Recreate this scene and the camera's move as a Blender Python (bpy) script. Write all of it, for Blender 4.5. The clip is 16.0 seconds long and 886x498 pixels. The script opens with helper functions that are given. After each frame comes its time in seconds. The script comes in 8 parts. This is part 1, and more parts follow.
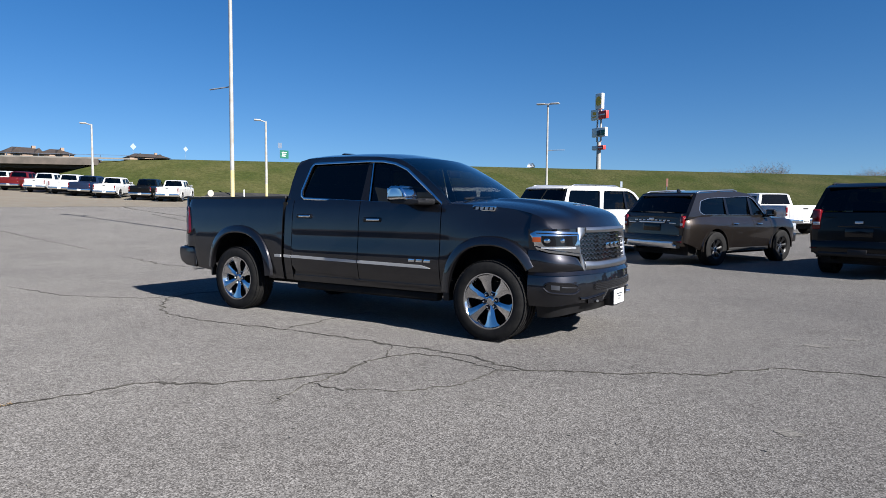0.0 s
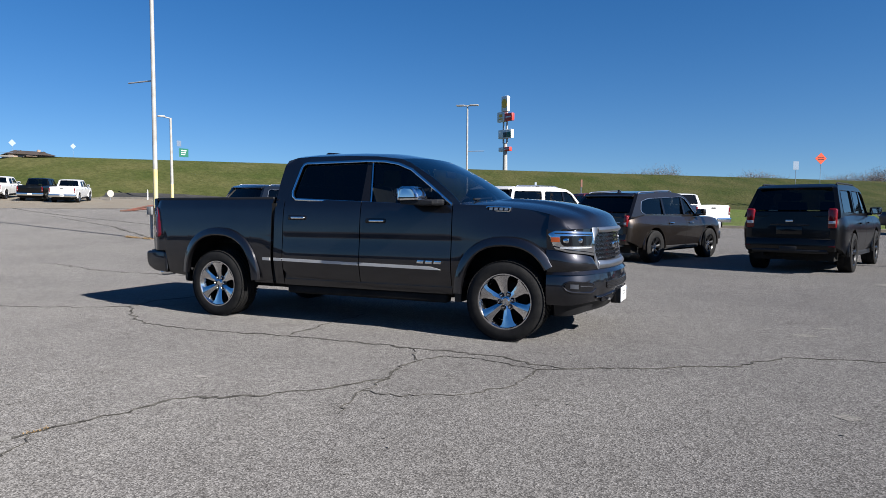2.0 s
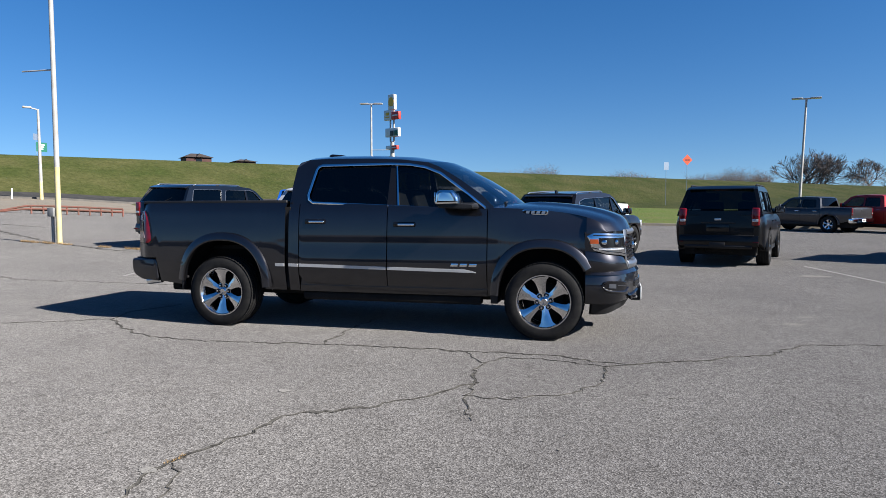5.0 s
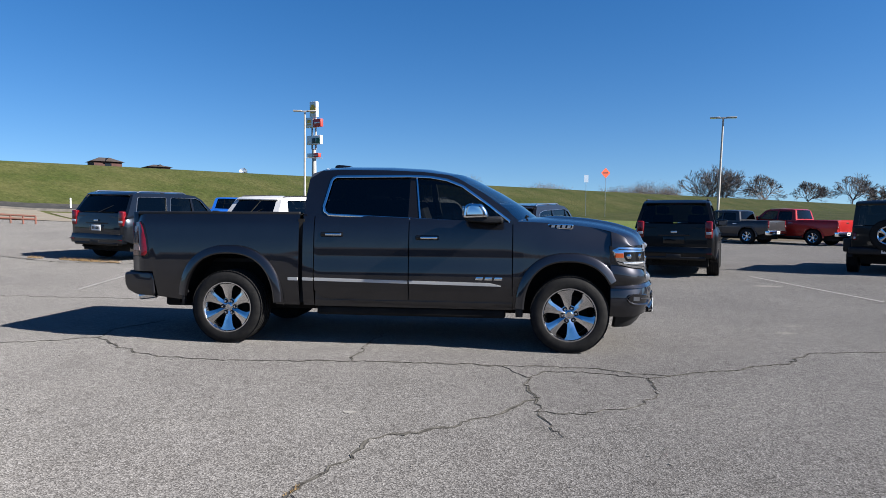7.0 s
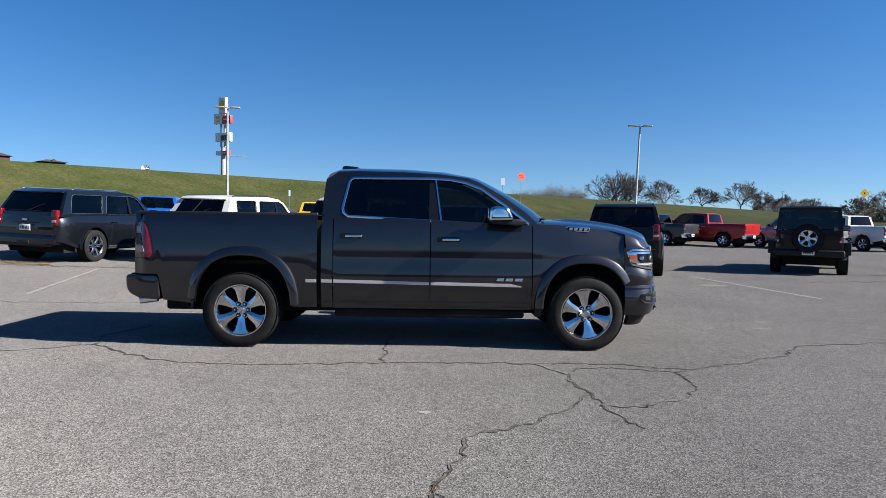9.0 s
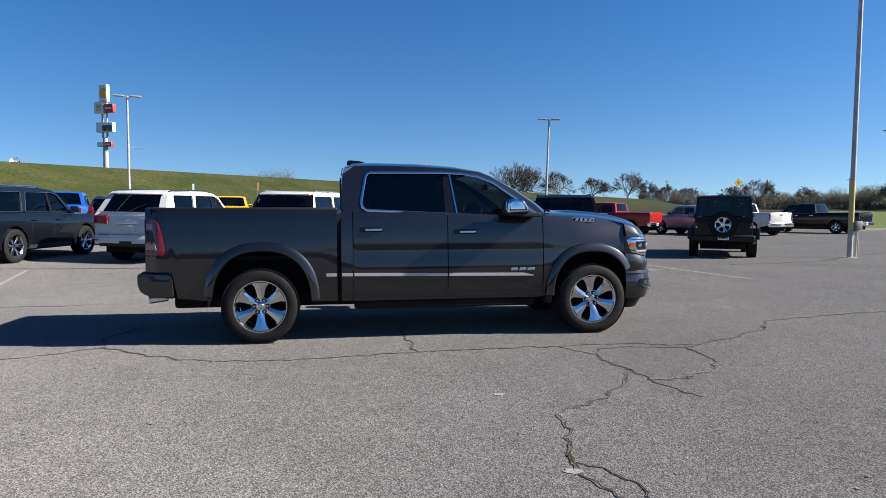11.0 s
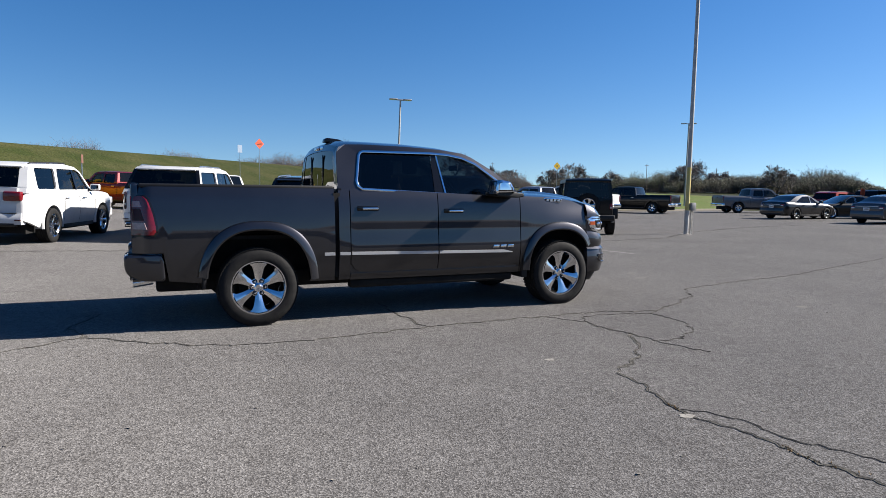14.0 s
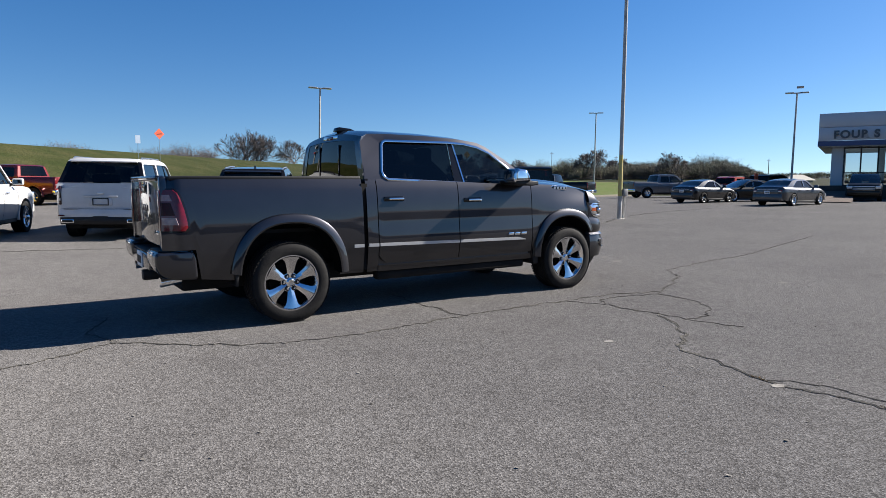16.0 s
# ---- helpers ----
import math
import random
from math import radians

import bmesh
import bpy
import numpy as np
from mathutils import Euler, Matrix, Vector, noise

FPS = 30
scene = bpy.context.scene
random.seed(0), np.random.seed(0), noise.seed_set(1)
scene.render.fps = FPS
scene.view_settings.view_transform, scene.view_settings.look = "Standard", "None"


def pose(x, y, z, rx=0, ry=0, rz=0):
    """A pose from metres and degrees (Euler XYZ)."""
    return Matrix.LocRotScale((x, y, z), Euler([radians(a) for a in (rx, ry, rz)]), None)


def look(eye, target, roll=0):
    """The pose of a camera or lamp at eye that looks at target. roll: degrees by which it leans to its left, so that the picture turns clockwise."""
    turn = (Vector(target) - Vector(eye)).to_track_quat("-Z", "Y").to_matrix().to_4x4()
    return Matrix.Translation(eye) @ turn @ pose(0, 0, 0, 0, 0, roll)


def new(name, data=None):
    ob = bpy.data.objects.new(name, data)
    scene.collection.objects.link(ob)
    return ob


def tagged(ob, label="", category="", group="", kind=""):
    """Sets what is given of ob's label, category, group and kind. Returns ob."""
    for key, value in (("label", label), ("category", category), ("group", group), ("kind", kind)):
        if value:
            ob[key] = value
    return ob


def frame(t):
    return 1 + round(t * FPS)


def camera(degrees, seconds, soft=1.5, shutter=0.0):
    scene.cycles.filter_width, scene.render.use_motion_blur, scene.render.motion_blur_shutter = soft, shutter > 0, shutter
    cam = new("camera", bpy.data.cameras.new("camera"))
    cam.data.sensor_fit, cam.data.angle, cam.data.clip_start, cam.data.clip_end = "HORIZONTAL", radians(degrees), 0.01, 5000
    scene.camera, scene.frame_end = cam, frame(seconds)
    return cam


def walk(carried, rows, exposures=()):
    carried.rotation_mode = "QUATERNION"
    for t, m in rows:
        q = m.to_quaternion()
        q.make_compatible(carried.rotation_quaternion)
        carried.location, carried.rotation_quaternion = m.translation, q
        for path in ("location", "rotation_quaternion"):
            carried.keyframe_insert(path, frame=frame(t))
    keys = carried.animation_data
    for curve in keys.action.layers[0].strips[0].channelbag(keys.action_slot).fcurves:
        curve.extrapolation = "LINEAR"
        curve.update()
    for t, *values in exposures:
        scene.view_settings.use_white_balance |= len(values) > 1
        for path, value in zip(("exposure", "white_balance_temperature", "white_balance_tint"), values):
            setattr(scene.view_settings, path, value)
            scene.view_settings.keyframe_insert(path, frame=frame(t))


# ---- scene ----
cam = camera(69.0, 16.0, soft=0.6)
METRES, EYE, TILT, LEAN, TURN = 10.0, 1.5, 0.0, 0.0, 33.3
PATH = [
    (0, (6.684, -5.451, 1.278), (5.598, -3.776, 1.157), 0.3),
    (0.5, (6.461, -5.54, 1.274), (5.444, -3.821, 1.166), 0.6),
    (1, (6.225, -5.655, 1.283), (5.3, -3.886, 1.163), -0.1),
    (1.5, (5.98, -5.766, 1.274), (5.088, -3.98, 1.152), -0.2),
    (2, (5.737, -5.913, 1.279), (4.902, -4.1, 1.16), 0.1),
    (2.5, (5.494, -6.065, 1.283), (4.739, -4.218, 1.138), -0.2),
    (3, (5.252, -6.114, 1.29), (4.524, -4.257, 1.144), -0.6),
    (3.5, (5.019, -6.168, 1.301), (4.318, -4.299, 1.178), -0.5),
    (6, (3.779, -6.597, 1.365), (3.396, -4.638, 1.234), -0.3),
    (6.5, (3.5, -6.6, 1.377), (3.154, -4.634, 1.255), -0.3),
    (7, (3.232, -6.627, 1.376), (2.975, -4.646, 1.28), 0.3),
    (7.5, (2.937, -6.695, 1.392), (2.755, -4.706, 1.301), -0.2),
    (8, (2.667, -6.712, 1.383), (2.528, -4.719, 1.293), 0.0),
    (10.5, (1.127, -6.934, 1.373), (1.408, -4.956, 1.28), 0.4),
    (11, (0.804, -6.935, 1.379), (1.127, -4.965, 1.266), -0.1),
    (11.5, (0.499, -6.897, 1.375), (0.842, -4.93, 1.256), -0.2),
    (12, (0.206, -6.903, 1.375), (0.622, -4.95, 1.258), -0.0),
    (12.5, (-0.112, -6.901, 1.382), (0.429, -4.981, 1.238), -0.1),
    (13, (-0.396, -6.817, 1.379), (0.208, -4.916, 1.23), 0.1),
    (13.5, (-0.675, -6.731, 1.375), (0.053, -4.875, 1.221), 0.5),
    (14, (-1.002, -6.663, 1.382), (-0.173, -4.851, 1.206), 0.6),
    (14.5, (-1.273, -6.518, 1.372), (-0.421, -4.718, 1.187), 0.3),
    (15, (-1.557, -6.396, 1.378), (-0.601, -4.649, 1.196), 0.4),
    (15.5, (-1.881, -6.26, 1.387), (-0.827, -4.571, 1.188), 0.2),
    (16, (-2.144, -6.055, 1.374), (-1.066, -4.383, 1.167), -0.2),
]
walk(cam, [(t, look(eye, target, roll)) for t, eye, target, roll in PATH], exposures=[(0, 1.18, 6500, 10), (3.5, 1.25, 6550, 10), (7, 1.46, 6600, 10), (16, 1.42, 6800, 11)])
# ---------------------------------------------------------------- light
SUN_EL, SUN_DIR = 33.0, Vector((0.979, -0.205, 0.0))
world = bpy.data.worlds.new("world")
scene.world = world
world.use_nodes = True
wn = world.node_tree.nodes
sky = wn.new("ShaderNodeTexSky")
sky.sky_type = "NISHITA"
sky.sun_disc = False
sky.sun_elevation = radians(SUN_EL)
sky.sun_rotation = math.atan2(SUN_DIR.x, SUN_DIR.y)
sky.altitude = 600.0
sky.air_density = 1.0
sky.dust_density = 0.35
sky.ozone_density = 3.0
hue = wn.new("ShaderNodeHueSaturation")
hue.inputs["Hue"].default_value = 0.507
hue.inputs["Saturation"].default_value = 1.34
# the haze band is lifted, so that the lowest sky stays a pale blue
gen = wn.new("ShaderNodeTexCoord")
lift = wn.new("ShaderNodeVectorMath")
lift.operation = "ADD"
lift.inputs[1].default_value = (0, 0, 0.07)
world.node_tree.links.new(gen.outputs["Generated"], lift.inputs[0])
norm = wn.new("ShaderNodeVectorMath")
norm.operation = "NORMALIZE"
world.node_tree.links.new(lift.outputs[0], norm.inputs[0])
world.node_tree.links.new(norm.outputs[0], sky.inputs[0])
world.node_tree.links.new(sky.outputs[0], hue.inputs["Color"])
world.node_tree.links.new(hue.outputs[0], wn["Background"].inputs[0])
wn["Background"].inputs[1].default_value = 0.0515
sun = new("sun", bpy.data.lights.new("sun", "SUN"))
sun.data.energy, sun.data.angle, sun.data.color = 5.0, radians(0.53), (1.0, 0.97, 0.93)
up = Vector((SUN_DIR.x * math.cos(radians(SUN_EL)), SUN_DIR.y * math.cos(radians(SUN_EL)), math.sin(radians(SUN_EL))))
sun.matrix_world = look(up * 60, (0, 0, 0))


# ---------------------------------------------------------------- materials
def mat(name, color, rough=0.5, metal=0.0, coat=0.0, spec=0.5, noise_scale=0.0, vary=0.0, bump=0.0, bump_scale=200.0,
        color2=None, coat_rough=0.03, emit=None, strength=0.0, detail=6.0):
    """A principled surface; vary mixes towards color2 by a soft noise at noise_scale, bump adds fine grain."""
    m = bpy.data.materials.new(name)
    m.use_nodes = True
    nt = m.node_tree
    b = nt.nodes["Principled BSDF"]
    b.inputs["Base Color"].default_value = (*color, 1)
    b.inputs["Roughness"].default_value = rough
    b.inputs["Metallic"].default_value = metal
    b.inputs["Coat Weight"].default_value = coat
    b.inputs["Coat Roughness"].default_value = coat_rough
    b.inputs["Specular IOR Level"].default_value = spec
    if emit:
        b.inputs["Emission Color"].default_value = (*emit, 1)
        b.inputs["Emission Strength"].default_value = strength
    if noise_scale or bump:
        co = nt.nodes.new("ShaderNodeTexCoord")
    if noise_scale:
        n = nt.nodes.new("ShaderNodeTexNoise")
        n.inputs["Scale"].default_value, n.inputs["Detail"].default_value = noise_scale, detail
        nt.links.new(co.outputs["Object"], n.inputs["Vector"])
        mx = nt.nodes.new("ShaderNodeMix")
        mx.data_type = "RGBA"
        mx.inputs["A"].default_value = (*color, 1)
        mx.inputs["B"].default_value = (*(color2 or tuple(c * (1 - vary) for c in color)), 1)
        ramp = nt.nodes.new("ShaderNodeMapRange")
        ramp.inputs["From Min"].default_value, ramp.inputs["From Max"].default_value = 0.35, 0.65
        nt.links.new(n.outputs["Fac"], ramp.inputs["Value"])
        nt.links.new(ramp.outputs[0], mx.inputs["Factor"])
        nt.links.new(mx.outputs["Result"], b.inputs["Base Color"])
    if bump:
        n2 = nt.nodes.new("ShaderNodeTexNoise")
        n2.inputs["Scale"].default_value, n2.inputs["Detail"].default_value = bump_scale, 4.0
        nt.links.new(co.outputs["Object"], n2.inputs["Vector"])
        bp = nt.nodes.new("ShaderNodeBump")
        bp.inputs["Strength"].default_value, bp.inputs["Distance"].default_value = bump, 1.0 / bump_scale
        nt.links.new(n2.outputs["Fac"], bp.inputs["Height"])
        nt.links.new(bp.outputs[0], b.inputs["Normal"])
    return m


def paint(name, color, metal=0.0, rough=0.35, lacquer=0.5):
    """Car paint: a base with fine flake under clear lacquer, dusted unevenly."""
    m = mat(name, color, rough, metal, coat=lacquer, coat_rough=0.02, spec=0.2, noise_scale=3.0, vary=0.12)
    nt = m.node_tree
    b = nt.nodes["Principled BSDF"]
    co = nt.nodes.new("ShaderNodeTexCoord")
    n = nt.nodes.new("ShaderNodeTexNoise")
    n.inputs["Scale"].default_value, n.inputs["Detail"].default_value = 6.0, 3.0
    nt.links.new(co.outputs["Object"], n.inputs["Vector"])
    r = nt.nodes.new("ShaderNodeMapRange")
    r.inputs["To Min"].default_value, r.inputs["To Max"].default_value = 0.01, 0.05
    nt.links.new(n.outputs["Fac"], r.inputs["Value"])
    nt.links.new(r.outputs[0], b.inputs["Coat Roughness"])
    return m


def glass(name, tint, rough=0.0, faces=1):
    """Tinted pane: dims what lies behind it, mirrors by Fresnel."""
    m = bpy.data.materials.new(name)
    m.use_nodes = True
    nt = m.node_tree
    out = nt.nodes["Material Output"]
    nt.nodes.remove(nt.nodes["Principled BSDF"])
    t = nt.nodes.new("ShaderNodeBsdfTransparent")
    t.inputs["Color"].default_value = (*tint, 1)
    g = nt.nodes.new("ShaderNodeBsdfGlossy")
    g.inputs["Color"].default_value = (1, 1, 1, 1)
    g.inputs["Roughness"].default_value = rough
    lw = nt.nodes.new("ShaderNodeLayerWeight")
    lw.inputs["Blend"].default_value = 0.5
    pw = nt.nodes.new("ShaderNodeMath")
    pw.operation = "POWER"
    nt.links.new(lw.outputs["Facing"], pw.inputs[0])
    pw.inputs[1].default_value = 5.0 if faces == 1 else 3.6
    f = nt.nodes.new("ShaderNodeMath")
    f.operation = "MULTIPLY_ADD"
    nt.links.new(pw.outputs[0], f.inputs[0])
    f.inputs[1].default_value, f.inputs[2].default_value = 0.92, 0.032 * faces
    mx = nt.nodes.new("ShaderNodeMixShader")
    nt.links.new(f.outputs[0], mx.inputs[0])
    nt.links.new(t.outputs[0], mx.inputs[1])
    nt.links.new(g.outputs[0], mx.inputs[2])
    nt.links.new(mx.outputs[0], out.inputs["Surface"])
    return m


M_RUBBER = mat("tyre_rubber", (0.0085, 0.0085, 0.009), 0.75, spec=0.15, noise_scale=14, color2=(0.015, 0.0145, 0.014), bump=0.3, bump_scale=120)
M_BLACK = mat("black_plastic", (0.009, 0.009, 0.01), 0.55, spec=0.35, noise_scale=9, vary=0.3, bump=0.15, bump_scale=500)
M_GLOSS = mat("gloss_black", (0.006, 0.006, 0.007), 0.12, spec=0.3, coat=0.2)
M_UNDER = mat("underbody", (0.007, 0.007, 0.007), 0.85, spec=0.2, noise_scale=6, color2=(0.014, 0.013, 0.012))
M_CHROME = mat("chrome", (0.8, 0.81, 0.83), 0.06, 1.0, noise_scale=5, vary=0.06)
M_SATIN = mat("satin_metal", (0.62, 0.63, 0.65), 0.3, 1.0, noise_scale=8, vary=0.1)
M_ALLOY = mat("polished_alloy", (0.7, 0.7, 0.71), 0.13, 1.0, noise_scale=9, vary=0.12)
M_STRIP = mat("pale_silver_strip", (0.5, 0.5, 0.5), 0.35, 0.35, noise_scale=8, vary=0.08)
M_FRAME = mat("satin_frame", (0.42, 0.425, 0.44), 0.36, 1.0, noise_scale=8, vary=0.1)
M_ALLOYDK = mat("dark_alloy", (0.012, 0.012, 0.013), 0.3, 0.3, noise_scale=9, vary=0.2)
M_REDLENS = mat("red_lens", (0.15, 0.004, 0.007), 0.1, spec=0.3, coat=0.5, noise_scale=30, color2=(0.1, 0.003, 0.005))
M_DIMRED = mat("dim_red_reflector", (0.05, 0.003, 0.004), 0.2, spec=0.3)
M_CLEARLENS = mat("clear_lens", (0.55, 0.56, 0.58), 0.1, 0.3, coat=1.0, noise_scale=40, color2=(0.35, 0.36, 0.38))
M_AMBER = mat("amber_lens", (0.33, 0.06, 0.012), 0.15, coat=1.0)
M_TINT = glass("privacy_glass", (0.035, 0.036, 0.038))
M_FRONTGLASS = glass("side_glass", (0.16, 0.17, 0.17))
M_CLEARGLASS = glass("windscreen_glass", (0.5, 0.54, 0.53), faces=2)
M_WHITE = mat("white_plastic", (0.78, 0.78, 0.77), 0.4, noise_scale=12, vary=0.06)
M_SEAT = mat("dark_upholstery", (0.03, 0.03, 0.032), 0.7, noise_scale=20, vary=0.3)


def asphalt(name, a, b):
    """Worn grey asphalt: pale chips in a dark binder, patches and faint stains."""
    m = bpy.data.materials.new(name)
    m.use_nodes = True
    nt = m.node_tree
    bs = nt.nodes["Principled BSDF"]
    L = nt.links.new
    co = nt.nodes.new("ShaderNodeTexCoord")

    def noisy(scale, detail=4.0, rough=0.6):
        n = nt.nodes.new("ShaderNodeTexNoise")
        n.inputs["Scale"].default_value, n.inputs["Detail"].default_value, n.inputs["Roughness"].default_value = scale, detail, rough
        L(co.outputs["Object"], n.inputs["Vector"])
        return n.outputs["Fac"]

    def ranged(v, lo, hi, to0, to1):
        r = nt.nodes.new("ShaderNodeMapRange")
        for k, x in zip(("From Min", "From Max", "To Min", "To Max"), (lo, hi, to0, to1)):
            r.inputs[k].default_value = x
        L(v, r.inputs["Value"])
        return r.outputs[0]

    def mixed(kind, fac, x, y):
        k = nt.nodes.new("ShaderNodeMix")
        k.data_type, k.blend_type = "RGBA", kind
        if isinstance(fac, float):
            k.inputs["Factor"].default_value = fac
        else:
            L(fac, k.inputs["Factor"])
        for s, v in (("A", x), ("B", y)):
            if isinstance(v, tuple):
                k.inputs[s].default_value = (*v, 1)
            else:
                L(v, k.inputs[s])
        return k.outputs["Result"]

    vo = nt.nodes.new("ShaderNodeTexVoronoi")
    vo.inputs["Scale"].default_value = 120.0
    L(co.outputs["Object"], vo.inputs["Vector"])
    chip = ranged(vo.outputs["Color"], 0.25, 0.9, 0.0, 1.0)
    base = mixed("MIX", chip, a, b)
    base = mixed("MULTIPLY", ranged(noisy(110.0, 4.0, 0.8), 0.42, 0.56, 1.0, 0.0), base, (0.5, 0.495, 0.49))
    base = mixed("MULTIPLY", ranged(noisy(16.0, 4.0, 0.7), 0.42, 0.6, 0.6, 0.0), base, (0.76, 0.755, 0.75))
    base = mixed("MULTIPLY", ranged(noisy(0.35, 5.0), 0.4, 0.65, 0.0, 0.8), base, (0.82, 0.82, 0.83))
    base = mixed("MULTIPLY", ranged(noisy(2.6, 5.0, 0.7), 0.5, 0.68, 0.0, 0.8), base, (0.84, 0.835, 0.83))
    L(base, bs.inputs["Base Color"])
    bs.inputs["Roughness"].default_value = 0.9
    bs.inputs["Diffuse Roughness"].default_value = 0.45
    bs.inputs["Specular IOR Level"].default_value = 0.06
    bp = nt.nodes.new("ShaderNodeBump")
    bp.inputs["Strength"].default_value, bp.inputs["Distance"].default_value = 0.9, 0.006
    L(mixed("MIX", 0.5, vo.outputs["Distance"], noisy(60.0, 3.0)), bp.inputs["Height"])
    L(bp.outputs[0], bs.inputs["Normal"])
    return m


M_ASPHALT = asphalt("asphalt", (0.1, 0.0947, 0.09), (0.322, 0.307, 0.291))
M_ROAD = mat("road_asphalt", (0.035, 0.035, 0.034), 0.95, spec=0.08, noise_scale=1.5, color2=(0.05, 0.048, 0.046), bump=0.4, bump_scale=60)
M_GRASS = mat("grass", (0.041, 0.052, 0.0135), 0.95, spec=0.1, noise_scale=0.16, color2=(0.07, 0.069, 0.026), bump=0.6, bump_scale=2.2, detail=14.0)
_nt = M_GRASS.node_tree
_b = _nt.nodes["Principled BSDF"]
_b.inputs["Diffuse Roughness"].default_value = 0.8
_n = _nt.nodes.new("ShaderNodeTexNoise")
_n.inputs["Scale"].default_value, _n.inputs["Detail"].default_value, _n.inputs["Roughness"].default_value = 1.4, 12.0, 0.8
_nt.links.new(_nt.nodes["Texture Coordinate"].outputs["Object"], _n.inputs["Vector"])
_r = _nt.nodes.new("ShaderNodeMapRange")
_r.inputs["From Min"].default_value, _r.inputs["From Max"].default_value = 0.38, 0.62
_nt.links.new(_n.outputs["Fac"], _r.inputs["Value"])
_m = _nt.nodes.new("ShaderNodeMix")
_m.data_type, _m.blend_type = "RGBA", "MULTIPLY"
_nt.links.new(_r.outputs[0], _m.inputs["Factor"])
_nt.links.new(_b.inputs["Base Color"].links[0].from_socket, _m.inputs["A"])
_m.inputs["B"].default_value = (0.55, 0.6, 0.5, 1)
_nt.links.new(_m.outputs["Result"], _b.inputs["Base Color"])
M_DIRT = mat("dirt", (0.17, 0.138, 0.1), 0.95, noise_scale=0.6, color2=(0.18, 0.16, 0.125), bump=0.6, bump_scale=12)
M_CRACK = mat("crack_filler", (0.034, 0.032, 0.029), 0.95, spec=0.1, noise_scale=16, color2=(0.1, 0.094, 0.082), bump=0.5, bump_scale=90)
M_LINE = mat("worn_line_paint", (0.26, 0.25, 0.235), 0.85, spec=0.2, noise_scale=9, color2=(0.18, 0.171, 0.158))
M_STEELPAINT = mat("pale_painted_steel", (0.36, 0.36, 0.345), 0.5, noise_scale=2.5, color2=(0.27, 0.25, 0.22), bump=0.1, bump_scale=60)
M_YELLOW = mat("yellow_paint", (0.5, 0.41, 0.17), 0.6, noise_scale=3, color2=(0.45, 0.4, 0.25))
M_OCHRE = mat("ochre_pole_paint", (0.46, 0.35, 0.07), 0.6, noise_scale=3, color2=(0.42, 0.36, 0.16))
M_RUST = mat("rust_red_paint", (0.17, 0.055, 0.038), 0.75, noise_scale=3, color2=(0.11, 0.06, 0.042))
M_CONCRETE = mat("concrete", (0.42, 0.4, 0.36), 0.85, noise_scale=1.2, color2=(0.33, 0.31, 0.28), bump=0.3, bump_scale=30)


# ---------------------------------------------------------------- geometry helpers
def mesh_of(bm, material, smooth=True):
    me = bpy.data.meshes.new("mesh")
    bm.normal_update()
    bm.to_mesh(me)
    bm.free()
    for m in (material if isinstance(material, (list, tuple)) else [material]):
        me.materials.append(m)
    if smooth:
        me.shade_smooth()
        me.set_sharp_from_angle(angle=radians(32))
    return me


def part(name, bm, material, parent, label="", smooth=True):
    ob = new(name, mesh_of(bm, material, smooth))
    ob.parent = parent
    if label:
        tagged(ob, label)
    return ob


def shared(name, me, parent, m=None):
    ob = new(name, me)
    ob.parent = parent
    if m is not None:
        ob.matrix_basis = m
    return ob


def thing(name, m, label, category, group="", kind=""):
    ob = new(name)
    ob.matrix_world = m
    return tagged(ob, label, category, group, kind)


def structure(name, bm, material, label="", smooth=False):
    ob = new(name, mesh_of(bm, material, smooth))
    return tagged(ob, label, kind="structure")


def add_box(bm, x0, x1, y0, y1, z0, z1, bevel=0.0, seg=2):
    start = set(bm.verts)
    vs = [bm.verts.new((x, y, z)) for x in (x0, x1) for y in (y0, y1) for z in (z0, z1)]
    fs = [bm.faces.new([vs[i] for i in q]) for q in ((0, 1, 3, 2), (4, 6, 7, 5), (0, 4, 5, 1), (2, 3, 7, 6), (0, 2, 6, 4), (1, 5, 7, 3))]
    if bevel:
        es = list({e for f in fs for e in f.edges})
        bmesh.ops.bevel(bm, geom=es, offset=bevel, segments=seg, affect="EDGES", profile=0.5)
    return [v for v in bm.verts if v not in start]


def box(x0, x1, y0, y1, z0, z1, bevel=0.0, seg=2):
    bm = bmesh.new()
    add_box(bm, x0, x1, y0, y1, z0, z1, bevel, seg)
    return bm


def add_tube(bm, a, b, r0, r1=None, n=10, caps=True):
    a, b = Vector(a), Vector(b)
    r1 = r0 if r1 is None else r1
    q = (b - a).to_track_quat("Z", "Y")
    rings = []
    for p, r in ((a, r0), (b, r1)):
        rings.append([bm.verts.new(p + q @ Vector((r * math.cos(k * math.tau / n), r * math.sin(k * math.tau / n), 0))) for k in range(n)])
    for k in range(n):
        bm.faces.new((rings[0][k], rings[0][(k + 1) % n], rings[1][(k + 1) % n], rings[1][k]))
    if caps:
        bm.faces.new(rings[0][::-1])
        bm.faces.new(rings[1])


def tube(a, b, r0, r1=None, n=10):
    bm = bmesh.new()
    add_tube(bm, a, b, r0, r1, n)
    return bm


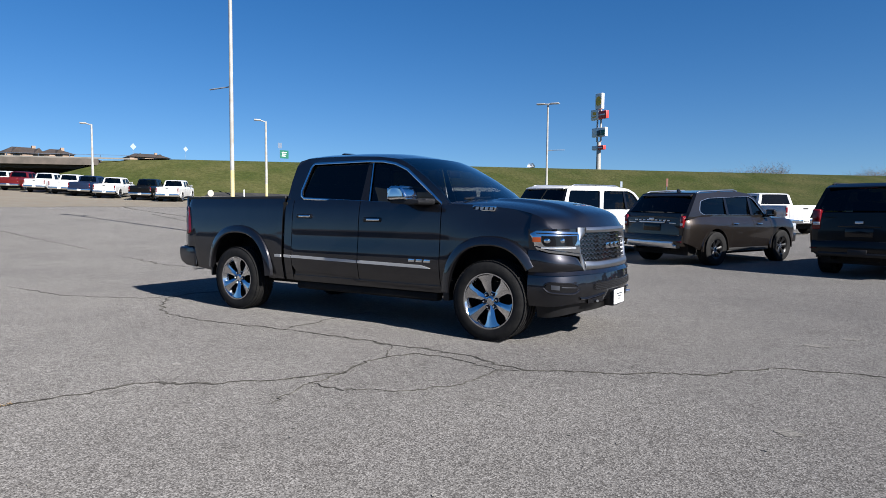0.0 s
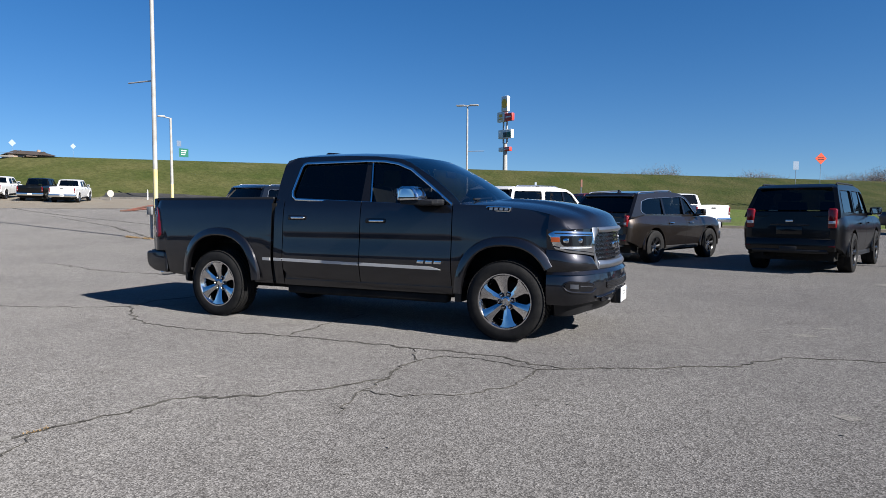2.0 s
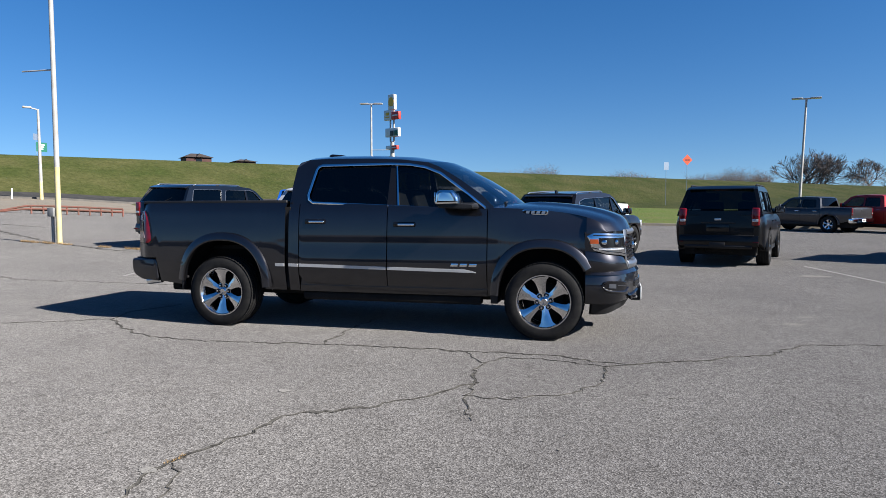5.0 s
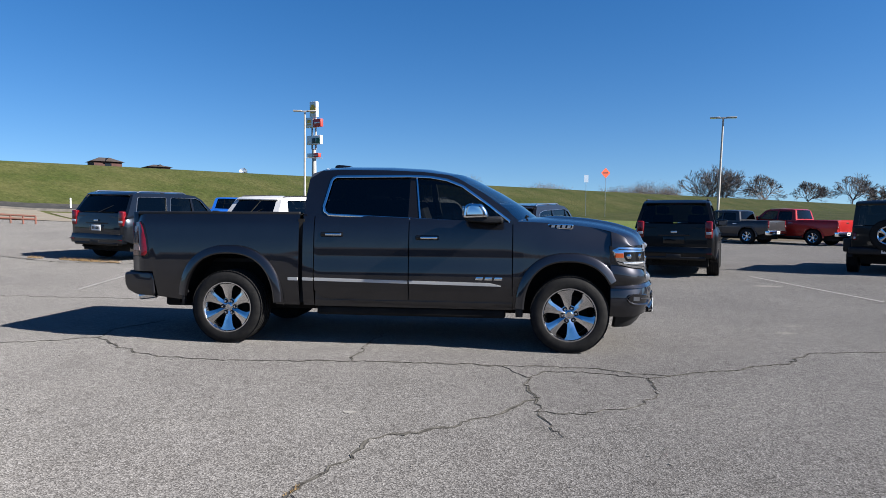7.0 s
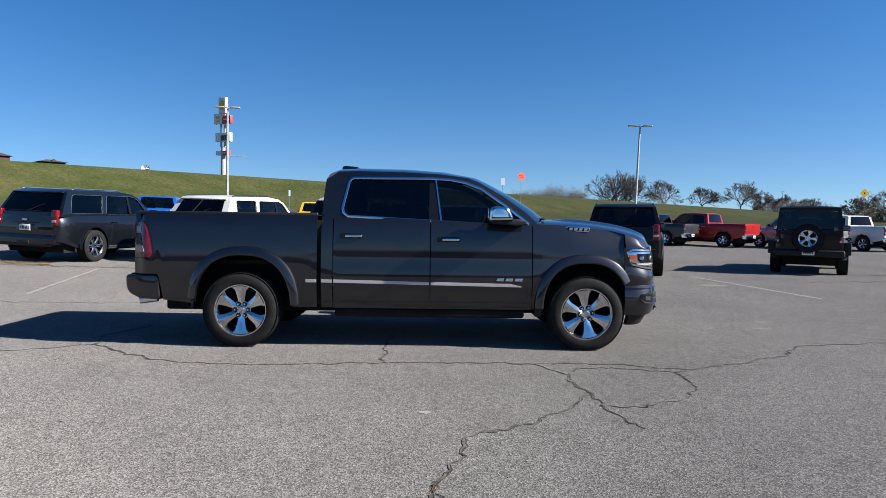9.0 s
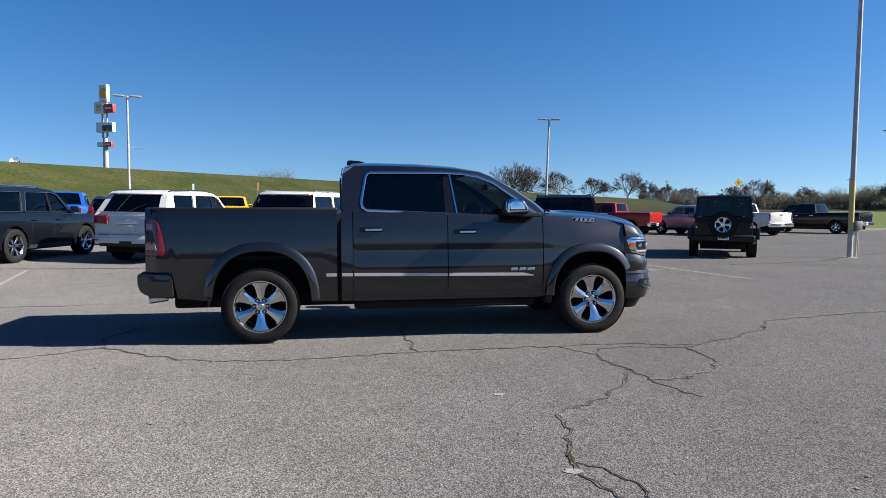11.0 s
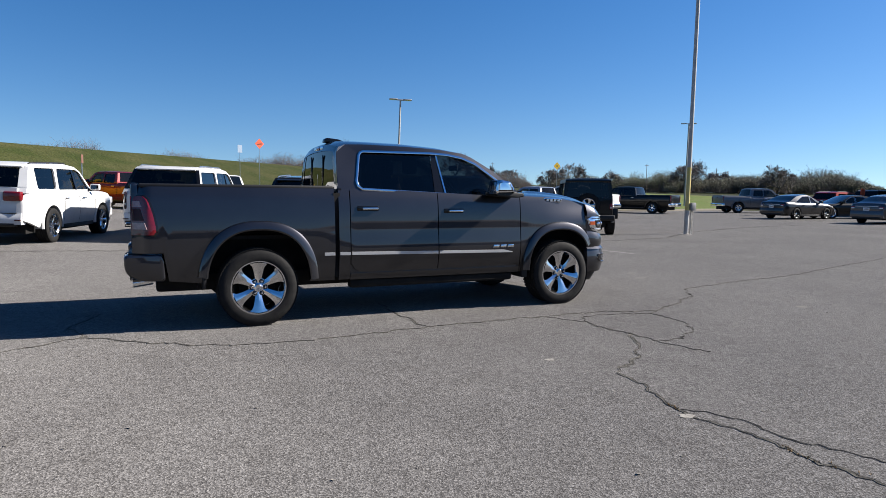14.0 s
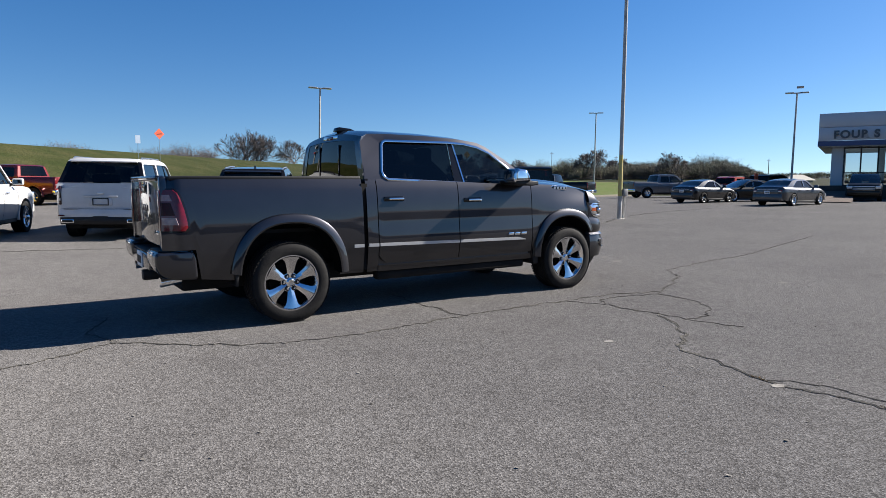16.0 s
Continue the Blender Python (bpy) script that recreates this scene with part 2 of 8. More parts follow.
def lathe(profile, n=32, axis="y", arc=math.tau):
    """Turns (radius, along) points round the y axis."""
    bm = bmesh.new()
    rings = [[bm.verts.new((r * math.cos(k * arc / n), y, r * math.sin(k * arc / n))) for k in range(n)] for r, y in profile]
    for i in range(len(rings) - 1):
        for k in range(n):
            bm.faces.new((rings[i][k], rings[i][(k + 1) % n], rings[i + 1][(k + 1) % n], rings[i + 1][k]))
    bmesh.ops.recalc_face_normals(bm, faces=bm.faces)
    return bm


def prism(points, y0, y1, bevel=0.0, seg=2):
    """A side outline of (x, z) points given depth from y0 to y1."""
    bm = bmesh.new()
    a = [bm.verts.new((x, y0, z)) for x, z in points]
    b = [bm.verts.new((x, y1, z)) for x, z in points]
    n = len(points)
    bm.faces.new(a)
    bm.faces.new(b[::-1])
    for k in range(n):
        bm.faces.new((a[k], b[k], b[(k + 1) % n], a[(k + 1) % n]))
    bmesh.ops.recalc_face_normals(bm, faces=bm.faces)
    if bevel:
        bmesh.ops.bevel(bm, geom=list(bm.edges), offset=bevel, segments=seg, affect="EDGES", profile=0.5)
    return bm


def lerp(pts, x):
    """Piecewise straight curve through (x, value) points."""
    if x <= pts[0][0]:
        return pts[0][1]
    for (a, u), (b, v) in zip(pts, pts[1:]):
        if x <= b:
            return u + (v - u) * (x - a) / (b - a) if b > a else v
    return pts[-1][1]


def curve(pts, x):
    """Smooth (Catmull-Rom like) curve through (x, value) points."""
    if x <= pts[0][0]:
        return pts[0][1]
    if x >= pts[-1][0]:
        return pts[-1][1]
    for i in range(len(pts) - 1):
        if x <= pts[i + 1][0]:
            break
    (a, u), (b, v) = pts[i], pts[i + 1]
    h = b - a

    def slope(k):
        if k == 0 or k == len(pts) - 1:
            j = max(1, k) if k else 1
            return (pts[j][1] - pts[j - 1][1]) / (pts[j][0] - pts[j - 1][0])
        d0 = (pts[k][1] - pts[k - 1][1]) / (pts[k][0] - pts[k - 1][0])
        d1 = (pts[k + 1][1] - pts[k][1]) / (pts[k + 1][0] - pts[k][0])
        return 0.0 if d0 * d1 <= 0 else 2 * d0 * d1 / (d0 + d1)

    s = (x - a) / h
    return ((2 * s**3 - 3 * s**2 + 1) * u + (s**3 - 2 * s**2 + s) * h * slope(i) + (3 * s**2 - 2 * s**3) * v + (s**3 - s**2) * h * slope(i + 1))


def smooth(e0, e1, x):
    s = min(1.0, max(0.0, (x - e0) / (e1 - e0)))
    return s * s * (3 - 2 * s)


def rounded(points, r, n=5):
    """Rounds the corners of a closed outline by radius r."""
    out = []
    for i, p in enumerate(points):
        p = Vector(p)
        a, b = Vector(points[i - 1]) - p, Vector(points[(i + 1) % len(points)]) - p
        k = min(r, a.length * 0.45, b.length * 0.45)
        a, b = p + a.normalized() * k, p + b.normalized() * k
        for j in range(n + 1):
            s = j / n
            out.append(tuple((1 - s) ** 2 * a + 2 * s * (1 - s) * p + s * s * b))
    return out


# ---------------------------------------------------------------- the lie of the land
NORM, ALONG = Vector((-0.743, 0.669)), Vector((0.669, 0.743))   # across and along the highway
BASE = Vector((3.0, -6.0))
TOP_Z, TOE, CREST, BACK = 8.2, 75.5, 95.0, 130.0


def qs(x, y):
    d = Vector((x, y)) - BASE
    return d.dot(NORM), d.dot(ALONG)


def lot_z(q):
    return curve([(-60, 0.0), (9, 0.0), (14, 0.08), (25, 0.42), (60, 1.85), (70, 2.4), (82, 2.95), (400, 3.5)], q)


def land_z(x, y):
    q, s = qs(x, y)
    z = lot_z(q) + 2.0 * smooth(75, 175, s) - 0.6 * smooth(0, 14, s) * smooth(10, 60, q) * (1 - smooth(90, 97, q))
    z += 0.5 * smooth(-2, -26, s) * smooth(52, 72, q) * (1 - smooth(90, 97, q))
    toe = TOE + 7 * smooth(-3, -18, s)
    q -= 8 * smooth(-10, -30, s)
    f = smooth(-37, -19, s - 0.3 * (q - CREST))
    hill = min(smooth(toe - 2, CREST + 1.5, q) * 0.35 + 0.65 * min(1, max(0, (q - toe) / (CREST - toe))), 1 - smooth(BACK, BACK + 22, q))
    return z + f * max(0, hill) * (TOP_Z - z)


def sheet(name, us, vs, place, material, label, drop=0.0):
    bm = bmesh.new()
    grid = [[bm.verts.new(place(u, v)) for v in vs] for u in us]
    for i in range(len(us) - 1):
        for j in range(len(vs) - 1):
            bm.faces.new((grid[i][j], grid[i + 1][j], grid[i + 1][j + 1], grid[i][j + 1]))
    bmesh.ops.recalc_face_normals(bm, faces=bm.faces)
    if bm.faces[0].normal.z < 0:
        bmesh.ops.reverse_faces(bm, faces=bm.faces)
    return structure(name, bm, material, label, smooth=True)


def from_qs(q, s, lift=0.0):
    p = BASE + NORM * q + ALONG * s
    return (p.x, p.y, land_z(p.x, p.y) + lift)


Q_LINES = [-2500, -900, -300, -120, -60, -30, -10, 0, 5, 9, 11, 14, 18, 22, 25, 30, 36, 42, 48, 54, 58, 62, 66, 70, 73, 75, 77, 79, 81, 83, 85, 87, 89, 91, 93, 94, 95, 96, 97.5, 100, 106, 115, 130, 136, 142, 148, 154, 180, 260, 600, 1500, 3000]
S_LINES = [-3000, -1200, -500, -250, -150, -110, -90, -75, -65, -58, -52, -48, -44, -40, -36, -32, -28, -24, -20, -16, -10, 0, 12, 25, 40, 60, 90, 130, 190, 280, 450, 800, 1600, 3000]
sheet("ground", Q_LINES, S_LINES, lambda q, s: from_qs(q, s, -0.03), M_GRASS, "green and straw-coloured spring grass over gently rising ground")

# ---------------------------------------------------------------- wheels
def tyre_mesh(R, w, rim):
    p = [(rim - 0.01, w * 0.42), (rim + 0.012, w * 0.5), (rim + 0.03, w * 0.515), (R * 0.86, w * 0.52), (R * 0.955, w * 0.47), (R * 0.985, w * 0.43)]
    tread = []
    for k in range(5):
        y = w * 0.40 - k * w * 0.2
        tread += [(R, y), (R, y - w * 0.075)] + ([(R - 0.009, y - w * 0.08), (R - 0.009, y - w * 0.12)] if k < 4 else [])
    return mesh_of(lathe(p + tread + [(r, -y) for r, y in p[::-1]], 56), M_RUBBER)


def rim_mesh(rim, w, spokes, hub=0.07, width=0.055, dish=0.05, split=False, dark=False):
    """An alloy wheel: barrel, lip and forked, bulging spokes; its outer face looks to -y."""
    face = -w * 0.5 + 0.012
    bm = lathe([(rim, w * 0.45), (rim - 0.02, w * 0.42), (rim - 0.035, face + 0.09), (rim - 0.03, face + 0.02), (rim - 0.012, face + 0.004), (rim - 0.002, face - 0.004), (rim + 0.008, face), (rim + 0.008, face + 0.03)], 48)
    for k in range(spokes):
        a0 = k * math.tau / spokes
        for sgn in ((-1, 1) if split else (0,)):
            rows = []
            for i in range(7):
                t = i / 6
                r = hub * 0.75 + t * (rim - 0.02 - hub * 0.75)
                half = width * (0.62 + 0.15 * t + 0.75 * t**3) * (0.55 if split else 1)
                ang = a0 + sgn * (0.05 + 0.17 * t)
                y = face + dish * (1 - t) ** 1.3 * 0.8 + 0.008
                c = Vector((math.cos(ang), 0, math.sin(ang)))
                n = Vector((-math.sin(ang), 0, math.cos(ang)))
                prof = [(-1.0, 0.045), (-0.9, 0.006), (-0.3, -0.010), (0.0, -0.013), (0.3, -0.010), (0.9, 0.006), (1.0, 0.045)]
                rows.append([bm.verts.new(c * r + n * (half * u) + Vector((0, y + d, 0))) for u, d in prof])
            for i in range(6):
                for j in range(6):
                    bm.faces.new((rows[i][j], rows[i][j + 1], rows[i + 1][j + 1], rows[i + 1][j]))
    bmesh.ops.recalc_face_normals(bm, faces=bm.faces)
    return mesh_of(bm, M_ALLOYDK if dark else M_ALLOY)


def hub_mesh(hub, w, dish, nuts):
    face = -w * 0.5 + 0.012 + dish * 0.72
    bm = lathe([(0.001, face - 0.006), (hub * 0.38, face - 0.008), (hub * 0.46, face), (hub * 0.95, face + 0.004), (hub, face + 0.03), (hub * 0.9, face + 0.09)], 28)
    for k in range(nuts):
        a = (k + 0.5) * math.tau / nuts
        add_tube(bm, (hub * 0.78 * math.cos(a), face + 0.01, hub * 0.78 * math.sin(a)), (hub * 0.78 * math.cos(a), face - 0.016, hub * 0.78 * math.sin(a)), 0.0125, 0.011, 6)
    return mesh_of(bm, M_CHROME)


def disc_mesh(rim, w):
    bm = lathe([(0.03, -0.02), (rim * 0.72, -0.02), (rim * 0.72, 0.02), (0.03, 0.02)], 32)
    return mesh_of(bm, M_UNDER)


def barrel_mesh(rim, w):
    return mesh_of(lathe([(0.02, 0.07), (rim - 0.03, 0.075), (rim - 0.025, w * 0.45)], 32), M_UNDER)


WHEELS = {}


def wheels_for(car, positions, R, w, rim, spokes, **k):
    key = (R, w, rim, spokes, tuple(sorted(k.items())))
    if key not in WHEELS:
        hub, dish = k.get("hub", 0.075), k.get("dish", 0.05)
        WHEELS[key] = (tyre_mesh(R, w, rim), rim_mesh(rim, w, spokes, **k), hub_mesh(hub, w, dish, 6), disc_mesh(rim, w), barrel_mesh(rim, w))
    ty, ri, hu, di, ba = WHEELS[key]
    for x, y, side in positions:
        wheel = new("wheel")
        wheel.parent = car
        wheel.matrix_basis = pose(x, y, R - 0.008, 0, 0, 0 if side < 0 else 180) @ Matrix.Rotation(0.4 * x + (0.3 if side > 0 else 0), 4, "Y")
        shared("tyre", ty, wheel)
        tagged(shared("rim", ri, wheel), "black alloy rim" if k.get("dark") else "polished alloy rim")
        shared("hub", hu, wheel)
        shared("brake_disc", di, wheel)
        shared("wheel_well_back", ba, wheel)


# ---------------------------------------------------------------- bodies
def arch_well(r, deep):
    """The dark upper half barrel over a wheel, closed on its inner side."""
    bm = bmesh.new()
    n = 20
    rows = [[bm.verts.new((q * math.cos(k * math.pi / n), y, q * math.sin(k * math.pi / n))) for q, y in ((r, 0.0), (r, deep), (r * 0.1, deep))] for k in range(n + 1)]
    for a, b in zip(rows, rows[1:]):
        for j in range(2):
            bm.faces.new((a[j], b[j], b[j + 1], a[j + 1]))
    bmesh.ops.recalc_face_normals(bm, faces=bm.faces)
    return bm


def body_shell(v, tops):
    """The lower body of a vehicle: sides with wheel arches, rounded in plan, closed in front, behind and on top.
    tops: list of (x0, x1, floor) where the top is an open box."""
    xr, xf, W = v["rear"], v["front"], v["width"] / 2
    wheels = (0.0, v["base"])
    Ra = v["arch"]
    xs = set()
    n = int((xf - xr) / 0.07)
    for i in range(n + 1):
        xs.add(round(xr + (xf - xr) * i / n, 4))
    for e in (0.0, 0.012, 0.03, 0.06, 0.1, 0.15, 0.21, 0.28):
        xs.add(round(xr + e, 4))
        xs.add(round(xf - e, 4))
    for xw in wheels:
        for k in range(15):
            xs.add(round(xw - Ra * math.cos(math.pi * k / 14), 4))
        xs.add(round(xw - Ra - 0.004, 4))
        xs.add(round(xw + Ra + 0.004, 4))
    for x0, x1, _ in tops:
        for x in (x0, x0 + 0.004, x1 - 0.004, x1):
            xs.add(round(x, 4))
    xs = sorted(xs)

    def bottom(x):
        z = lerp(v["bottom"], x)
        for xw in wheels:
            if abs(x - xw) <= Ra:
                z = max(z, v["R"] * 1.0 + math.sqrt(max(0.0, Ra * Ra - (x - xw) ** 2)))
        return z

    def half(x):
        a = v.get("corner_r", 0.22)
        d = min(x - xr, a)
        b = v.get("corner_f", 0.45)
        e = min(xf - x, b)
        w = 1 - v.get("tuck_r", 0.14) * (1 - math.sqrt(max(0, 1 - (1 - d / a) ** 2)))
        w -= v.get("tuck_f", 0.24) * (1 - math.sqrt(max(0, 1 - (1 - e / b) ** 2)))
        return W * w

    sides = v.get("side", [(0.0, 0.93), (0.25, 0.975), (0.55, 1.0), (0.7, 0.995), (0.86, 0.97), (1.0, 0.9)])
    rows = [0, 0.12, 0.25, 0.4, 0.55, 0.66, 0.76, 0.86, 0.94, 1.0]
    z0 = v["rocker"]
    bm = bmesh.new()
    grid = []
    for x in xs:
        zb, zt, w = bottom(x), curve(v["deck"], x), half(x)
        col = [Vector((x, w * 0.84, zb + 0.02)), Vector((x, w * 0.9, zb))]
        for r in rows:
            z = zb + (zt - zb) * r
            col.append(Vector((x, w * curve(sides, (z - z0) / max(0.01, zt - z0)), z)))
        box_here = [f for a, b, f in tops if a + 0.002 <= x <= b - 0.002]
        y1 = col[-1].y
        if box_here:
            col += [Vector((x, y1 - 0.03, zt + 0.01)), Vector((x, y1 - 0.085, zt)), Vector((x, y1 - 0.09, box_here[0])), Vector((x, y1 * 0.3, box_here[0])), Vector((x, 0, box_here[0]))]
        else:
            c = v.get("crown", 0.035)
            col += [Vector((x, y1 * f, zt + c * (1 - f**2))) for f in (0.95, 0.85, 0.6, 0.3, 0.0)]
        grid.append(col)
    m = len(grid[0])
    vs = {}
    for s in (1, -1):
        for i, col in enumerate(grid):
            for j, p in enumerate(col):
                vs[s, i, j] = vs[1, i, j] if (s < 0 and j == m - 1) else bm.verts.new((p.x, s * p.y, p.z))
    for s in (1, -1):
        for i in range(len(grid) - 1):
            for j in range(m - 1):
                q = [vs[s, i, j], vs[s, i + 1, j], vs[s, i + 1, j + 1], vs[s, i, j + 1]]
                bm.faces.new(q if s > 0 else q[::-1])
    for i in (0, len(grid) - 1):
        for j in range(m - 2):
            q = [vs[1, i, j], vs[-1, i, j], vs[-1, i, j + 1], vs[1, i, j + 1]]
            bm.faces.new(q if i else q[::-1])
        q = [vs[1, i, m - 2], vs[-1, i, m - 2], vs[1, i, m - 1]]
        bm.faces.new(q if i else q[::-1])
    bmesh.ops.recalc_face_normals(bm, faces=bm.faces)
    return bm, half


def filled(outer, holes, place, depth):
    """A skin over a side outline with window holes, in (x, z), laid into space by place(x, z); returned with a rim of that depth."""
    bm = bmesh.new()
    es = []
    for loop in [outer] + holes:
        vv = [bm.verts.new((x, 0, z)) for x, z in loop]
        es += [bm.edges.new((vv[k], vv[(k + 1) % len(vv)])) for k in range(len(vv))]
    bmesh.ops.triangle_fill(bm, use_beauty=True, use_dissolve=False, edges=es, normal=(0, 1, 0))
    rim = [e for e in bm.edges if len(e.link_faces) == 1]
    r = bmesh.ops.extrude_edge_only(bm, edges=rim)
    inner = {g for g in r["geom"] if isinstance(g, bmesh.types.BMVert)}
    for vtx in bm.verts:
        p = place(vtx.co.x, vtx.co.z)
        vtx.co = (p[0], p[1] - (math.copysign(depth, p[1]) if vtx in inner else 0), p[2])
    bmesh.ops.recalc_face_normals(bm, faces=bm.faces)
    return bm


def greenhouse(car, v, half, body_mat, glasses):
    """The upper cabin: two side skins with window openings, roof, front and rear panes."""
    g = v["cabin"]
    outline = g["outline"]                       # (x, z) from the front foot over the roof to the rear foot
    z0, z1 = min(z for _, z in outline), max(z for _, z in outline)
    wb, wr = g["foot"], g["roof"]                # half widths at the foot and at the roof

    def place(sgn):
        return lambda x, z: (x, sgn * (wb + (wr - wb) * max(0.0, (z - z0) / (z1 - z0)) ** 1.25 - g.get("nose", 0.06) * smooth(outline[0][0] - 0.9, outline[0][0], x)), z)

    sides = []
    for sgn in (-1, 1):
        p = place(sgn)
        part("cab_side", filled(outline, [w for w, _ in g["windows"]], p, 0.03), body_mat, car)
        for w, pane in g["windows"]:
            bm = bmesh.new()
            vv = [bm.verts.new(Vector(p(x, z)) - Vector((0, math.copysign(0.02, sgn), 0))) for x, z in w]
            bm.faces.new(vv)
            pn = part("side_window", bm, glasses[pane], car, smooth=False)
            if g.get("trim"):
                tr = bmesh.new()
                k = len(w)
                cx, cz = sum(a for a, _ in w) / k, sum(b for _, b in w) / k
                ring = []
                for x, z in w:
                    d = Vector((x - cx, z - cz))
                    d = d.normalized() * g.get("trim_w", 0.02) * 1.2
                    a, b = Vector(p(x, z)), Vector(p(x + d.x, z + d.y))
                    out = Vector((0, math.copysign(0.006, sgn), 0))
                    ring.append([tr.verts.new(a - out), tr.verts.new(a + out), tr.verts.new(b + out), tr.verts.new(b - out)])
                for i in range(k):
                    for j in range(3):
                        tr.faces.new((ring[i][j], ring[(i + 1) % k][j], ring[(i + 1) % k][j + 1], ring[i][j + 1]))
                bmesh.ops.recalc_face_normals(tr, faces=tr.faces)
                part("window_trim", tr, g["trim"], pn)
        sides.append([Vector(p(x, z)) for x, z in outline])
    n = len(outline)
    fr, rr = g["front_pane"], g["rear_pane"]     # index ranges of the outline that are glass

    def strip(i0, i1, inset=0.0, bulge=0.0, crown=0.03):
        bm = bmesh.new()
        fs = [0.0, 0.04, 0.12, 0.3, 0.5, 0.7, 0.88, 0.96, 1.0] if inset == 0 else [inset + (1 - 2 * inset) * k / 8 for k in range(9)]
        grid = []
        for i in range(i0, i1 + 1):
            a, b = sides[0][i], sides[1][i]
            grid.append([bm.verts.new(a.lerp(b, f) + Vector((bulge * 4 * f * (1 - f), 0, crown * (1 - (2 * f - 1) ** 4)))) for f in fs])
        for i in range(len(grid) - 1):
            for j in range(8):
                bm.faces.new((grid[i][j], grid[i + 1][j], grid[i + 1][j + 1], grid[i][j + 1]))
        bmesh.ops.recalc_face_normals(bm, faces=bm.faces)
        return bm

    part("roof", strip(fr[1], rr[0]), body_mat, car)
    part("windscreen", strip(fr[0], fr[1], 0.0, 0.08, 0.02), glasses["front"], car)
    part("rear_window", strip(rr[0], rr[1], g.get("rear_inset", 0.0), -0.04, 0.02), glasses["rear"], car)
    if g.get("rear_inset"):
        for a, b in ((0.0, g["rear_inset"]), (1 - g["rear_inset"], 1.0)):
            bm = bmesh.new()
            rows = [[bm.verts.new(sides[0][i].lerp(sides[1][i], a + (b - a) * k / 3) + Vector((-0.04 * 4 * (a + (b - a) * k / 3) * (1 - a - (b - a) * k / 3), 0, 0.005))) for k in range(4)] for i in range(rr[0], rr[1] + 1)]
            for p, q in zip(rows, rows[1:]):
                for k in range(3):
                    bm.faces.new((p[k], q[k], q[k + 1], p[k + 1]))
            bmesh.ops.recalc_face_normals(bm, faces=bm.faces)
            part("rear_pillar", bm, g.get("pillar_mat", body_mat), car)
    if rr[1] < n - 1:
        part("rear_panel", strip(rr[1], n - 1, 0, -0.02, 0.0), body_mat, car)
    part("cabin_floor", box(outline[-1][0] + 0.12, outline[0][0] - 0.25, -wb * 0.9, wb * 0.9, z0 - 0.35, z0 - 0.3), M_UNDER, car)


def seats(car, rows, z, half):
    for x in rows:
        for y in (-half * 0.48, half * 0.48):
            s = part("seat", prism([(x + 0.02, z - 0.35), (x + 0.5, z - 0.3), (x + 0.48, z - 0.18), (x + 0.1, z - 0.2), (x - 0.1, z + 0.36), (x - 0.2, z + 0.34)], y - 0.23, y + 0.23, 0.03), M_SEAT, car)
            part("headrest", box(x - 0.24, x - 0.12, y - 0.13, y + 0.13, z + 0.39, z + 0.58, 0.04), M_SEAT, s)


def mirror(car, x, y, z, cap, sgn, size=(0.12, 0.24, 0.17)):
    m = part("mirror", box(x - size[0] / 2, x + size[0] / 2, min(y, y + sgn * size[1]), max(y, y + sgn * size[1]), z, z + size[2], 0.035, 3), cap, car)
    part("mirror_arm", box(x - 0.03, x + 0.05, min(y - sgn * 0.07, y + sgn * 0.05), max(y - sgn * 0.07, y + sgn * 0.05), z - 0.02, z + 0.05, 0.012), M_BLACK, m)
    a, b = sorted((y + sgn * 0.03, y + sgn * (size[1] - 0.02)))
    part("mirror_glass", box(x - size[0] / 2 - 0.003, x - size[0] / 2 + 0.004, a, b, z + 0.03, z + size[2] - 0.03), M_CHROME, m)


PLATE_BAR = mesh_of(box(-0.002, 0.002, -0.013, 0.013, -0.04, 0.035), M_BLACK, False)


def plate_bars(parent, x, z, facing=-1):
    """A number plate with its figures as plain bars."""
    p = part("number_plate", box(x - 0.006, x + 0.006, -0.15, 0.15, z - 0.075, z + 0.075, 0.004), M_WHITE, parent)
    for k in range(6):
        shared("plate_bar", PLATE_BAR, p, Matrix.Translation((x + facing * 0.007, -0.105 + k * 0.042, z)))


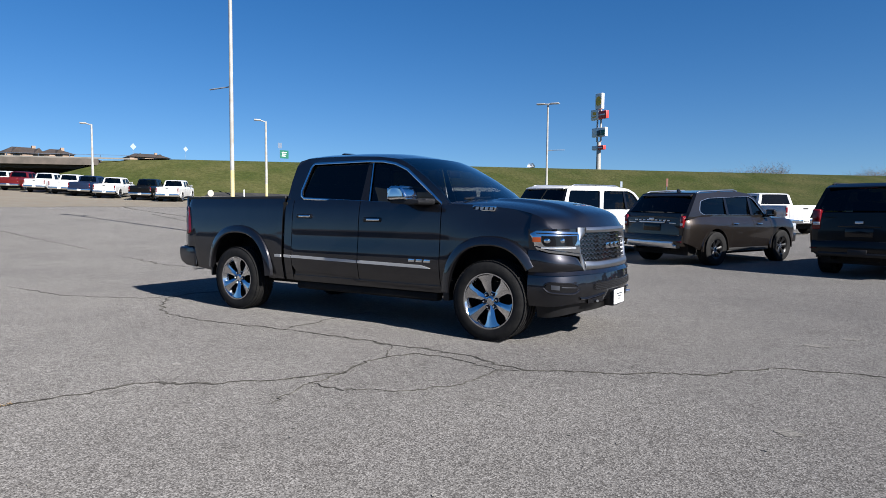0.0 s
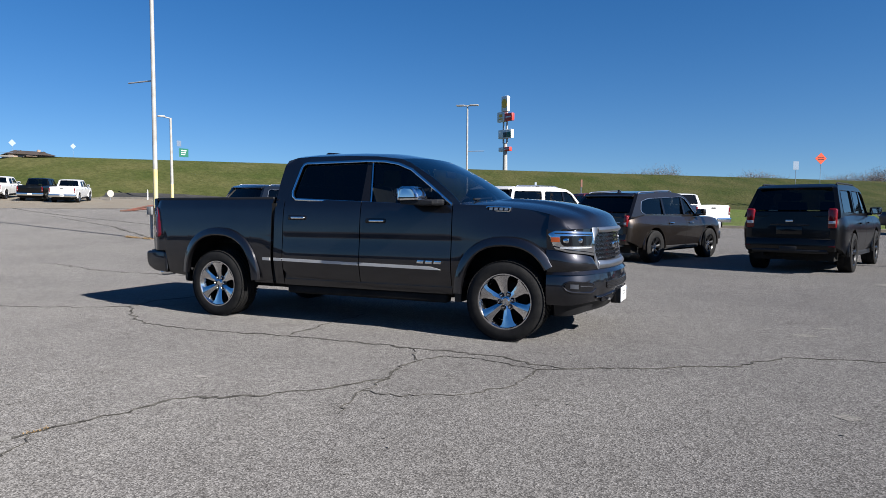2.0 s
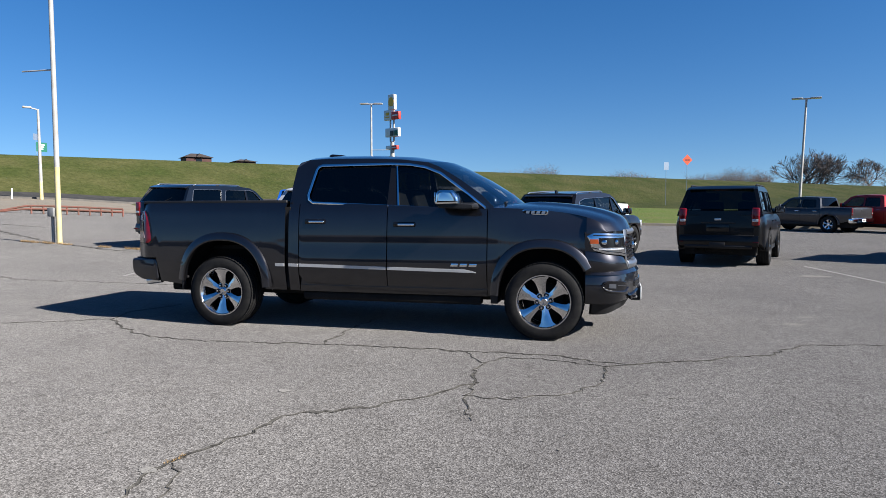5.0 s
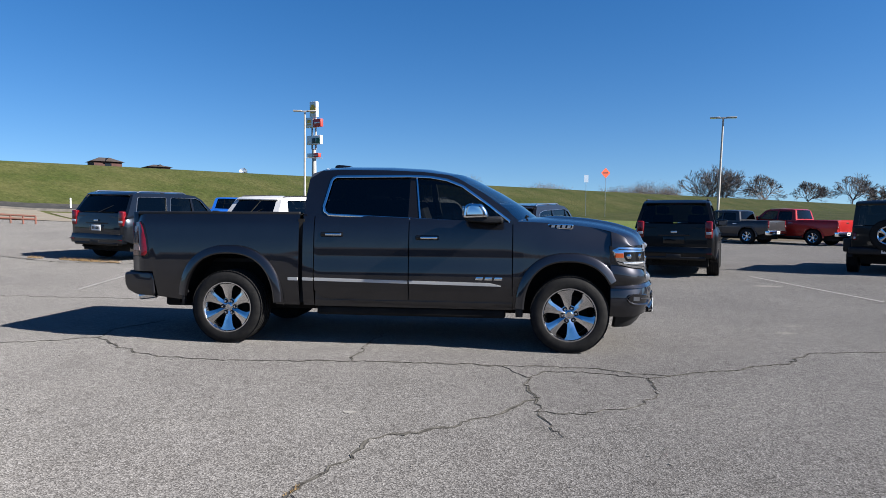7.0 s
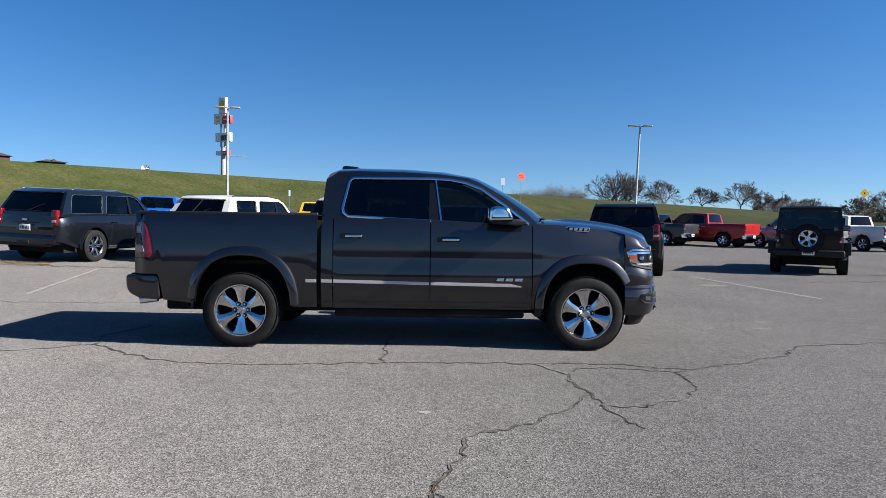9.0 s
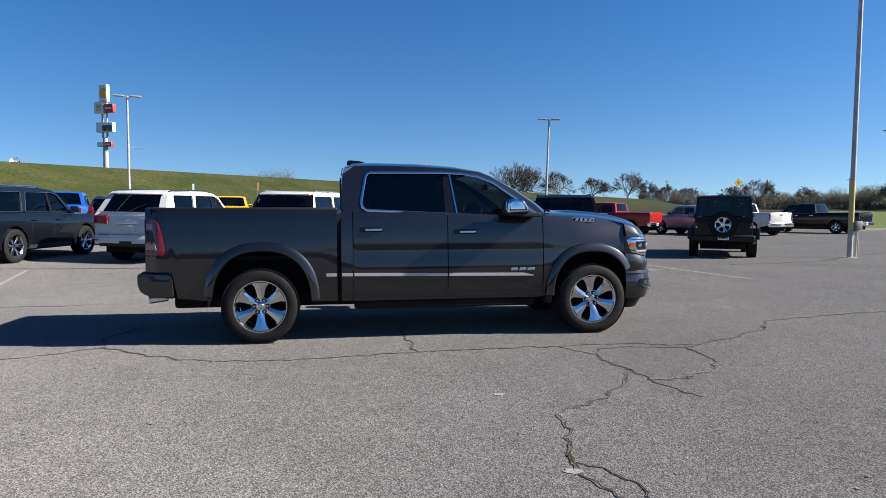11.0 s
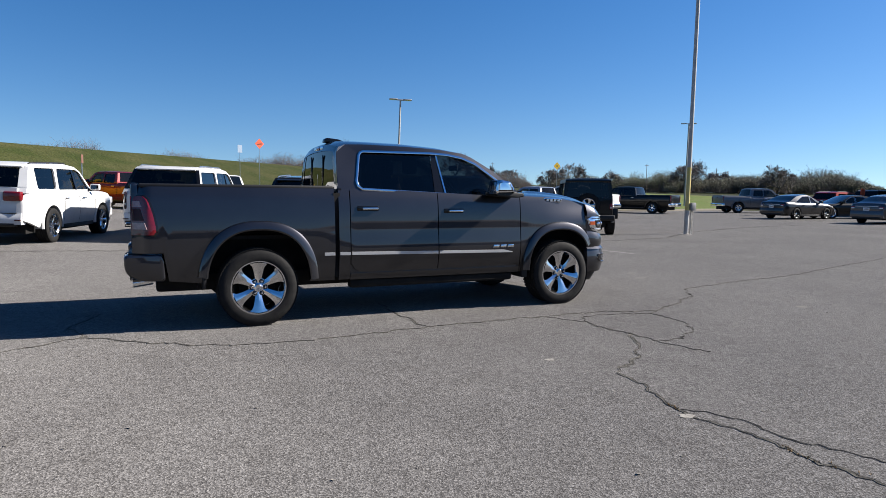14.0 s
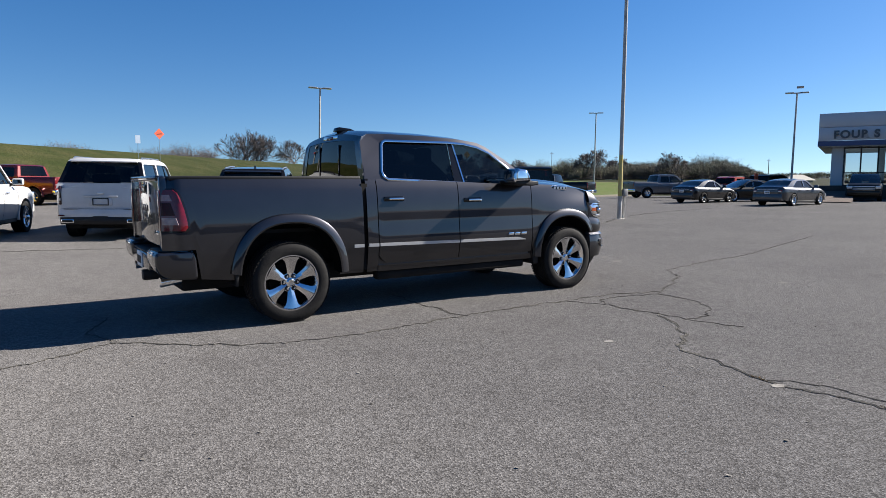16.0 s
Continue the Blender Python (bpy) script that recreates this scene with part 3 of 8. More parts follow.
def finish(car, v, half, kind, body_mat, trim=M_BLACK):
    """Bumpers, lamps, handles, mirrors, arches and underside that every road vehicle shares."""
    xr, xf, W, R = v["rear"], v["front"], v["width"] / 2, v["R"]
    part("underbody", box(xr + 0.3, xf - 0.35, -W * 0.78, W * 0.78, R * 0.62, v["rocker"] + 0.25), M_UNDER, car)
    for xw in (0.0, v["base"]):
        for s in (-1, 1):
            r0 = v["arch"] * 0.995
            ar = bmesh.new()
            rings = []
            for k in range(25):
                a = -0.15 + (math.pi + 0.3) * k / 24
                row = []
                for r, y in ((r0 - 0.015, W * 0.80), (r0 - 0.012, W * 0.985 + v.get("flare", 0.02)), (r0 + 0.03, W * 0.985 + v.get("flare", 0.02)), (r0 + v.get("flare_w", 0.06), W * 0.965)):
                    row.append(ar.verts.new((xw + r * math.cos(a), s * y, max(v["rocker"] - 0.03, R + r * math.sin(a)))))
                rings.append(row)
            for k in range(24):
                for j in range(3):
                    ar.faces.new((rings[k][j], rings[k + 1][j], rings[k + 1][j + 1], rings[k][j + 1]))
            bmesh.ops.recalc_face_normals(ar, faces=ar.faces)
            part("wheel_arch", ar, v.get("arch_mat", body_mat), car)
            w = part("wheel_well", arch_well(r0 - 0.01, 0.35), M_UNDER, car)
            w.matrix_basis = pose(xw, s * W * 0.93, R, 0, 0, 0 if s < 0 else 180)
    bz = v.get("bumper_z", (0.42, 0.68))
    hw = half(xr + 0.02)
    if not v.get("own_bumper"):
        part("rear_bumper", box(xr - 0.09, xr + 0.14, -hw * 1.02, hw * 1.02, bz[0], bz[1], 0.05, 3), v.get("bumper_mat", body_mat), car)
    hf = half(xf - 0.02)
    part("front_bumper", box(xf - 0.2, xf + 0.07, -hf * 1.06, hf * 1.06, bz[0] - 0.04, bz[1], 0.05, 3), v.get("bumper_mat_f", body_mat), car)
    gz = v["grille"]
    gr = part("grille", box(xf - 0.1, xf + 0.02, -hf * 0.72, hf * 0.72, gz[0], gz[1], 0.02), M_GLOSS, car)
    for k in range(4):
        z = gz[0] + (gz[1] - gz[0]) * (k + 0.5) / 4
        part("grille_bar", box(xf + 0.018, xf + 0.032, -hf * 0.7, hf * 0.7, z - 0.012, z + 0.012, 0.004), v.get("bar_mat", M_CHROME), gr)
    for s in (-1, 1):
        a, b = sorted((s * hf * 0.72, s * half(xf - 0.12) * 0.995))
        part("headlight", box(xf - 0.25, xf + 0.012, a, b, gz[1] - 0.2, gz[1] - 0.01, 0.03, 3), M_CLEARLENS, car)
        t = v["tail"]
        ho = half(xr + 0.035) * 0.965
        a, b = sorted((s * ho, s * ho * (1.0 - t[2])))
        lamp = part("tail_light", box(xr - (0.06 if t[2] > 0.3 else 0.022), xr + t[3], a - (0.006 if s < 0 else -0.0), b + (0.006 if s > 0 else 0), t[0], t[1], 0.035, 3), v.get("lens", M_REDLENS), car)
        zz = t[0] + (t[1] - t[0]) * 0.3
        part("reverse_light", box(xr - 0.026, xr - 0.01, a + 0.02, b - 0.02, zz - 0.03, zz + 0.03, 0.006), M_CLEARLENS, lamp)
        part("rocker_panel", box(v["arch"] + 0.03, v["base"] - v["arch"] - 0.03, *sorted((s * W * 0.82, s * W * 0.945)), v["rocker"] - 0.07, v["rocker"] + 0.03, 0.02), trim, car)
        mx, mz = v["mirror"]
        mirror(car, mx, s * (v["cabin"]["foot"] - 0.0), mz, v.get("mirror_mat", body_mat), s)
        for hx, hz in v["handles"]:
            y = s * W * 0.99
            h = part("door_handle", box(hx - 0.11, hx + 0.11, *sorted((y, y + s * 0.035)), hz - 0.017, hz + 0.017, 0.012), v.get("handle_mat", body_mat), car)
        for dx in v["cuts"]:
            y = W * 0.995
            bm = bmesh.new()
            zs = [v["rocker"] + 0.04 + (v["belt"] - v["rocker"] - 0.06) * k / 10 for k in range(11)]
            sd = v.get("side", [(0.0, 0.93), (0.25, 0.975), (0.55, 1.0), (0.7, 0.995), (0.86, 0.97), (1.0, 0.9)])
            pr = []
            for z in zs:
                yy = W * curve(sd, (z - v["rocker"]) / (v["belt"] - v["rocker"])) + 0.0025
                pr.append((bm.verts.new((dx - 0.006, s * yy, z)), bm.verts.new((dx + 0.006, s * yy, z))))
            for k in range(10):
                bm.faces.new((pr[k][0], pr[k][1], pr[k + 1][1], pr[k + 1][0]))
            part("door_gap", bm, M_UNDER, car, smooth=False)


def rear_badge(car, x, z, w=0.2, h=0.07, m=M_CHROME):
    part("badge", box(x - 0.01, x + 0.006, -w / 2, w / 2, z - h / 2, z + h / 2, 0.012), m, car)


DARKER = dict(front=M_CLEARGLASS, rear=M_TINT, dark=M_TINT, light=M_FRONTGLASS)


def bulged(x, hw, z0, z1, depth, out, lean=0.0, ny=12, nz=8):
    """A panel across the back of a vehicle: crowned sideways and upwards, its rim turned in."""
    bm = bmesh.new()
    rows = []
    for k in range(nz + 1):
        v = k / nz
        row = []
        for j in range(ny + 1):
            u = 2 * j / ny - 1
            row.append(bm.verts.new((x - out * (1 - u * u) - 0.4 * out * math.sin(math.pi * v) + lean * v, u * hw, z0 + (z1 - z0) * v)))
        rows.append(row)
    for a, b in zip(rows, rows[1:]):
        for j in range(ny):
            bm.faces.new((a[j], b[j], b[j + 1], a[j + 1]))
    r = bmesh.ops.extrude_edge_only(bm, edges=[e for e in bm.edges if len(e.link_faces) == 1])
    for g in r["geom"]:
        if isinstance(g, bmesh.types.BMVert):
            g.co.x += depth
    bmesh.ops.recalc_face_normals(bm, faces=bm.faces)
    return bm


def suv(name, m, label, color_mat, L=5.2, base=2.95, W=2.03, H=1.88, R=0.405, spokes=6, dark=False, rails=True, rake=0.15, quarter=0.1,
        lower=None, tails=(0.93, 1.33, 0.19, 0.10), chrome=True, plate=True, trim=M_GLOSS, skid=False, group="parked vehicles", letters=False,
        wiper=False, tips=False, wrap=False, fin=False, drop=0.0, recess=M_GLOSS, nose_cut=0.0, lens=M_REDLENS, inset=0.05):
    """rake: how far the tail leans forward; drop: how far the roof sinks towards the tail; wrap: dark pillars beside the rear pane."""
    car = thing(name, m, label, "suv", group)
    rear, front = -1.15 * L / 5.2, -1.15 * L / 5.2 + L - nose_cut
    belt = H * 0.63
    v = dict(rear=rear, front=front, base=base, width=W, R=R, arch=R + 0.075, rocker=0.37, belt=belt,
             bottom=[(rear, 0.56), (rear + 0.3, 0.46), (-0.6, 0.38), (base + 0.6, 0.36), (front, 0.4)],
             deck=[(rear, belt - 0.02), (rear + 0.3, belt + 0.02), (base - 0.55, belt - 0.02), (base + 0.1, belt - 0.02), (front - 0.4, belt - 0.06), (front - 0.14, belt - 0.1), (front - 0.04, belt - 0.15), (front, belt - 0.24)],
             side=[(0.0, 0.93), (0.2, 0.97), (0.5, 0.995), (0.68, 1.0), (0.8, 0.985), (0.9, 0.955), (1.0, 0.91)],
             cabin={}, corner_r=0.5, tuck_r=0.17, corner_f=0.45, tuck_f=0.2, grille=(0.6, belt - 0.16), tail=tails, mirror=(base - 0.62, belt + 0.02), handles=[(0.72, belt - 0.16), (1.72, belt - 0.16)],
             cuts=[0.62, 1.5, base - 0.5], bumper_mat=lower or color_mat, bumper_mat_f=lower or color_mat, arch_mat=lower or color_mat, handle_mat=M_CHROME if chrome else color_mat, bumper_z=(0.5, 0.7), flare=0.012, flare_w=0.045, own_bumper=True, lens=lens)
    foot, roof = W / 2 * 0.925, W / 2 * 0.75
    zt = H - 0.035
    tail_top = zt - drop
    cab = [(base - 0.28, belt - 0.03), (base - 0.5, belt + 0.11), (base - 0.98, zt - 0.15), (base - 1.24, zt - 0.05), (base - 1.75, zt), (0.5, zt - drop * 0.3), (rear + 0.55, tail_top - 0.025), (rear + 0.26 + rake, tail_top - 0.085),
           (rear + 0.07 + rake * 0.35, belt + 0.1), (rear + 0.04, belt - 0.03)]
    wt, wb_ = zt - 0.12, belt + 0.05
    ends = [(0.66, wt), (0.5, wb_)] if not letters else [(rear + 0.95, wt - 0.03 - drop * 0.6), (rear + 0.62, wt - 0.09 - drop * 0.8), (rear + 0.52, wb_ + 0.09), (rear + 0.66, wb_ + 0.02)]
    f = rounded([(base - 0.62, wb_), (base - 1.06, wt - 0.07), (base - 1.26, wt)] + ends, 0.06)
    q = rounded([(0.36, wb_ + 0.01), (0.48, wt), (rear + 0.7 - quarter * 0.6, wt - 0.01), (rear + 0.62 - quarter, wb_ + 0.02)], 0.07)
    v["cabin"] = dict(outline=cab, foot=foot, roof=roof, windows=[(f, "dark")] + ([] if letters else [(q, "dark")]), front_pane=(0, 3), rear_pane=(7, 8), rear_inset=inset, trim=trim, trim_w=0.018 if letters else 0.008, pillar_mat=M_GLOSS if wrap else color_mat)
    bm, half = body_shell(v, [])
    part("body", bm, color_mat, car)
    greenhouse(car, v, half, color_mat, DARKER)
    for s in (-1, 1):
        for px in ((1.5,) if not letters else (1.5, 0.52)):
            ya, yb = foot - (foot - roof) * 0.09 + 0.004, foot - (foot - roof) * 0.86 + 0.004
            bm = bmesh.new()
            vs = [bm.verts.new((px + dx, s * (y - dy), z)) for dy in (0.0, 0.03) for dx, y, z in ((-0.045, ya, wb_), (0.045, ya, wb_), (0.04, yb, wt), (-0.04, yb, wt))]
            for q4 in ((0, 1, 2, 3), (7, 6, 5, 4), (0, 4, 5, 1), (1, 5, 6, 2), (2, 6, 7, 3), (3, 7, 4, 0)):
                bm.faces.new([vs[i] for i in q4])
            bmesh.ops.recalc_face_normals(bm, faces=bm.faces)
            part("door_pillar", bm, M_GLOSS, car, smooth=False)
    finish(car, v, half, "suv", color_mat)
    seats(car, [base - 1.6, 0.7], belt - 0.05, foot)
    spoiler = part("rear_spoiler", prism(rounded([(rear + 0.2 + rake, tail_top - 0.1), (rear + 0.17 + rake, tail_top - 0.075), (rear + 0.3 + rake, tail_top - 0.03), (rear + 0.62, tail_top - 0.0), (rear + 0.62, tail_top - 0.05), (rear + 0.3 + rake, tail_top - 0.085)], 0.012), -roof * 0.93, roof * 0.93, 0.008), color_mat, car)
    part("high_brake_light", box(rear + 0.195 + rake, rear + 0.21 + rake, -0.16, 0.16, tail_top - 0.1, tail_top - 0.078), M_REDLENS, spoiler)
    hatch = part("tailgate", bulged(rear - 0.006, W * 0.375, 0.7, belt + 0.08, 0.07, 0.03, rake * 0.25), color_mat, car)
    part("handle_recess", box(rear - 0.052, rear - 0.02, -0.36, 0.36, 0.985, 1.02, 0.01), color_mat if wrap else M_GLOSS if not chrome else M_SATIN, hatch)
    part("plate_recess", box(rear - 0.046, rear - 0.02, -0.24, 0.24, 0.8, 0.965, 0.012), recess, hatch)
    if wrap:
        for y0, y1, z0, z1 in ((-0.17, 0.17, 0.945, 0.965), (-0.17, 0.17, 0.8, 0.82), (-0.17, -0.15, 0.82, 0.945), (0.15, 0.17, 0.82, 0.945)):
            part("plate_frame", box(rear - 0.062, rear - 0.044, y0, y1, z0, z1, 0.004), M_BLACK, hatch)
    if plate:
        plate_bars(car, rear - 0.052, 0.88)
    rear_badge(car, rear - 0.05, 1.075, 0.14, 0.05, M_SATIN)
    for s in (-1, 1) if chrome else ():
        part("name_badge", box(rear - 0.03, rear - 0.012, *sorted((s * W * 0.24, s * W * 0.34)), 0.98, 1.0, 0.004), M_SATIN, hatch)
    if letters:
        for k in range(9):
            part("badge_bar", box(rear - 0.05, rear - 0.03, -0.5 + k * 0.115, -0.44 + k * 0.115, 1.035, 1.06, 0.004), M_SATIN, hatch)
    part("rear_bumper_cover", bulged(rear - 0.035, W * 0.425, 0.47, 0.715, 0.2, 0.055, 0.015), lower or color_mat, car)
    part("bumper_top", box(rear - 0.06, rear + 0.08, -W * 0.38, W * 0.38, 0.706, 0.722, 0.006), M_BLACK, car)
    part("rear_valance", bulged(rear - 0.035, W * 0.36, 0.42, 0.5, 0.14, 0.05, -0.02), M_SATIN if skid else M_BLACK, car)
    if skid:
        part("skid_plate", bulged(rear - 0.075, W * 0.33, 0.45, 0.57, 0.16, 0.05, -0.03), M_SATIN, car, "silver skid plate")
    part("hitch_cover", box(rear - 0.115, rear - 0.09, -0.16, 0.16, 0.46, 0.56, 0.01), M_BLACK, car)
    part("exhaust_pipe", tube((rear + 0.5, 0.5, 0.36), (rear + 0.02, 0.52, 0.38), 0.035, n=10), M_UNDER, car)
    part("spare_pan", box(rear + 0.25, rear + 0.8, -0.3, 0.3, 0.32, 0.5, 0.04), M_UNDER, car)
    if tips:
        for s in (-1, 1):
            tip = part("exhaust_tip", box(rear - 0.115, rear + 0.02, *sorted((s * W * 0.27, s * W * 0.4)), 0.4, 0.49, 0.02), M_CHROME, car)
            part("tip_mouth", box(rear - 0.12, rear - 0.1, *sorted((s * W * 0.28, s * W * 0.39)), 0.415, 0.475, 0.012), M_BLACK, tip)
        part("lower_valance", bulged(rear - 0.04, W * 0.415, 0.37, 0.55, 0.2, 0.06, 0.0), M_BLACK, car)
    for s in (-1, 1):
        part("bumper_reflector", box(rear - 0.1, rear - 0.05, *sorted((s * W * 0.37, s * W * 0.43)), 0.56, 0.585, 0.004), M_DIMRED, car)
        part("running_board", box(R + 0.14, base - R - 0.14, *sorted((s * W * 0.4, s * W * 0.475)), 0.3, 0.335, 0.012), M_BLACK, car)
    if wiper:
        part("rear_wiper", tube((rear + 0.03, 0.02, belt + 0.1), (rear + 0.13 + rake * 0.5, -0.36, belt + 0.3), 0.008), M_BLACK, car)
    if fin:
        part("roof_antenna", prism([(rear + 0.85, tail_top), (rear + 0.87, tail_top + 0.085), (rear + 0.9, tail_top + 0.09), (rear + 1.02, tail_top + 0.02)], -0.02, 0.02, 0.006), M_GLOSS, car)
    if rails:
        for s in (-1, 1):
            pts = [(rear + 0.62, tail_top - 0.01), (rear + 0.72, tail_top + 0.022), (0.5, zt - drop * 0.3 + 0.028), (base - 1.75, zt + 0.028), (base - 1.62, zt - 0.004)]
            bm = bmesh.new()
            for a, b in zip(pts, pts[1:]):
                add_tube(bm, (a[0], s * roof * 0.955, a[1]), (b[0], s * roof * 0.955, b[1]), 0.017, n=8)
            rl = part("roof_rail", bm, M_SATIN if rails == "silver" else M_BLACK, car)
            for x in (0.4,):
                part("rail_foot", box(x - 0.06, x + 0.06, *sorted((s * roof * 0.94, s * roof * 0.97)), zt - drop * 0.35 - 0.02, zt - drop * 0.3 + 0.028, 0.008), M_BLACK, rl)
    yw = W / 2 - 0.125
    wheels_for(car, [(x, s * yw, s) for x in (0, base) for s in (-1, 1)], R, 0.275, R * (0.66 if not letters else 0.57), spokes, dark=dark)
    return car


def pickup(name, m, label, color_mat, L=5.85, base=3.7, W=2.03, H=1.92, R=0.41, spokes=6, dark=False, cab_len=2.15, lower=None, chrome=True,
           wheel_w=0.27, group="parked vehicles", tailmark=None):
    car = thing(name, m, label, "pickup truck", group)
    rear, front = -1.2 * L / 5.85, -1.2 * L / 5.85 + L
    belt = H * 0.66
    cx1 = base - 0.45
    cx0 = cx1 - cab_len - 0.15
    v = dict(rear=rear, front=front, base=base, width=W, R=R, arch=R + 0.1, rocker=0.42, belt=belt,
             bottom=[(rear, 0.62), (-0.6, 0.5), (0.6, 0.43), (base + 0.6, 0.42), (front, 0.42)],
             deck=[(rear, belt + 0.06), (cx0 - 0.03, belt + 0.04), (cx0, belt), (cx1, belt - 0.02), (front - 0.4, belt - 0.09), (front - 0.12, belt - 0.14), (front, belt - 0.25)],
             cabin={}, grille=(0.66, belt - 0.14), tail=(0.86, 1.25, 0.1, 0.08), mirror=(cx1 - 0.22, belt + 0.03), handles=[(cx0 + 0.25, belt - 0.13), (cx0 + 1.2, belt - 0.13)],
             cuts=[cx0 - 0.01, cx0 + 1.02, cx1 - 0.08], tuck_r=0.06, corner_r=0.1, bumper_mat=M_CHROME if chrome else (lower or M_BLACK), bumper_mat_f=M_CHROME if chrome else (lower or color_mat), arch_mat=lower or color_mat,
             handle_mat=M_CHROME if chrome else M_BLACK, bumper_z=(0.5, 0.74), flare=0.035, crown=0.03)
    foot, roof = W / 2 * 0.92, W / 2 * 0.74
    zt = H - 0.03
    cab = [(cx1 + 0.15, belt - 0.04), (cx1 - 0.05, belt + 0.12), (cx1 - 0.48, zt - 0.1), (cx1 - 0.75, zt - 0.02), (cx1 - 1.3, zt), (cx0 + 0.25, zt - 0.015), (cx0 + 0.14, zt - 0.07), (cx0 + 0.03, belt + 0.1), (cx0, belt - 0.04)]
    wt, wb_ = zt - 0.13, belt + 0.045
    mid = cx0 + 1.03
    f = rounded([(cx1 - 0.2, wb_), (cx1 - 0.62, wt - 0.04), (cx1 - 0.8, wt), (mid + 0.07, wt), (mid + 0.05, wb_)], 0.06)
    r = rounded([(mid - 0.05, wb_), (mid - 0.03, wt), (cx0 + 0.33, wt - 0.01), (cx0 + 0.24, wb_)], 0.07)
    v["cabin"] = dict(outline=cab, foot=foot, roof=roof, windows=[(f, "light"), (r, "dark")], front_pane=(0, 2), rear_pane=(6, 7), rear_inset=0.08, trim=M_GLOSS, trim_w=0.014)
    bm, half = body_shell(v, [(rear + 0.1, cx0 - 0.06, 0.85)])
    part("body", bm, color_mat, car)
    greenhouse(car, v, half, color_mat, DARKER)
    finish(car, v, half, "pickup", color_mat)
    seats(car, [cx1 - 1.25, cx0 + 0.45], belt, foot)
    tg = part("tailgate", box(rear - 0.012, rear + 0.05, -W * 0.385, W * 0.385, 0.74, belt + 0.05, 0.025, 3), color_mat, car)
    part("tailgate_handle", box(rear - 0.022, rear - 0.008, -0.12, 0.12, belt - 0.1, belt - 0.04, 0.01), tailmark or M_BLACK, tg)
    plate_bars(car, rear - 0.1, 0.63)
    yw = W / 2 - 0.125
    wheels_for(car, [(x, s * yw, s) for x in (0, base) for s in (-1, 1)], R, wheel_w, R * 0.6, spokes, dark=dark)
    return car


def sedan(name, m, label, color_mat, L=4.9, base=2.85, W=1.86, H=1.46, R=0.335, spokes=10, dark=False, group="parked vehicles", trim=M_CHROME):
    car = thing(name, m, label, "car", group)
    rear, front = -1.05 * L / 4.9, -1.05 * L / 4.9 + L
    belt = H * 0.635
    v = dict(rear=rear, front=front, base=base, width=W, R=R, arch=R + 0.06, rocker=0.24, belt=belt,
             bottom=[(rear, 0.36), (-0.5, 0.26), (base + 0.5, 0.24), (front, 0.26)],
             deck=[(rear, belt - 0.06), (rear + 0.05, belt + 0.03), (rear + 0.16, belt + 0.085), (rear + 0.5, belt + 0.075), (0.4, belt + 0.03), (base - 0.5, belt), (base + 0.1, belt - 0.03), (front - 0.45, belt - 0.13), (front - 0.15, belt - 0.23), (front, belt - 0.38)],
             side=[(0.0, 0.92), (0.2, 0.96), (0.45, 0.99), (0.66, 1.0), (0.8, 0.985), (0.92, 0.94), (1.0, 0.88)],
             cabin={}, grille=(0.4, belt - 0.3), tail=(0.76, 0.89, 0.26, 0.16), mirror=(base - 0.66, belt + 0.0), handles=[(0.55, belt - 0.1), (1.5, belt - 0.1)],
             cuts=[0.35, 1.3, base - 0.45], handle_mat=color_mat, bumper_z=(0.3, 0.62), flare=0.008, flare_w=0.03, corner_r=0.5, tuck_r=0.2, corner_f=0.6, tuck_f=0.3, own_bumper=True)
    foot, roof = W / 2 * 0.9, W / 2 * 0.66
    zt = H - 0.03
    arc = [(-0.86, belt + 0.04), (-0.4, belt + 0.15), (0.2, zt - 0.1), (0.75, zt - 0.018), (1.2, zt), (base - 1.4, zt - 0.03), (base - 0.85, belt + 0.24), (base - 0.2, belt - 0.04)]
    cab = [(x, curve(arc, x)) for x in (base - 0.2, base - 0.5, base - 0.85, base - 1.1, base - 1.35, base - 1.52, 1.05, 0.75, 0.45, 0.2, -0.05, -0.25, -0.45, -0.65, -0.86)]
    wt, wb_ = zt - 0.085, belt + 0.045
    f = rounded([(base - 0.78, wb_), (base - 1.24, wt - 0.06), (base - 1.5, wt), (1.36, wt + 0.005), (1.34, wb_)], 0.05)
    r = rounded([(1.26, wb_), (1.28, wt + 0.005), (0.72, wt - 0.015), (0.2, wb_ + 0.12), (0.02, wb_ + 0.03)], 0.05)
    v["cabin"] = dict(outline=cab, foot=foot, roof=roof, windows=[(f, "dark"), (r, "dark")], front_pane=(0, 4), rear_pane=(9, 13), trim=trim, trim_w=0.01)
    bm, half = body_shell(v, [])
    part("body", bm, color_mat, car)
    greenhouse(car, v, half, color_mat, DARKER)
    finish(car, v, half, "sedan", color_mat)
    for s in (-1, 1):
        px = 1.31
        ya, yb = foot + 0.002, foot - (foot - roof) * 0.8 + 0.004
        part("door_pillar", prism([(px - 0.05, wb_), (px + 0.04, wb_), (px + 0.05, wb_ + 0.02), (px - 0.03, wb_ + 0.04)], *sorted((s * (ya - 0.02), s * ya))), M_GLOSS, car)
    part("rear_bumper_cover", bulged(rear - 0.03, W * 0.43, 0.3, 0.66, 0.24, 0.05, 0.02), color_mat, car)
    part("rear_valance", bulged(rear - 0.035, W * 0.36, 0.24, 0.36, 0.16, 0.04, -0.02), M_BLACK, car)
    bl = part("boot_lid", bulged(rear - 0.012, W * 0.33, 0.66, belt + 0.03, 0.06, 0.025, 0.03), color_mat, car)
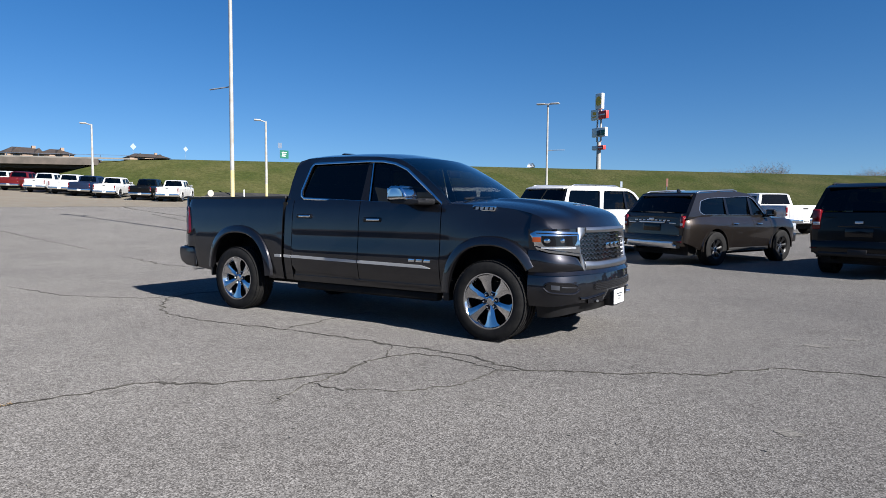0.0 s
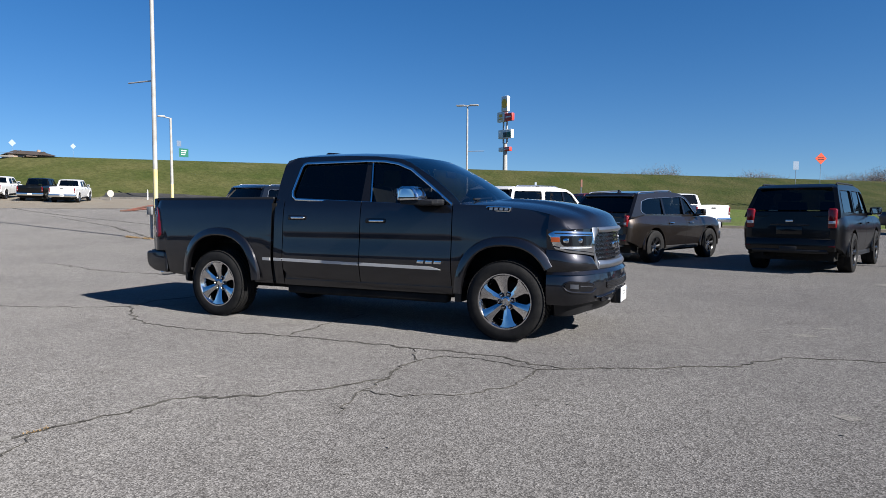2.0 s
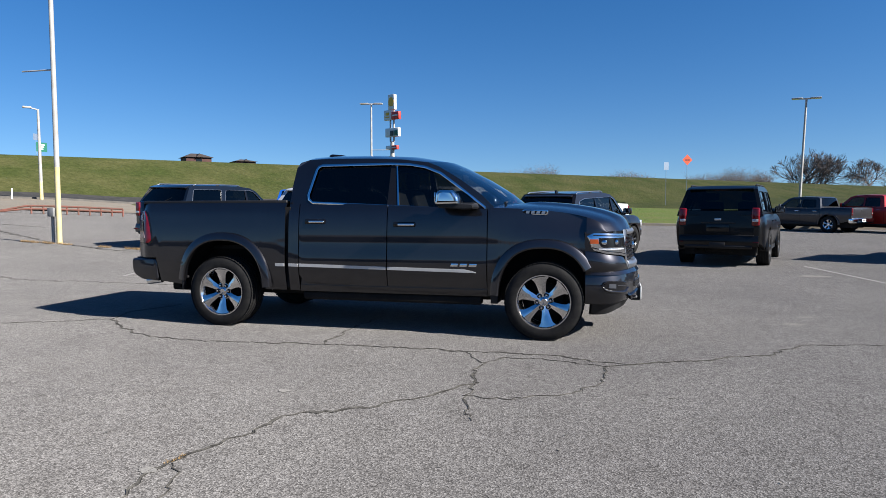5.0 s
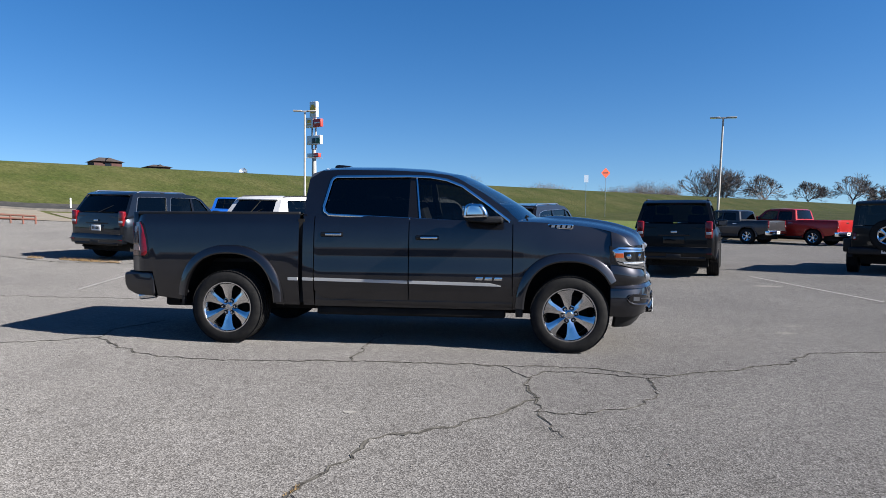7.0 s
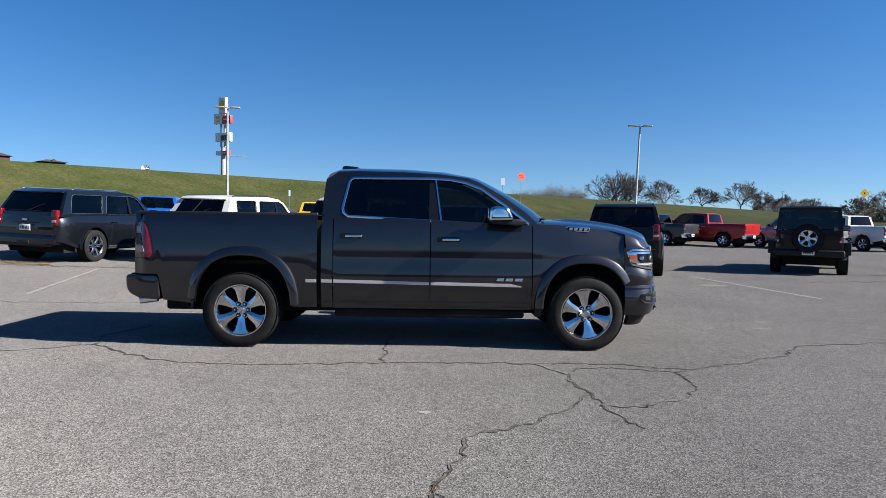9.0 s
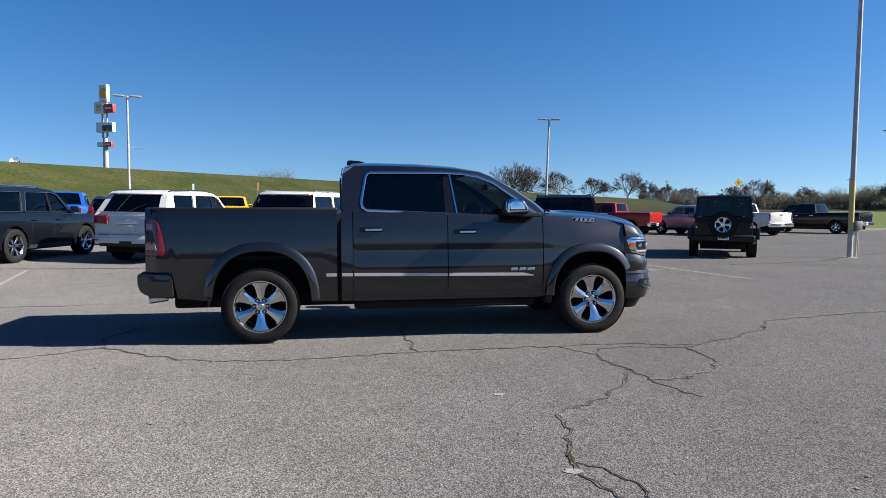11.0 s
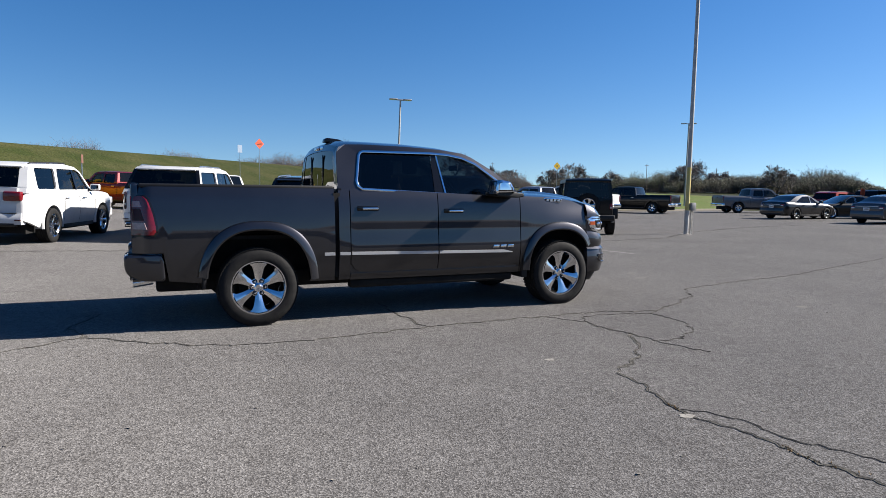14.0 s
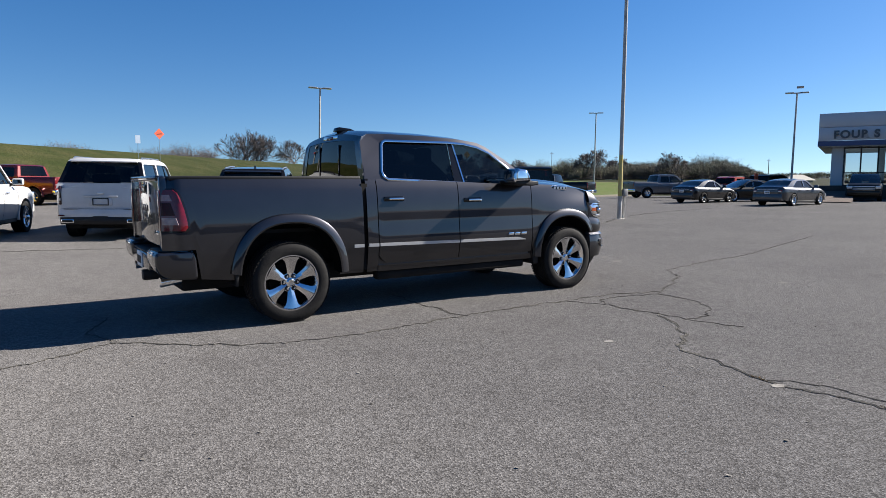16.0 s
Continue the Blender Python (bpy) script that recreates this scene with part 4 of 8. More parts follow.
    part("boot_trim", box(rear - 0.05, rear - 0.03, -W * 0.3, W * 0.3, belt - 0.07, belt - 0.05, 0.006), M_SATIN, bl)
    seats(car, [base - 1.55, 0.55], belt - 0.28, foot)
    plate_bars(car, rear - 0.06, 0.745)
    yw = W / 2 - 0.11
    wheels_for(car, [(x, s * yw, s) for x in (0, base) for s in (-1, 1)], R, 0.22, R * 0.68, spokes, dark=dark, width=0.03)
    return car


def off_roader(m):
    car = thing("off_roader", m, "black boxy off-roader with a spare wheel on its tailgate", "suv", "parked vehicles")
    P = P_BLACK
    L, base, W, H, R = 4.55, 2.95, 1.86, 1.87, 0.405
    rear, front, belt = -0.72, 3.75, 1.17
    v = dict(rear=rear, front=front, base=base, width=W * 0.88, R=R, arch=R + 0.11, rocker=0.45, belt=belt,
             bottom=[(rear, 0.6), (-0.5, 0.5), (base, 0.45), (front, 0.5)], deck=[(rear, belt), (base - 0.6, belt), (front - 0.1, belt - 0.03), (front, belt - 0.08)],
             cabin={}, grille=(0.68, belt - 0.06), tail=(0.86, 1.06, 0.11, 0.07), mirror=(base - 0.75, belt + 0.02), handles=[(0.75, belt - 0.13), (1.7, belt - 0.13)], cuts=[0.6, 1.5, base - 0.72],
             side=[(0, 0.97), (0.5, 1.0), (1.0, 0.985)], corner_r=0.06, tuck_r=0.03, corner_f=0.1, tuck_f=0.12, bumper_mat=M_BLACK, bumper_mat_f=M_BLACK, arch_mat=M_BLACK, flare=0.11, flare_w=0.09, bumper_z=(0.5, 0.68), bar_mat=M_GLOSS, handle_mat=M_BLACK, crown=0.01)
    zt = H - 0.02
    wt, wb_ = zt - 0.13, belt + 0.06
    f = rounded([(base - 0.8, wb_), (base - 1.02, wt), (1.6, wt), (1.58, wb_)], 0.05)
    r = rounded([(1.5, wb_), (1.52, wt), (0.7, wt), (0.68, wb_)], 0.05)
    q = rounded([(0.58, wb_), (0.6, wt), (rear + 0.2, wt), (rear + 0.18, wb_)], 0.05)
    v["cabin"] = dict(outline=[(base - 0.62, belt - 0.03), (base - 0.72, belt + 0.06), (base - 0.98, zt - 0.06), (base - 1.1, zt), (rear + 0.14, zt), (rear + 0.07, zt - 0.04), (rear + 0.06, zt - 0.12), (rear + 0.02, belt + 0.06), (rear + 0.01, belt - 0.03)], foot=W * 0.432, roof=W * 0.395, nose=0.0,
                      windows=[(f, "light"), (r, "dark"), (q, "dark")], front_pane=(1, 2), rear_pane=(6, 7), trim=M_BLACK, trim_w=0.012, rear_inset=0.07)
    bm, half = body_shell(v, [])
    part("body", bm, P, car)
    greenhouse(car, v, half, P, DARKER)
    finish(car, v, half, "suv", P)
    seats(car, [1.5, 0.55], belt, W * 0.42)
    part("hard_top_lip", box(rear + 0.0, rear + 0.1, -W * 0.4, W * 0.4, zt - 0.1, zt - 0.02, 0.02), P, car)
    part("bumper_step", box(rear - 0.22, rear + 0.05, -W * 0.46, W * 0.46, 0.5, 0.68, 0.04, 3), M_BLACK, car)
    spare = new("spare_wheel")
    spare.parent = car
    spare.matrix_basis = pose(rear - 0.16, 0.02, 1.0, 0, 0, -90)
    shared("tyre", tyre_mesh(0.39, 0.25, 0.225), spare)
    tagged(shared("rim", rim_mesh(0.225, 0.25, 5, width=0.05), spare), "silver five-spoke rim")
    shared("hub", hub_mesh(0.07, 0.25, 0.05, 5), spare)
    shared("wheel_carrier", disc_mesh(0.3, 0.2), spare)
    plate_bars(car, rear - 0.23, 0.62)
    for s in (-1, 1):
        part("mud_guard", box(-0.62, -0.5, *sorted((s * W * 0.44, s * W * 0.54)), 0.55, 0.9, 0.03), M_BLACK, car)
    yw = W / 2 - 0.11
    wheels_for(car, [(x, s * yw, s) for x in (0, base) for s in (-1, 1)], R, 0.26, R * 0.58, 5, dark=False)
    return car


P_GREY = paint("granite_paint", (0.0265, 0.0262, 0.0305), 0.95, 0.42, 1.0)
P_GREY.node_tree.nodes["Principled BSDF"].inputs["Coat IOR"].default_value = 1.6
P_BLACK = paint("black_paint", (0.002, 0.002, 0.0024), 0.0, 0.3, 0.3)
P_WHITE = paint("white_paint", (0.5, 0.5, 0.497), 0.0, 0.4)
P_BRONZE = paint("dark_bronze_paint", (0.026, 0.021, 0.018), 0.75, 0.4, 0.9)
P_SLATE = paint("slate_paint", (0.011, 0.014, 0.02), 0.7, 0.35, 1.0)
P_SILVER = paint("silver_paint", (0.3, 0.31, 0.33), 0.6, 0.35)
P_MIDGREY = paint("mid_grey_paint", (0.11, 0.119, 0.135), 0.4, 0.35)
P_DARKGREY = paint("dark_grey_paint", (0.04, 0.04, 0.044), 0.4, 0.35)
P_RED = paint("red_paint", (0.3, 0.012, 0.011), 0.1, 0.35)
P_MAROON = paint("dark_red_paint", (0.12, 0.008, 0.01), 0.2, 0.35)
M_SMOKED = mat("smoked_lamp", (0.02, 0.004, 0.005), 0.12, coat=0.6)
P_ORANGE = paint("copper_paint", (0.13, 0.009, 0.009), 0.3, 0.35)
P_GUN = paint("gunmetal_paint", (0.019, 0.0185, 0.021), 0.6, 0.32, 0.8)
P_PEWTER = paint("pewter_paint", (0.055, 0.055, 0.06), 0.6, 0.32, 0.8)
P_RUBY = paint("ruby_paint", (0.22, 0.012, 0.012), 0.2, 0.35)
P_BLUE = paint("blue_paint", (0.01, 0.1, 0.42), 0.2, 0.35)
P_NAVY = paint("navy_paint", (0.01, 0.02, 0.05), 0.2, 0.35)
P_YELLOW = paint("yellow_car_paint", (0.7, 0.4, 0.02), 0.0, 0.4)


def stand(x, y, az):
    """The pose of a vehicle whose rear axle is over (x, y) and whose nose points az degrees clockwise from +y."""
    e = 1.6
    d = Vector((math.sin(radians(az)), math.cos(radians(az))))
    z0 = land_z(x, y)
    z1 = land_z(x + d.x * 2 * e, y + d.y * 2 * e)
    zl, zr = land_z(x - d.y * 0.8, y + d.x * 0.8), land_z(x + d.y * 0.8, y - d.x * 0.8)
    fwd = Vector((d.x, d.y, (z1 - z0) / (2 * e))).normalized()
    left = Vector((-d.y, d.x, (zl - zr) / 1.6)).normalized()
    upv = fwd.cross(left).normalized()
    left = upv.cross(fwd)
    m = Matrix((fwd, left, upv)).transposed().to_4x4()
    m.translation = (x, y, z0 + 0.005)
    return m

# ---------------------------------------------------------------- the grey crew-cab pickup
def arch_z(x, xw, a, b, zc=0.40, n=2.4):
    d = abs(x - xw) / a
    return zc + b * max(0.0, 1 - d**n) ** (1 / n) if d <= 1 else 0.0


ARCHES = ((0.02, 0.515, 0.585), (3.665, 0.462, 0.54))       # centre, half width, rise of the wheel openings


def side_half(x, z):
    """Half width of the pickup's flanks at (x, z)."""
    door = curve([(0.40, 0.946), (0.50, 0.968), (0.60, 0.989), (0.70, 1.0025), (0.75, 1.0045), (0.80, 1.002), (0.86, 0.9965), (0.92, 0.9905), (0.97, 0.9865), (1.01, 0.985), (1.1, 0.9805), (1.2, 0.972), (1.3, 0.957), (1.38, 0.934), (1.45, 0.907)], z)
    bed = curve([(0.40, 0.946), (0.50, 0.964), (0.62, 0.981), (0.75, 0.992), (0.88, 0.9935), (1.0, 0.9885), (1.1, 0.981), (1.2, 0.970), (1.3, 0.956), (1.38, 0.934), (1.45, 0.907)], z)
    k = smooth(0.55, 1.05, x) * (1 - 0.7 * smooth(3.0, 3.5, x))
    h = bed + (door - bed) * k
    h -= 0.075 * smooth(-1.0, -1.155, x) + 0.024 * smooth(3.45, 4.12, x) + 0.32 * (max(0.0, x - 4.08) / 0.47) ** 3
    h -= 0.05 * smooth(3.0, 4.3, x) * smooth(1.0, 1.3, z)
    return h


def flank(name, car, s, xs, lo, hi, material, nz=14, rim=0.02, half=side_half, lift=0.0, label=""):
    """A body panel over xs between the curves lo(x) and hi(x), its edges turned inwards."""
    bm = bmesh.new()
    grid = []
    for x in xs:
        a, b = lo(x), hi(x)
        grid.append([bm.verts.new((x, s * (half(x, a + (b - a) * k / nz) + lift), a + (b - a) * k / nz)) for k in range(nz + 1)])
    for i in range(len(xs) - 1):
        for k in range(nz):
            bm.faces.new((grid[i][k], grid[i + 1][k], grid[i + 1][k + 1], grid[i][k + 1]))
    if rim:
        edges = [e for e in bm.edges if len(e.link_faces) == 1]
        r = bmesh.ops.extrude_edge_only(bm, edges=edges)
        for g in r["geom"]:
            if isinstance(g, bmesh.types.BMVert):
                g.co.y -= s * rim
    bmesh.ops.recalc_face_normals(bm, faces=bm.faces)
    return part(name, bm, material, car, label)


def steps(x0, x1, d=0.045, extra=()):
    n = max(1, round((x1 - x0) / d))
    return sorted({round(x0 + (x1 - x0) * i / n, 5) for i in range(n + 1)} | {e for e in extra if x0 < e < x1})


def arch_steps(x0, x1, xw, a):
    return steps(x0, x1, 0.045, [xw - a * math.cos(math.pi * k / 22) * 0.9999 for k in range(23)] + [xw - a - 0.004, xw + a + 0.004])


def front_curve(th, off=0.0, z=0.8):
    """Plan of the nose: th from 0 (flank) to pi/2 (middle)."""
    k = 0.66
    lean = 0.10 * max(0.0, z - 0.75)
    y = (0.97 + off) * max(0.0, math.cos(th)) ** k
    x = 4.08 + (0.435 + off) * math.sin(th) ** k - lean * (0.25 + 0.75 * math.sin(th)) + 0.06 * max(0.0, 1 - (y / 0.64) ** 2)
    return x, y


def nose(name, car, s, t0, t1, lo, hi, material, off=0.0, nt=18, nz=6, rim=0.03, label=""):
    bm = bmesh.new()
    grid = []
    for i in range(nt + 1):
        th = t0 + (t1 - t0) * i / nt
        a, b = lo(th), hi(th)
        row = []
        for k in range(nz + 1):
            z = a + (b - a) * k / nz
            o = off(th, k / nz) if callable(off) else off
            x, y = front_curve(th, o, z)
            row.append(bm.verts.new((x, s * y, z)))
        grid.append(row)
    for i in range(nt):
        for k in range(nz):
            bm.faces.new((grid[i][k], grid[i + 1][k], grid[i + 1][k + 1], grid[i][k + 1]))
    if rim:
        edges = [e for e in bm.edges if len(e.link_faces) == 1]
        r = bmesh.ops.extrude_edge_only(bm, edges=edges)
        for g in r["geom"]:
            if isinstance(g, bmesh.types.BMVert):
                d = Vector((g.co.x - 3.6, g.co.y * 0.9, 0)).normalized()
                g.co -= d * rim
    bmesh.ops.recalc_face_normals(bm, faces=bm.faces)
    return part(name, bm, material, car, label)


def ring_on(loop, place, w, out, s):
    """A raised moulding of width w along a closed (x, z) loop laid on a side skin."""
    bm = bmesh.new()
    n = len(loop)
    rings = []
    for i in range(n):
        a, b, c = Vector(loop[i - 1]), Vector(loop[i]), Vector(loop[(i + 1) % n])
        d = (c - a).normalized()
        nrm = Vector((d.y, -d.x))
        row = []
        for u, o in ((-0.5, -0.02), (-0.5, 0.7), (-0.25, 1.0), (0.25, 1.0), (0.5, 0.7), (0.5, -0.02)):
            q = b + nrm * w * u
            p = Vector(place(q.x, q.y))
            row.append(bm.verts.new(p + Vector((0, s * out * o, 0))))
        rings.append(row)
    for i in range(n):
        for j in range(5):
            bm.faces.new((rings[i][j], rings[(i + 1) % n][j], rings[(i + 1) % n][j + 1], rings[i][j + 1]))
    bmesh.ops.recalc_face_normals(bm, faces=bm.faces)
    return bm


M_LAMPBRIGHT = mat("lamp_chrome", (0.78, 0.79, 0.80), 0.14, 1.0, coat=0.6)
M_DARKCHROME = mat("dark_chrome", (0.2, 0.2, 0.215), 0.3, 1.0)
M_PINKLENS = mat("pale_pink_lens", (0.27, 0.17, 0.165), 0.15, coat=0.4, noise_scale=40, color2=(0.2, 0.12, 0.12))
M_TAILRED = mat("tail_red_lens", (0.105, 0.003, 0.007), 0.1, spec=0.3, coat=0.7, noise_scale=30, color2=(0.075, 0.002, 0.005))
M_DEEPRED = mat("deep_red_lens", (0.028, 0.0015, 0.003), 0.2, spec=0.2)
M_MIRROR = mat("mirror_silver", (0.85, 0.86, 0.87), 0.02, 1.0)


M_BACKLIGHT = glass("deep_tint_pane", (0.035, 0.04, 0.042))


def hero_pickup(m):
    car = thing("pickup_truck", m, "dark granite grey crew-cab pickup with chrome trim and alloy wheels", "pickup truck")
    P = P_GREY
    both = (-1, 1)
    rear_lo = lambda x: max(0.77 if x < -0.845 else lerp([(-0.845, 0.495), (-0.5, 0.455), (0.55, 0.43), (0.83, 0.43)], x), arch_z(x, *ARCHES[0]))
    rail = lambda x: lerp([(-1.12, 1.432), (0.82, 1.408)], x)
    fender_lo = lambda x: max(lerp([(3.1, 0.43), (3.2, 0.43), (4.1, 0.70), (4.2, 0.70)], x) if x < 3.66 else 0.70, arch_z(x, *ARCHES[1]))
    fender_hi = lambda x: curve([(3.08, 1.345), (3.5, 1.33), (3.9, 1.285), (4.12, 1.235), (4.25, 1.17)], x)
    belt = lambda x: lerp([(0.8, 1.40), (1.07, 1.385), (3.09, 1.30), (3.2, 1.30)], x)
    for s in both:
        flank("bed_side", car, s, arch_steps(-1.152, 0.80, ARCHES[0][0], ARCHES[0][1]) + [], rear_lo, rail, P, nz=40)
        flank("cab_corner", car, s, steps(0.845, 0.965), lambda x: 0.43, lambda x: belt(x) + 0.03, P)
        flank("rear_door", car, s, steps(0.975, 1.998), lambda x: 0.505 + 0.10 * (1 - min(1, (x - 0.975) / 0.14)) ** 2.2, lambda x: belt(x) + 0.03, P, nz=34)
        flank("front_door", car, s, steps(2.008, 3.085), lambda x: 0.515, lambda x: belt(x) + 0.03, P, nz=34)
        flank("rocker_panel", car, s, steps(0.975, 3.09), lambda x: 0.425, lambda x: 0.495 if x > 1.12 else 0.495, P, nz=4)
        part("sill_panel", box(0.97, 3.09, *sorted((s * 0.90, s * 0.948)), 0.43, 0.66), P, car)
        flank("fender", car, s, arch_steps(3.095, 4.11, ARCHES[1][0], ARCHES[1][1]), fender_lo, fender_hi, P, nz=36)
        # mouldings
        for x0, x1, z0, z1 in ((0.685, 0.795, 0.715, 0.715), (0.85, 0.965, 0.716, 0.714), (0.98, 1.994, 0.716, 0.701), (2.012, 2.975, 0.701, 0.688)):
            zz = lambda x, a=x0, b=x1, u=z0, v=z1: u + (v - u) * (x - a) / (b - a)
            flank("door_moulding", car, s, steps(x0, x1, 0.12, [x1 - 0.1]), lambda x: zz(x) - 0.016, lambda x: zz(x) + 0.016 * (min(1, -0.6 + (x1 - x) * 14) if x1 > 2.5 else 1), M_STRIP, nz=3, rim=0.02, lift=0.012, label="brushed silver strip")
        for hx in (1.045, 2.075):
            z = 1.197 - (hx - 1.045) * 0.027
            y = side_half(hx, z)
            h = part("door_handle", box(hx, hx + 0.245, *sorted((s * (y - 0.004), s * (y + 0.012))), z - 0.026, z + 0.024, 0.011, 3), M_GLOSS, car)
            part("chrome_bar", box(hx + 0.055, hx + 0.235, *sorted((s * (y + 0.012), s * (y + 0.034))), z - 0.014, z + 0.012, 0.009, 3), M_CHROME, h)
        # wheel-arch flares
        for xw, a, b in ARCHES:
            bm = bmesh.new()
            rings = []
            for k in range(37):
                ang = math.pi - 0.134 + (0.06 - math.pi + 0.134) * k / 36 if xw < 1 else math.pi - 0.05 - (math.pi - 0.05) * k / 36
                c, sn = math.cos(ang), math.sin(ang)
                pw = 2 / 2.4
                row = []
                for grow, y in ((-0.012, 0.985), (-0.006, 1.026), (0.008, 1.034), (0.062, 1.026), (0.08, 1.012), (0.09, 0.975)):
                    px = xw - math.copysign(abs(c) ** pw, c) * -(a + grow)
                    pz = 0.40 + (b + grow) * abs(sn) ** pw
                    yy = y - (0.05 * smooth(3.95, 4.3, px) + 0.02 * smooth(-0.4, -0.7, px)) * (1 if y > 0.9 else 0)
                    row.append(Vector((px, s * yy, pz)))
                rings.append(row)
            vv = [[bm.verts.new(p) for p in r] for r in rings]
            for i in range(len(vv) - 1):
                for j in range(5):
                    bm.faces.new((vv[i][j], vv[i + 1][j], vv[i + 1][j + 1], vv[i][j + 1]))
            bmesh.ops.recalc_face_normals(bm, faces=bm.faces)
            # trim the front flare where the bumper starts
            if xw > 1:
                geom = list(bm.verts) + list(bm.edges) + list(bm.faces)
                bmesh.ops.bisect_plane(bm, geom=geom, plane_co=(4.05, 0, 0.70), plane_no=(0.6, 0, -1.0), clear_outer=False, clear_inner=False)
                bmesh.ops.delete(bm, geom=[f for f in bm.faces if f.calc_center_median().x > 3.9 and f.calc_center_median().z < 0.70 + (f.calc_center_median().x - 4.05) * 0.6], context="FACES")
            part("wheel_arch_flare", bm, P, car)
            well = arch_well(0.60, 0.42)
            w = part("wheel_well", well, M_UNDER, car)
            w.matrix_basis = pose(xw, s * 0.955, 0.42, 0, 0, 0 if s < 0 else 180)
        # side step and its hangers
        st = part("side_step", box(0.98, 3.02, *sorted((s * 0.8, s * 0.925)), 0.325, 0.425, 0.03, 3), M_UNDER, car)
        for x in (1.2, 2.0, 2.85):
            part("step_bracket", box(x - 0.04, x + 0.04, *sorted((s * 0.7, s * 0.9)), 0.4, 0.45, 0.01), M_UNDER, st)
        part("mud_flap", box(-0.535, -0.505, *sorted((s * 0.78, s * 0.99)), 0.40, 0.56, 0.006), M_BLACK, car)
        part("mud_flap", box(3.125, 3.2, *sorted((s * 0.72, s * 0.98)), 0.355, 0.5, 0.008), M_BLACK, car)

    # cabin skin: rail, pillars, window opening
    def cab_half(z, x=1.5):
        t = max(0.0, (z - 1.36) / 0.54)
        return 0.935 - 0.20 * t**1.2 - 0.04 * smooth(2.2, 3.2, x) - 0.04 * smooth(1.86, 1.9, z)

    outline = [(3.17, 1.33), (3.02, 1.47), (2.78, 1.64), (2.52, 1.79), (2.40, 1.836), (2.1, 1.874), (1.7, 1.895), (1.2, 1.902), (0.99, 1.895), (0.90, 1.86), (0.865, 1.80), (0.85, 1.6), (0.845, 1.40), (1.07, 1.375), (2.0, 1.335), (3.0, 1.295)]
    hole = [(1.12, 1.405), (1.075, 1.44), (1.06, 1.49), (1.115, 1.775), (1.135, 1.806), (1.17, 1.822), (1.98, 1.826), (2.2, 1.815), (2.38, 1.783), (2.55, 1.717), (2.8, 1.54), (3.055, 1.345), (3.05, 1.322), (3.02, 1.318)]
    for s in both:
        pl = lambda x, z: (x, s * cab_half(z, x), z)
        part("cab_side", filled(outline, [hole], pl, 0.035), P, car)
        inn = lambda x, z: (x, s * (cab_half(z, x) - 0.022), z)
        tr = part("window_trim", ring_on(hole, pl, 0.026, 0.012, s), M_CHROME, car, "chrome window surround")
        for nm, loop, g, dep in (("rear_side_window", [(1.13, 1.40), (1.08, 1.44), (1.06, 1.49), (1.12, 1.79), (1.15, 1.815), (1.985, 1.82), (1.985, 1.362)], M_TINT, 0.022),
                                 ("front_side_window", [(2.125, 1.355), (2.06, 1.82), (2.2, 1.812), (2.38, 1.78), (2.55, 1.714), (2.8, 1.537), (3.05, 1.343), (3.04, 1.32)], M_FRONTGLASS, 0.022)):
            bm = bmesh.new()
            bm.faces.new([bm.verts.new((x, s * (cab_half(z, x) - dep), z)) for x, z in loop])
            bmesh.ops.triangulate(bm, faces=bm.faces)
            part(nm, bm, g, car, smooth=False)
        bm = bmesh.new()
        a = [bm.verts.new((x, s * (cab_half(z, x) - o), z)) for x, z, o in ((1.985, 1.36, 0.012), (1.985, 1.822, 0.012), (2.045, 1.822, 0.012), (2.108, 1.356, 0.012))]
        bm.faces.new(a)
        bp = part("door_pillar_cover", bm, M_GLOSS, car, smooth=False)
        bm = bmesh.new()
        bm.faces.new([bm.verts.new((x, s * (cab_half(z, x) - o), z)) for x, z, o in ((2.108, 1.356, 0.006), (2.045, 1.822, 0.006), (2.06, 1.822, 0.006), (2.126, 1.356, 0.006))])
        part("pillar_strip", bm, M_CHROME, bp, smooth=False)

    # roof, windscreen, rear window: strips from side to side
    def across(x, z, f, crown, fwd):
        return Vector((x + fwd * (1 - f * f), f * cab_half(z, x), z + crown * (1 - abs(f) ** 2.6)))

    def strip(name, pts, material, fs, crown, fwd, inset=0.0):
        bm = bmesh.new()
        grid = [[bm.verts.new(across(x, z, f * (1 - inset), c, w)) for f in fs] for (x, z), c, w in zip(pts, crown, fwd)]
        for i in range(len(pts) - 1):
            for j in range(len(fs) - 1):
                bm.faces.new((grid[i][j], grid[i + 1][j], grid[i + 1][j + 1], grid[i][j + 1]))
        bmesh.ops.recalc_face_normals(bm, faces=bm.faces)
        return part(name, bm, material, car)

    F = [-1, -0.97, -0.9, -0.75, -0.5, -0.25, 0, 0.25, 0.5, 0.75, 0.9, 0.97, 1]
    top = outline[4:10]
    roof = strip("roof", top, P, F, [0.03, 0.06, 0.068, 0.068, 0.066, 0.055], [0.13, 0.06, 0.02, 0, -0.01, -0.02])
    strip("windscreen", outline[0:5], M_CLEARGLASS, F, [0.045, 0.03, 0.02, 0.02, 0.03], [0.2, 0.19, 0.17, 0.14, 0.13])
    back = [(0.90, 1.86), (0.872, 1.80), (0.86, 1.70), (0.855, 1.5), (0.85, 1.40)]
    for f0, f1 in ((-1.0, -0.84), (0.84, 1.0)):
        strip("rear_pillar", back, P, [f0 + (f1 - f0) * k / 4 for k in range(5)], [0.045, 0.03, 0.02, 0.01, 0], [-0.02] * 5)
    strip("rear_header", back[:2], P, F[2:-2], [0.055, 0.04], [-0.02, -0.02], 0.0)
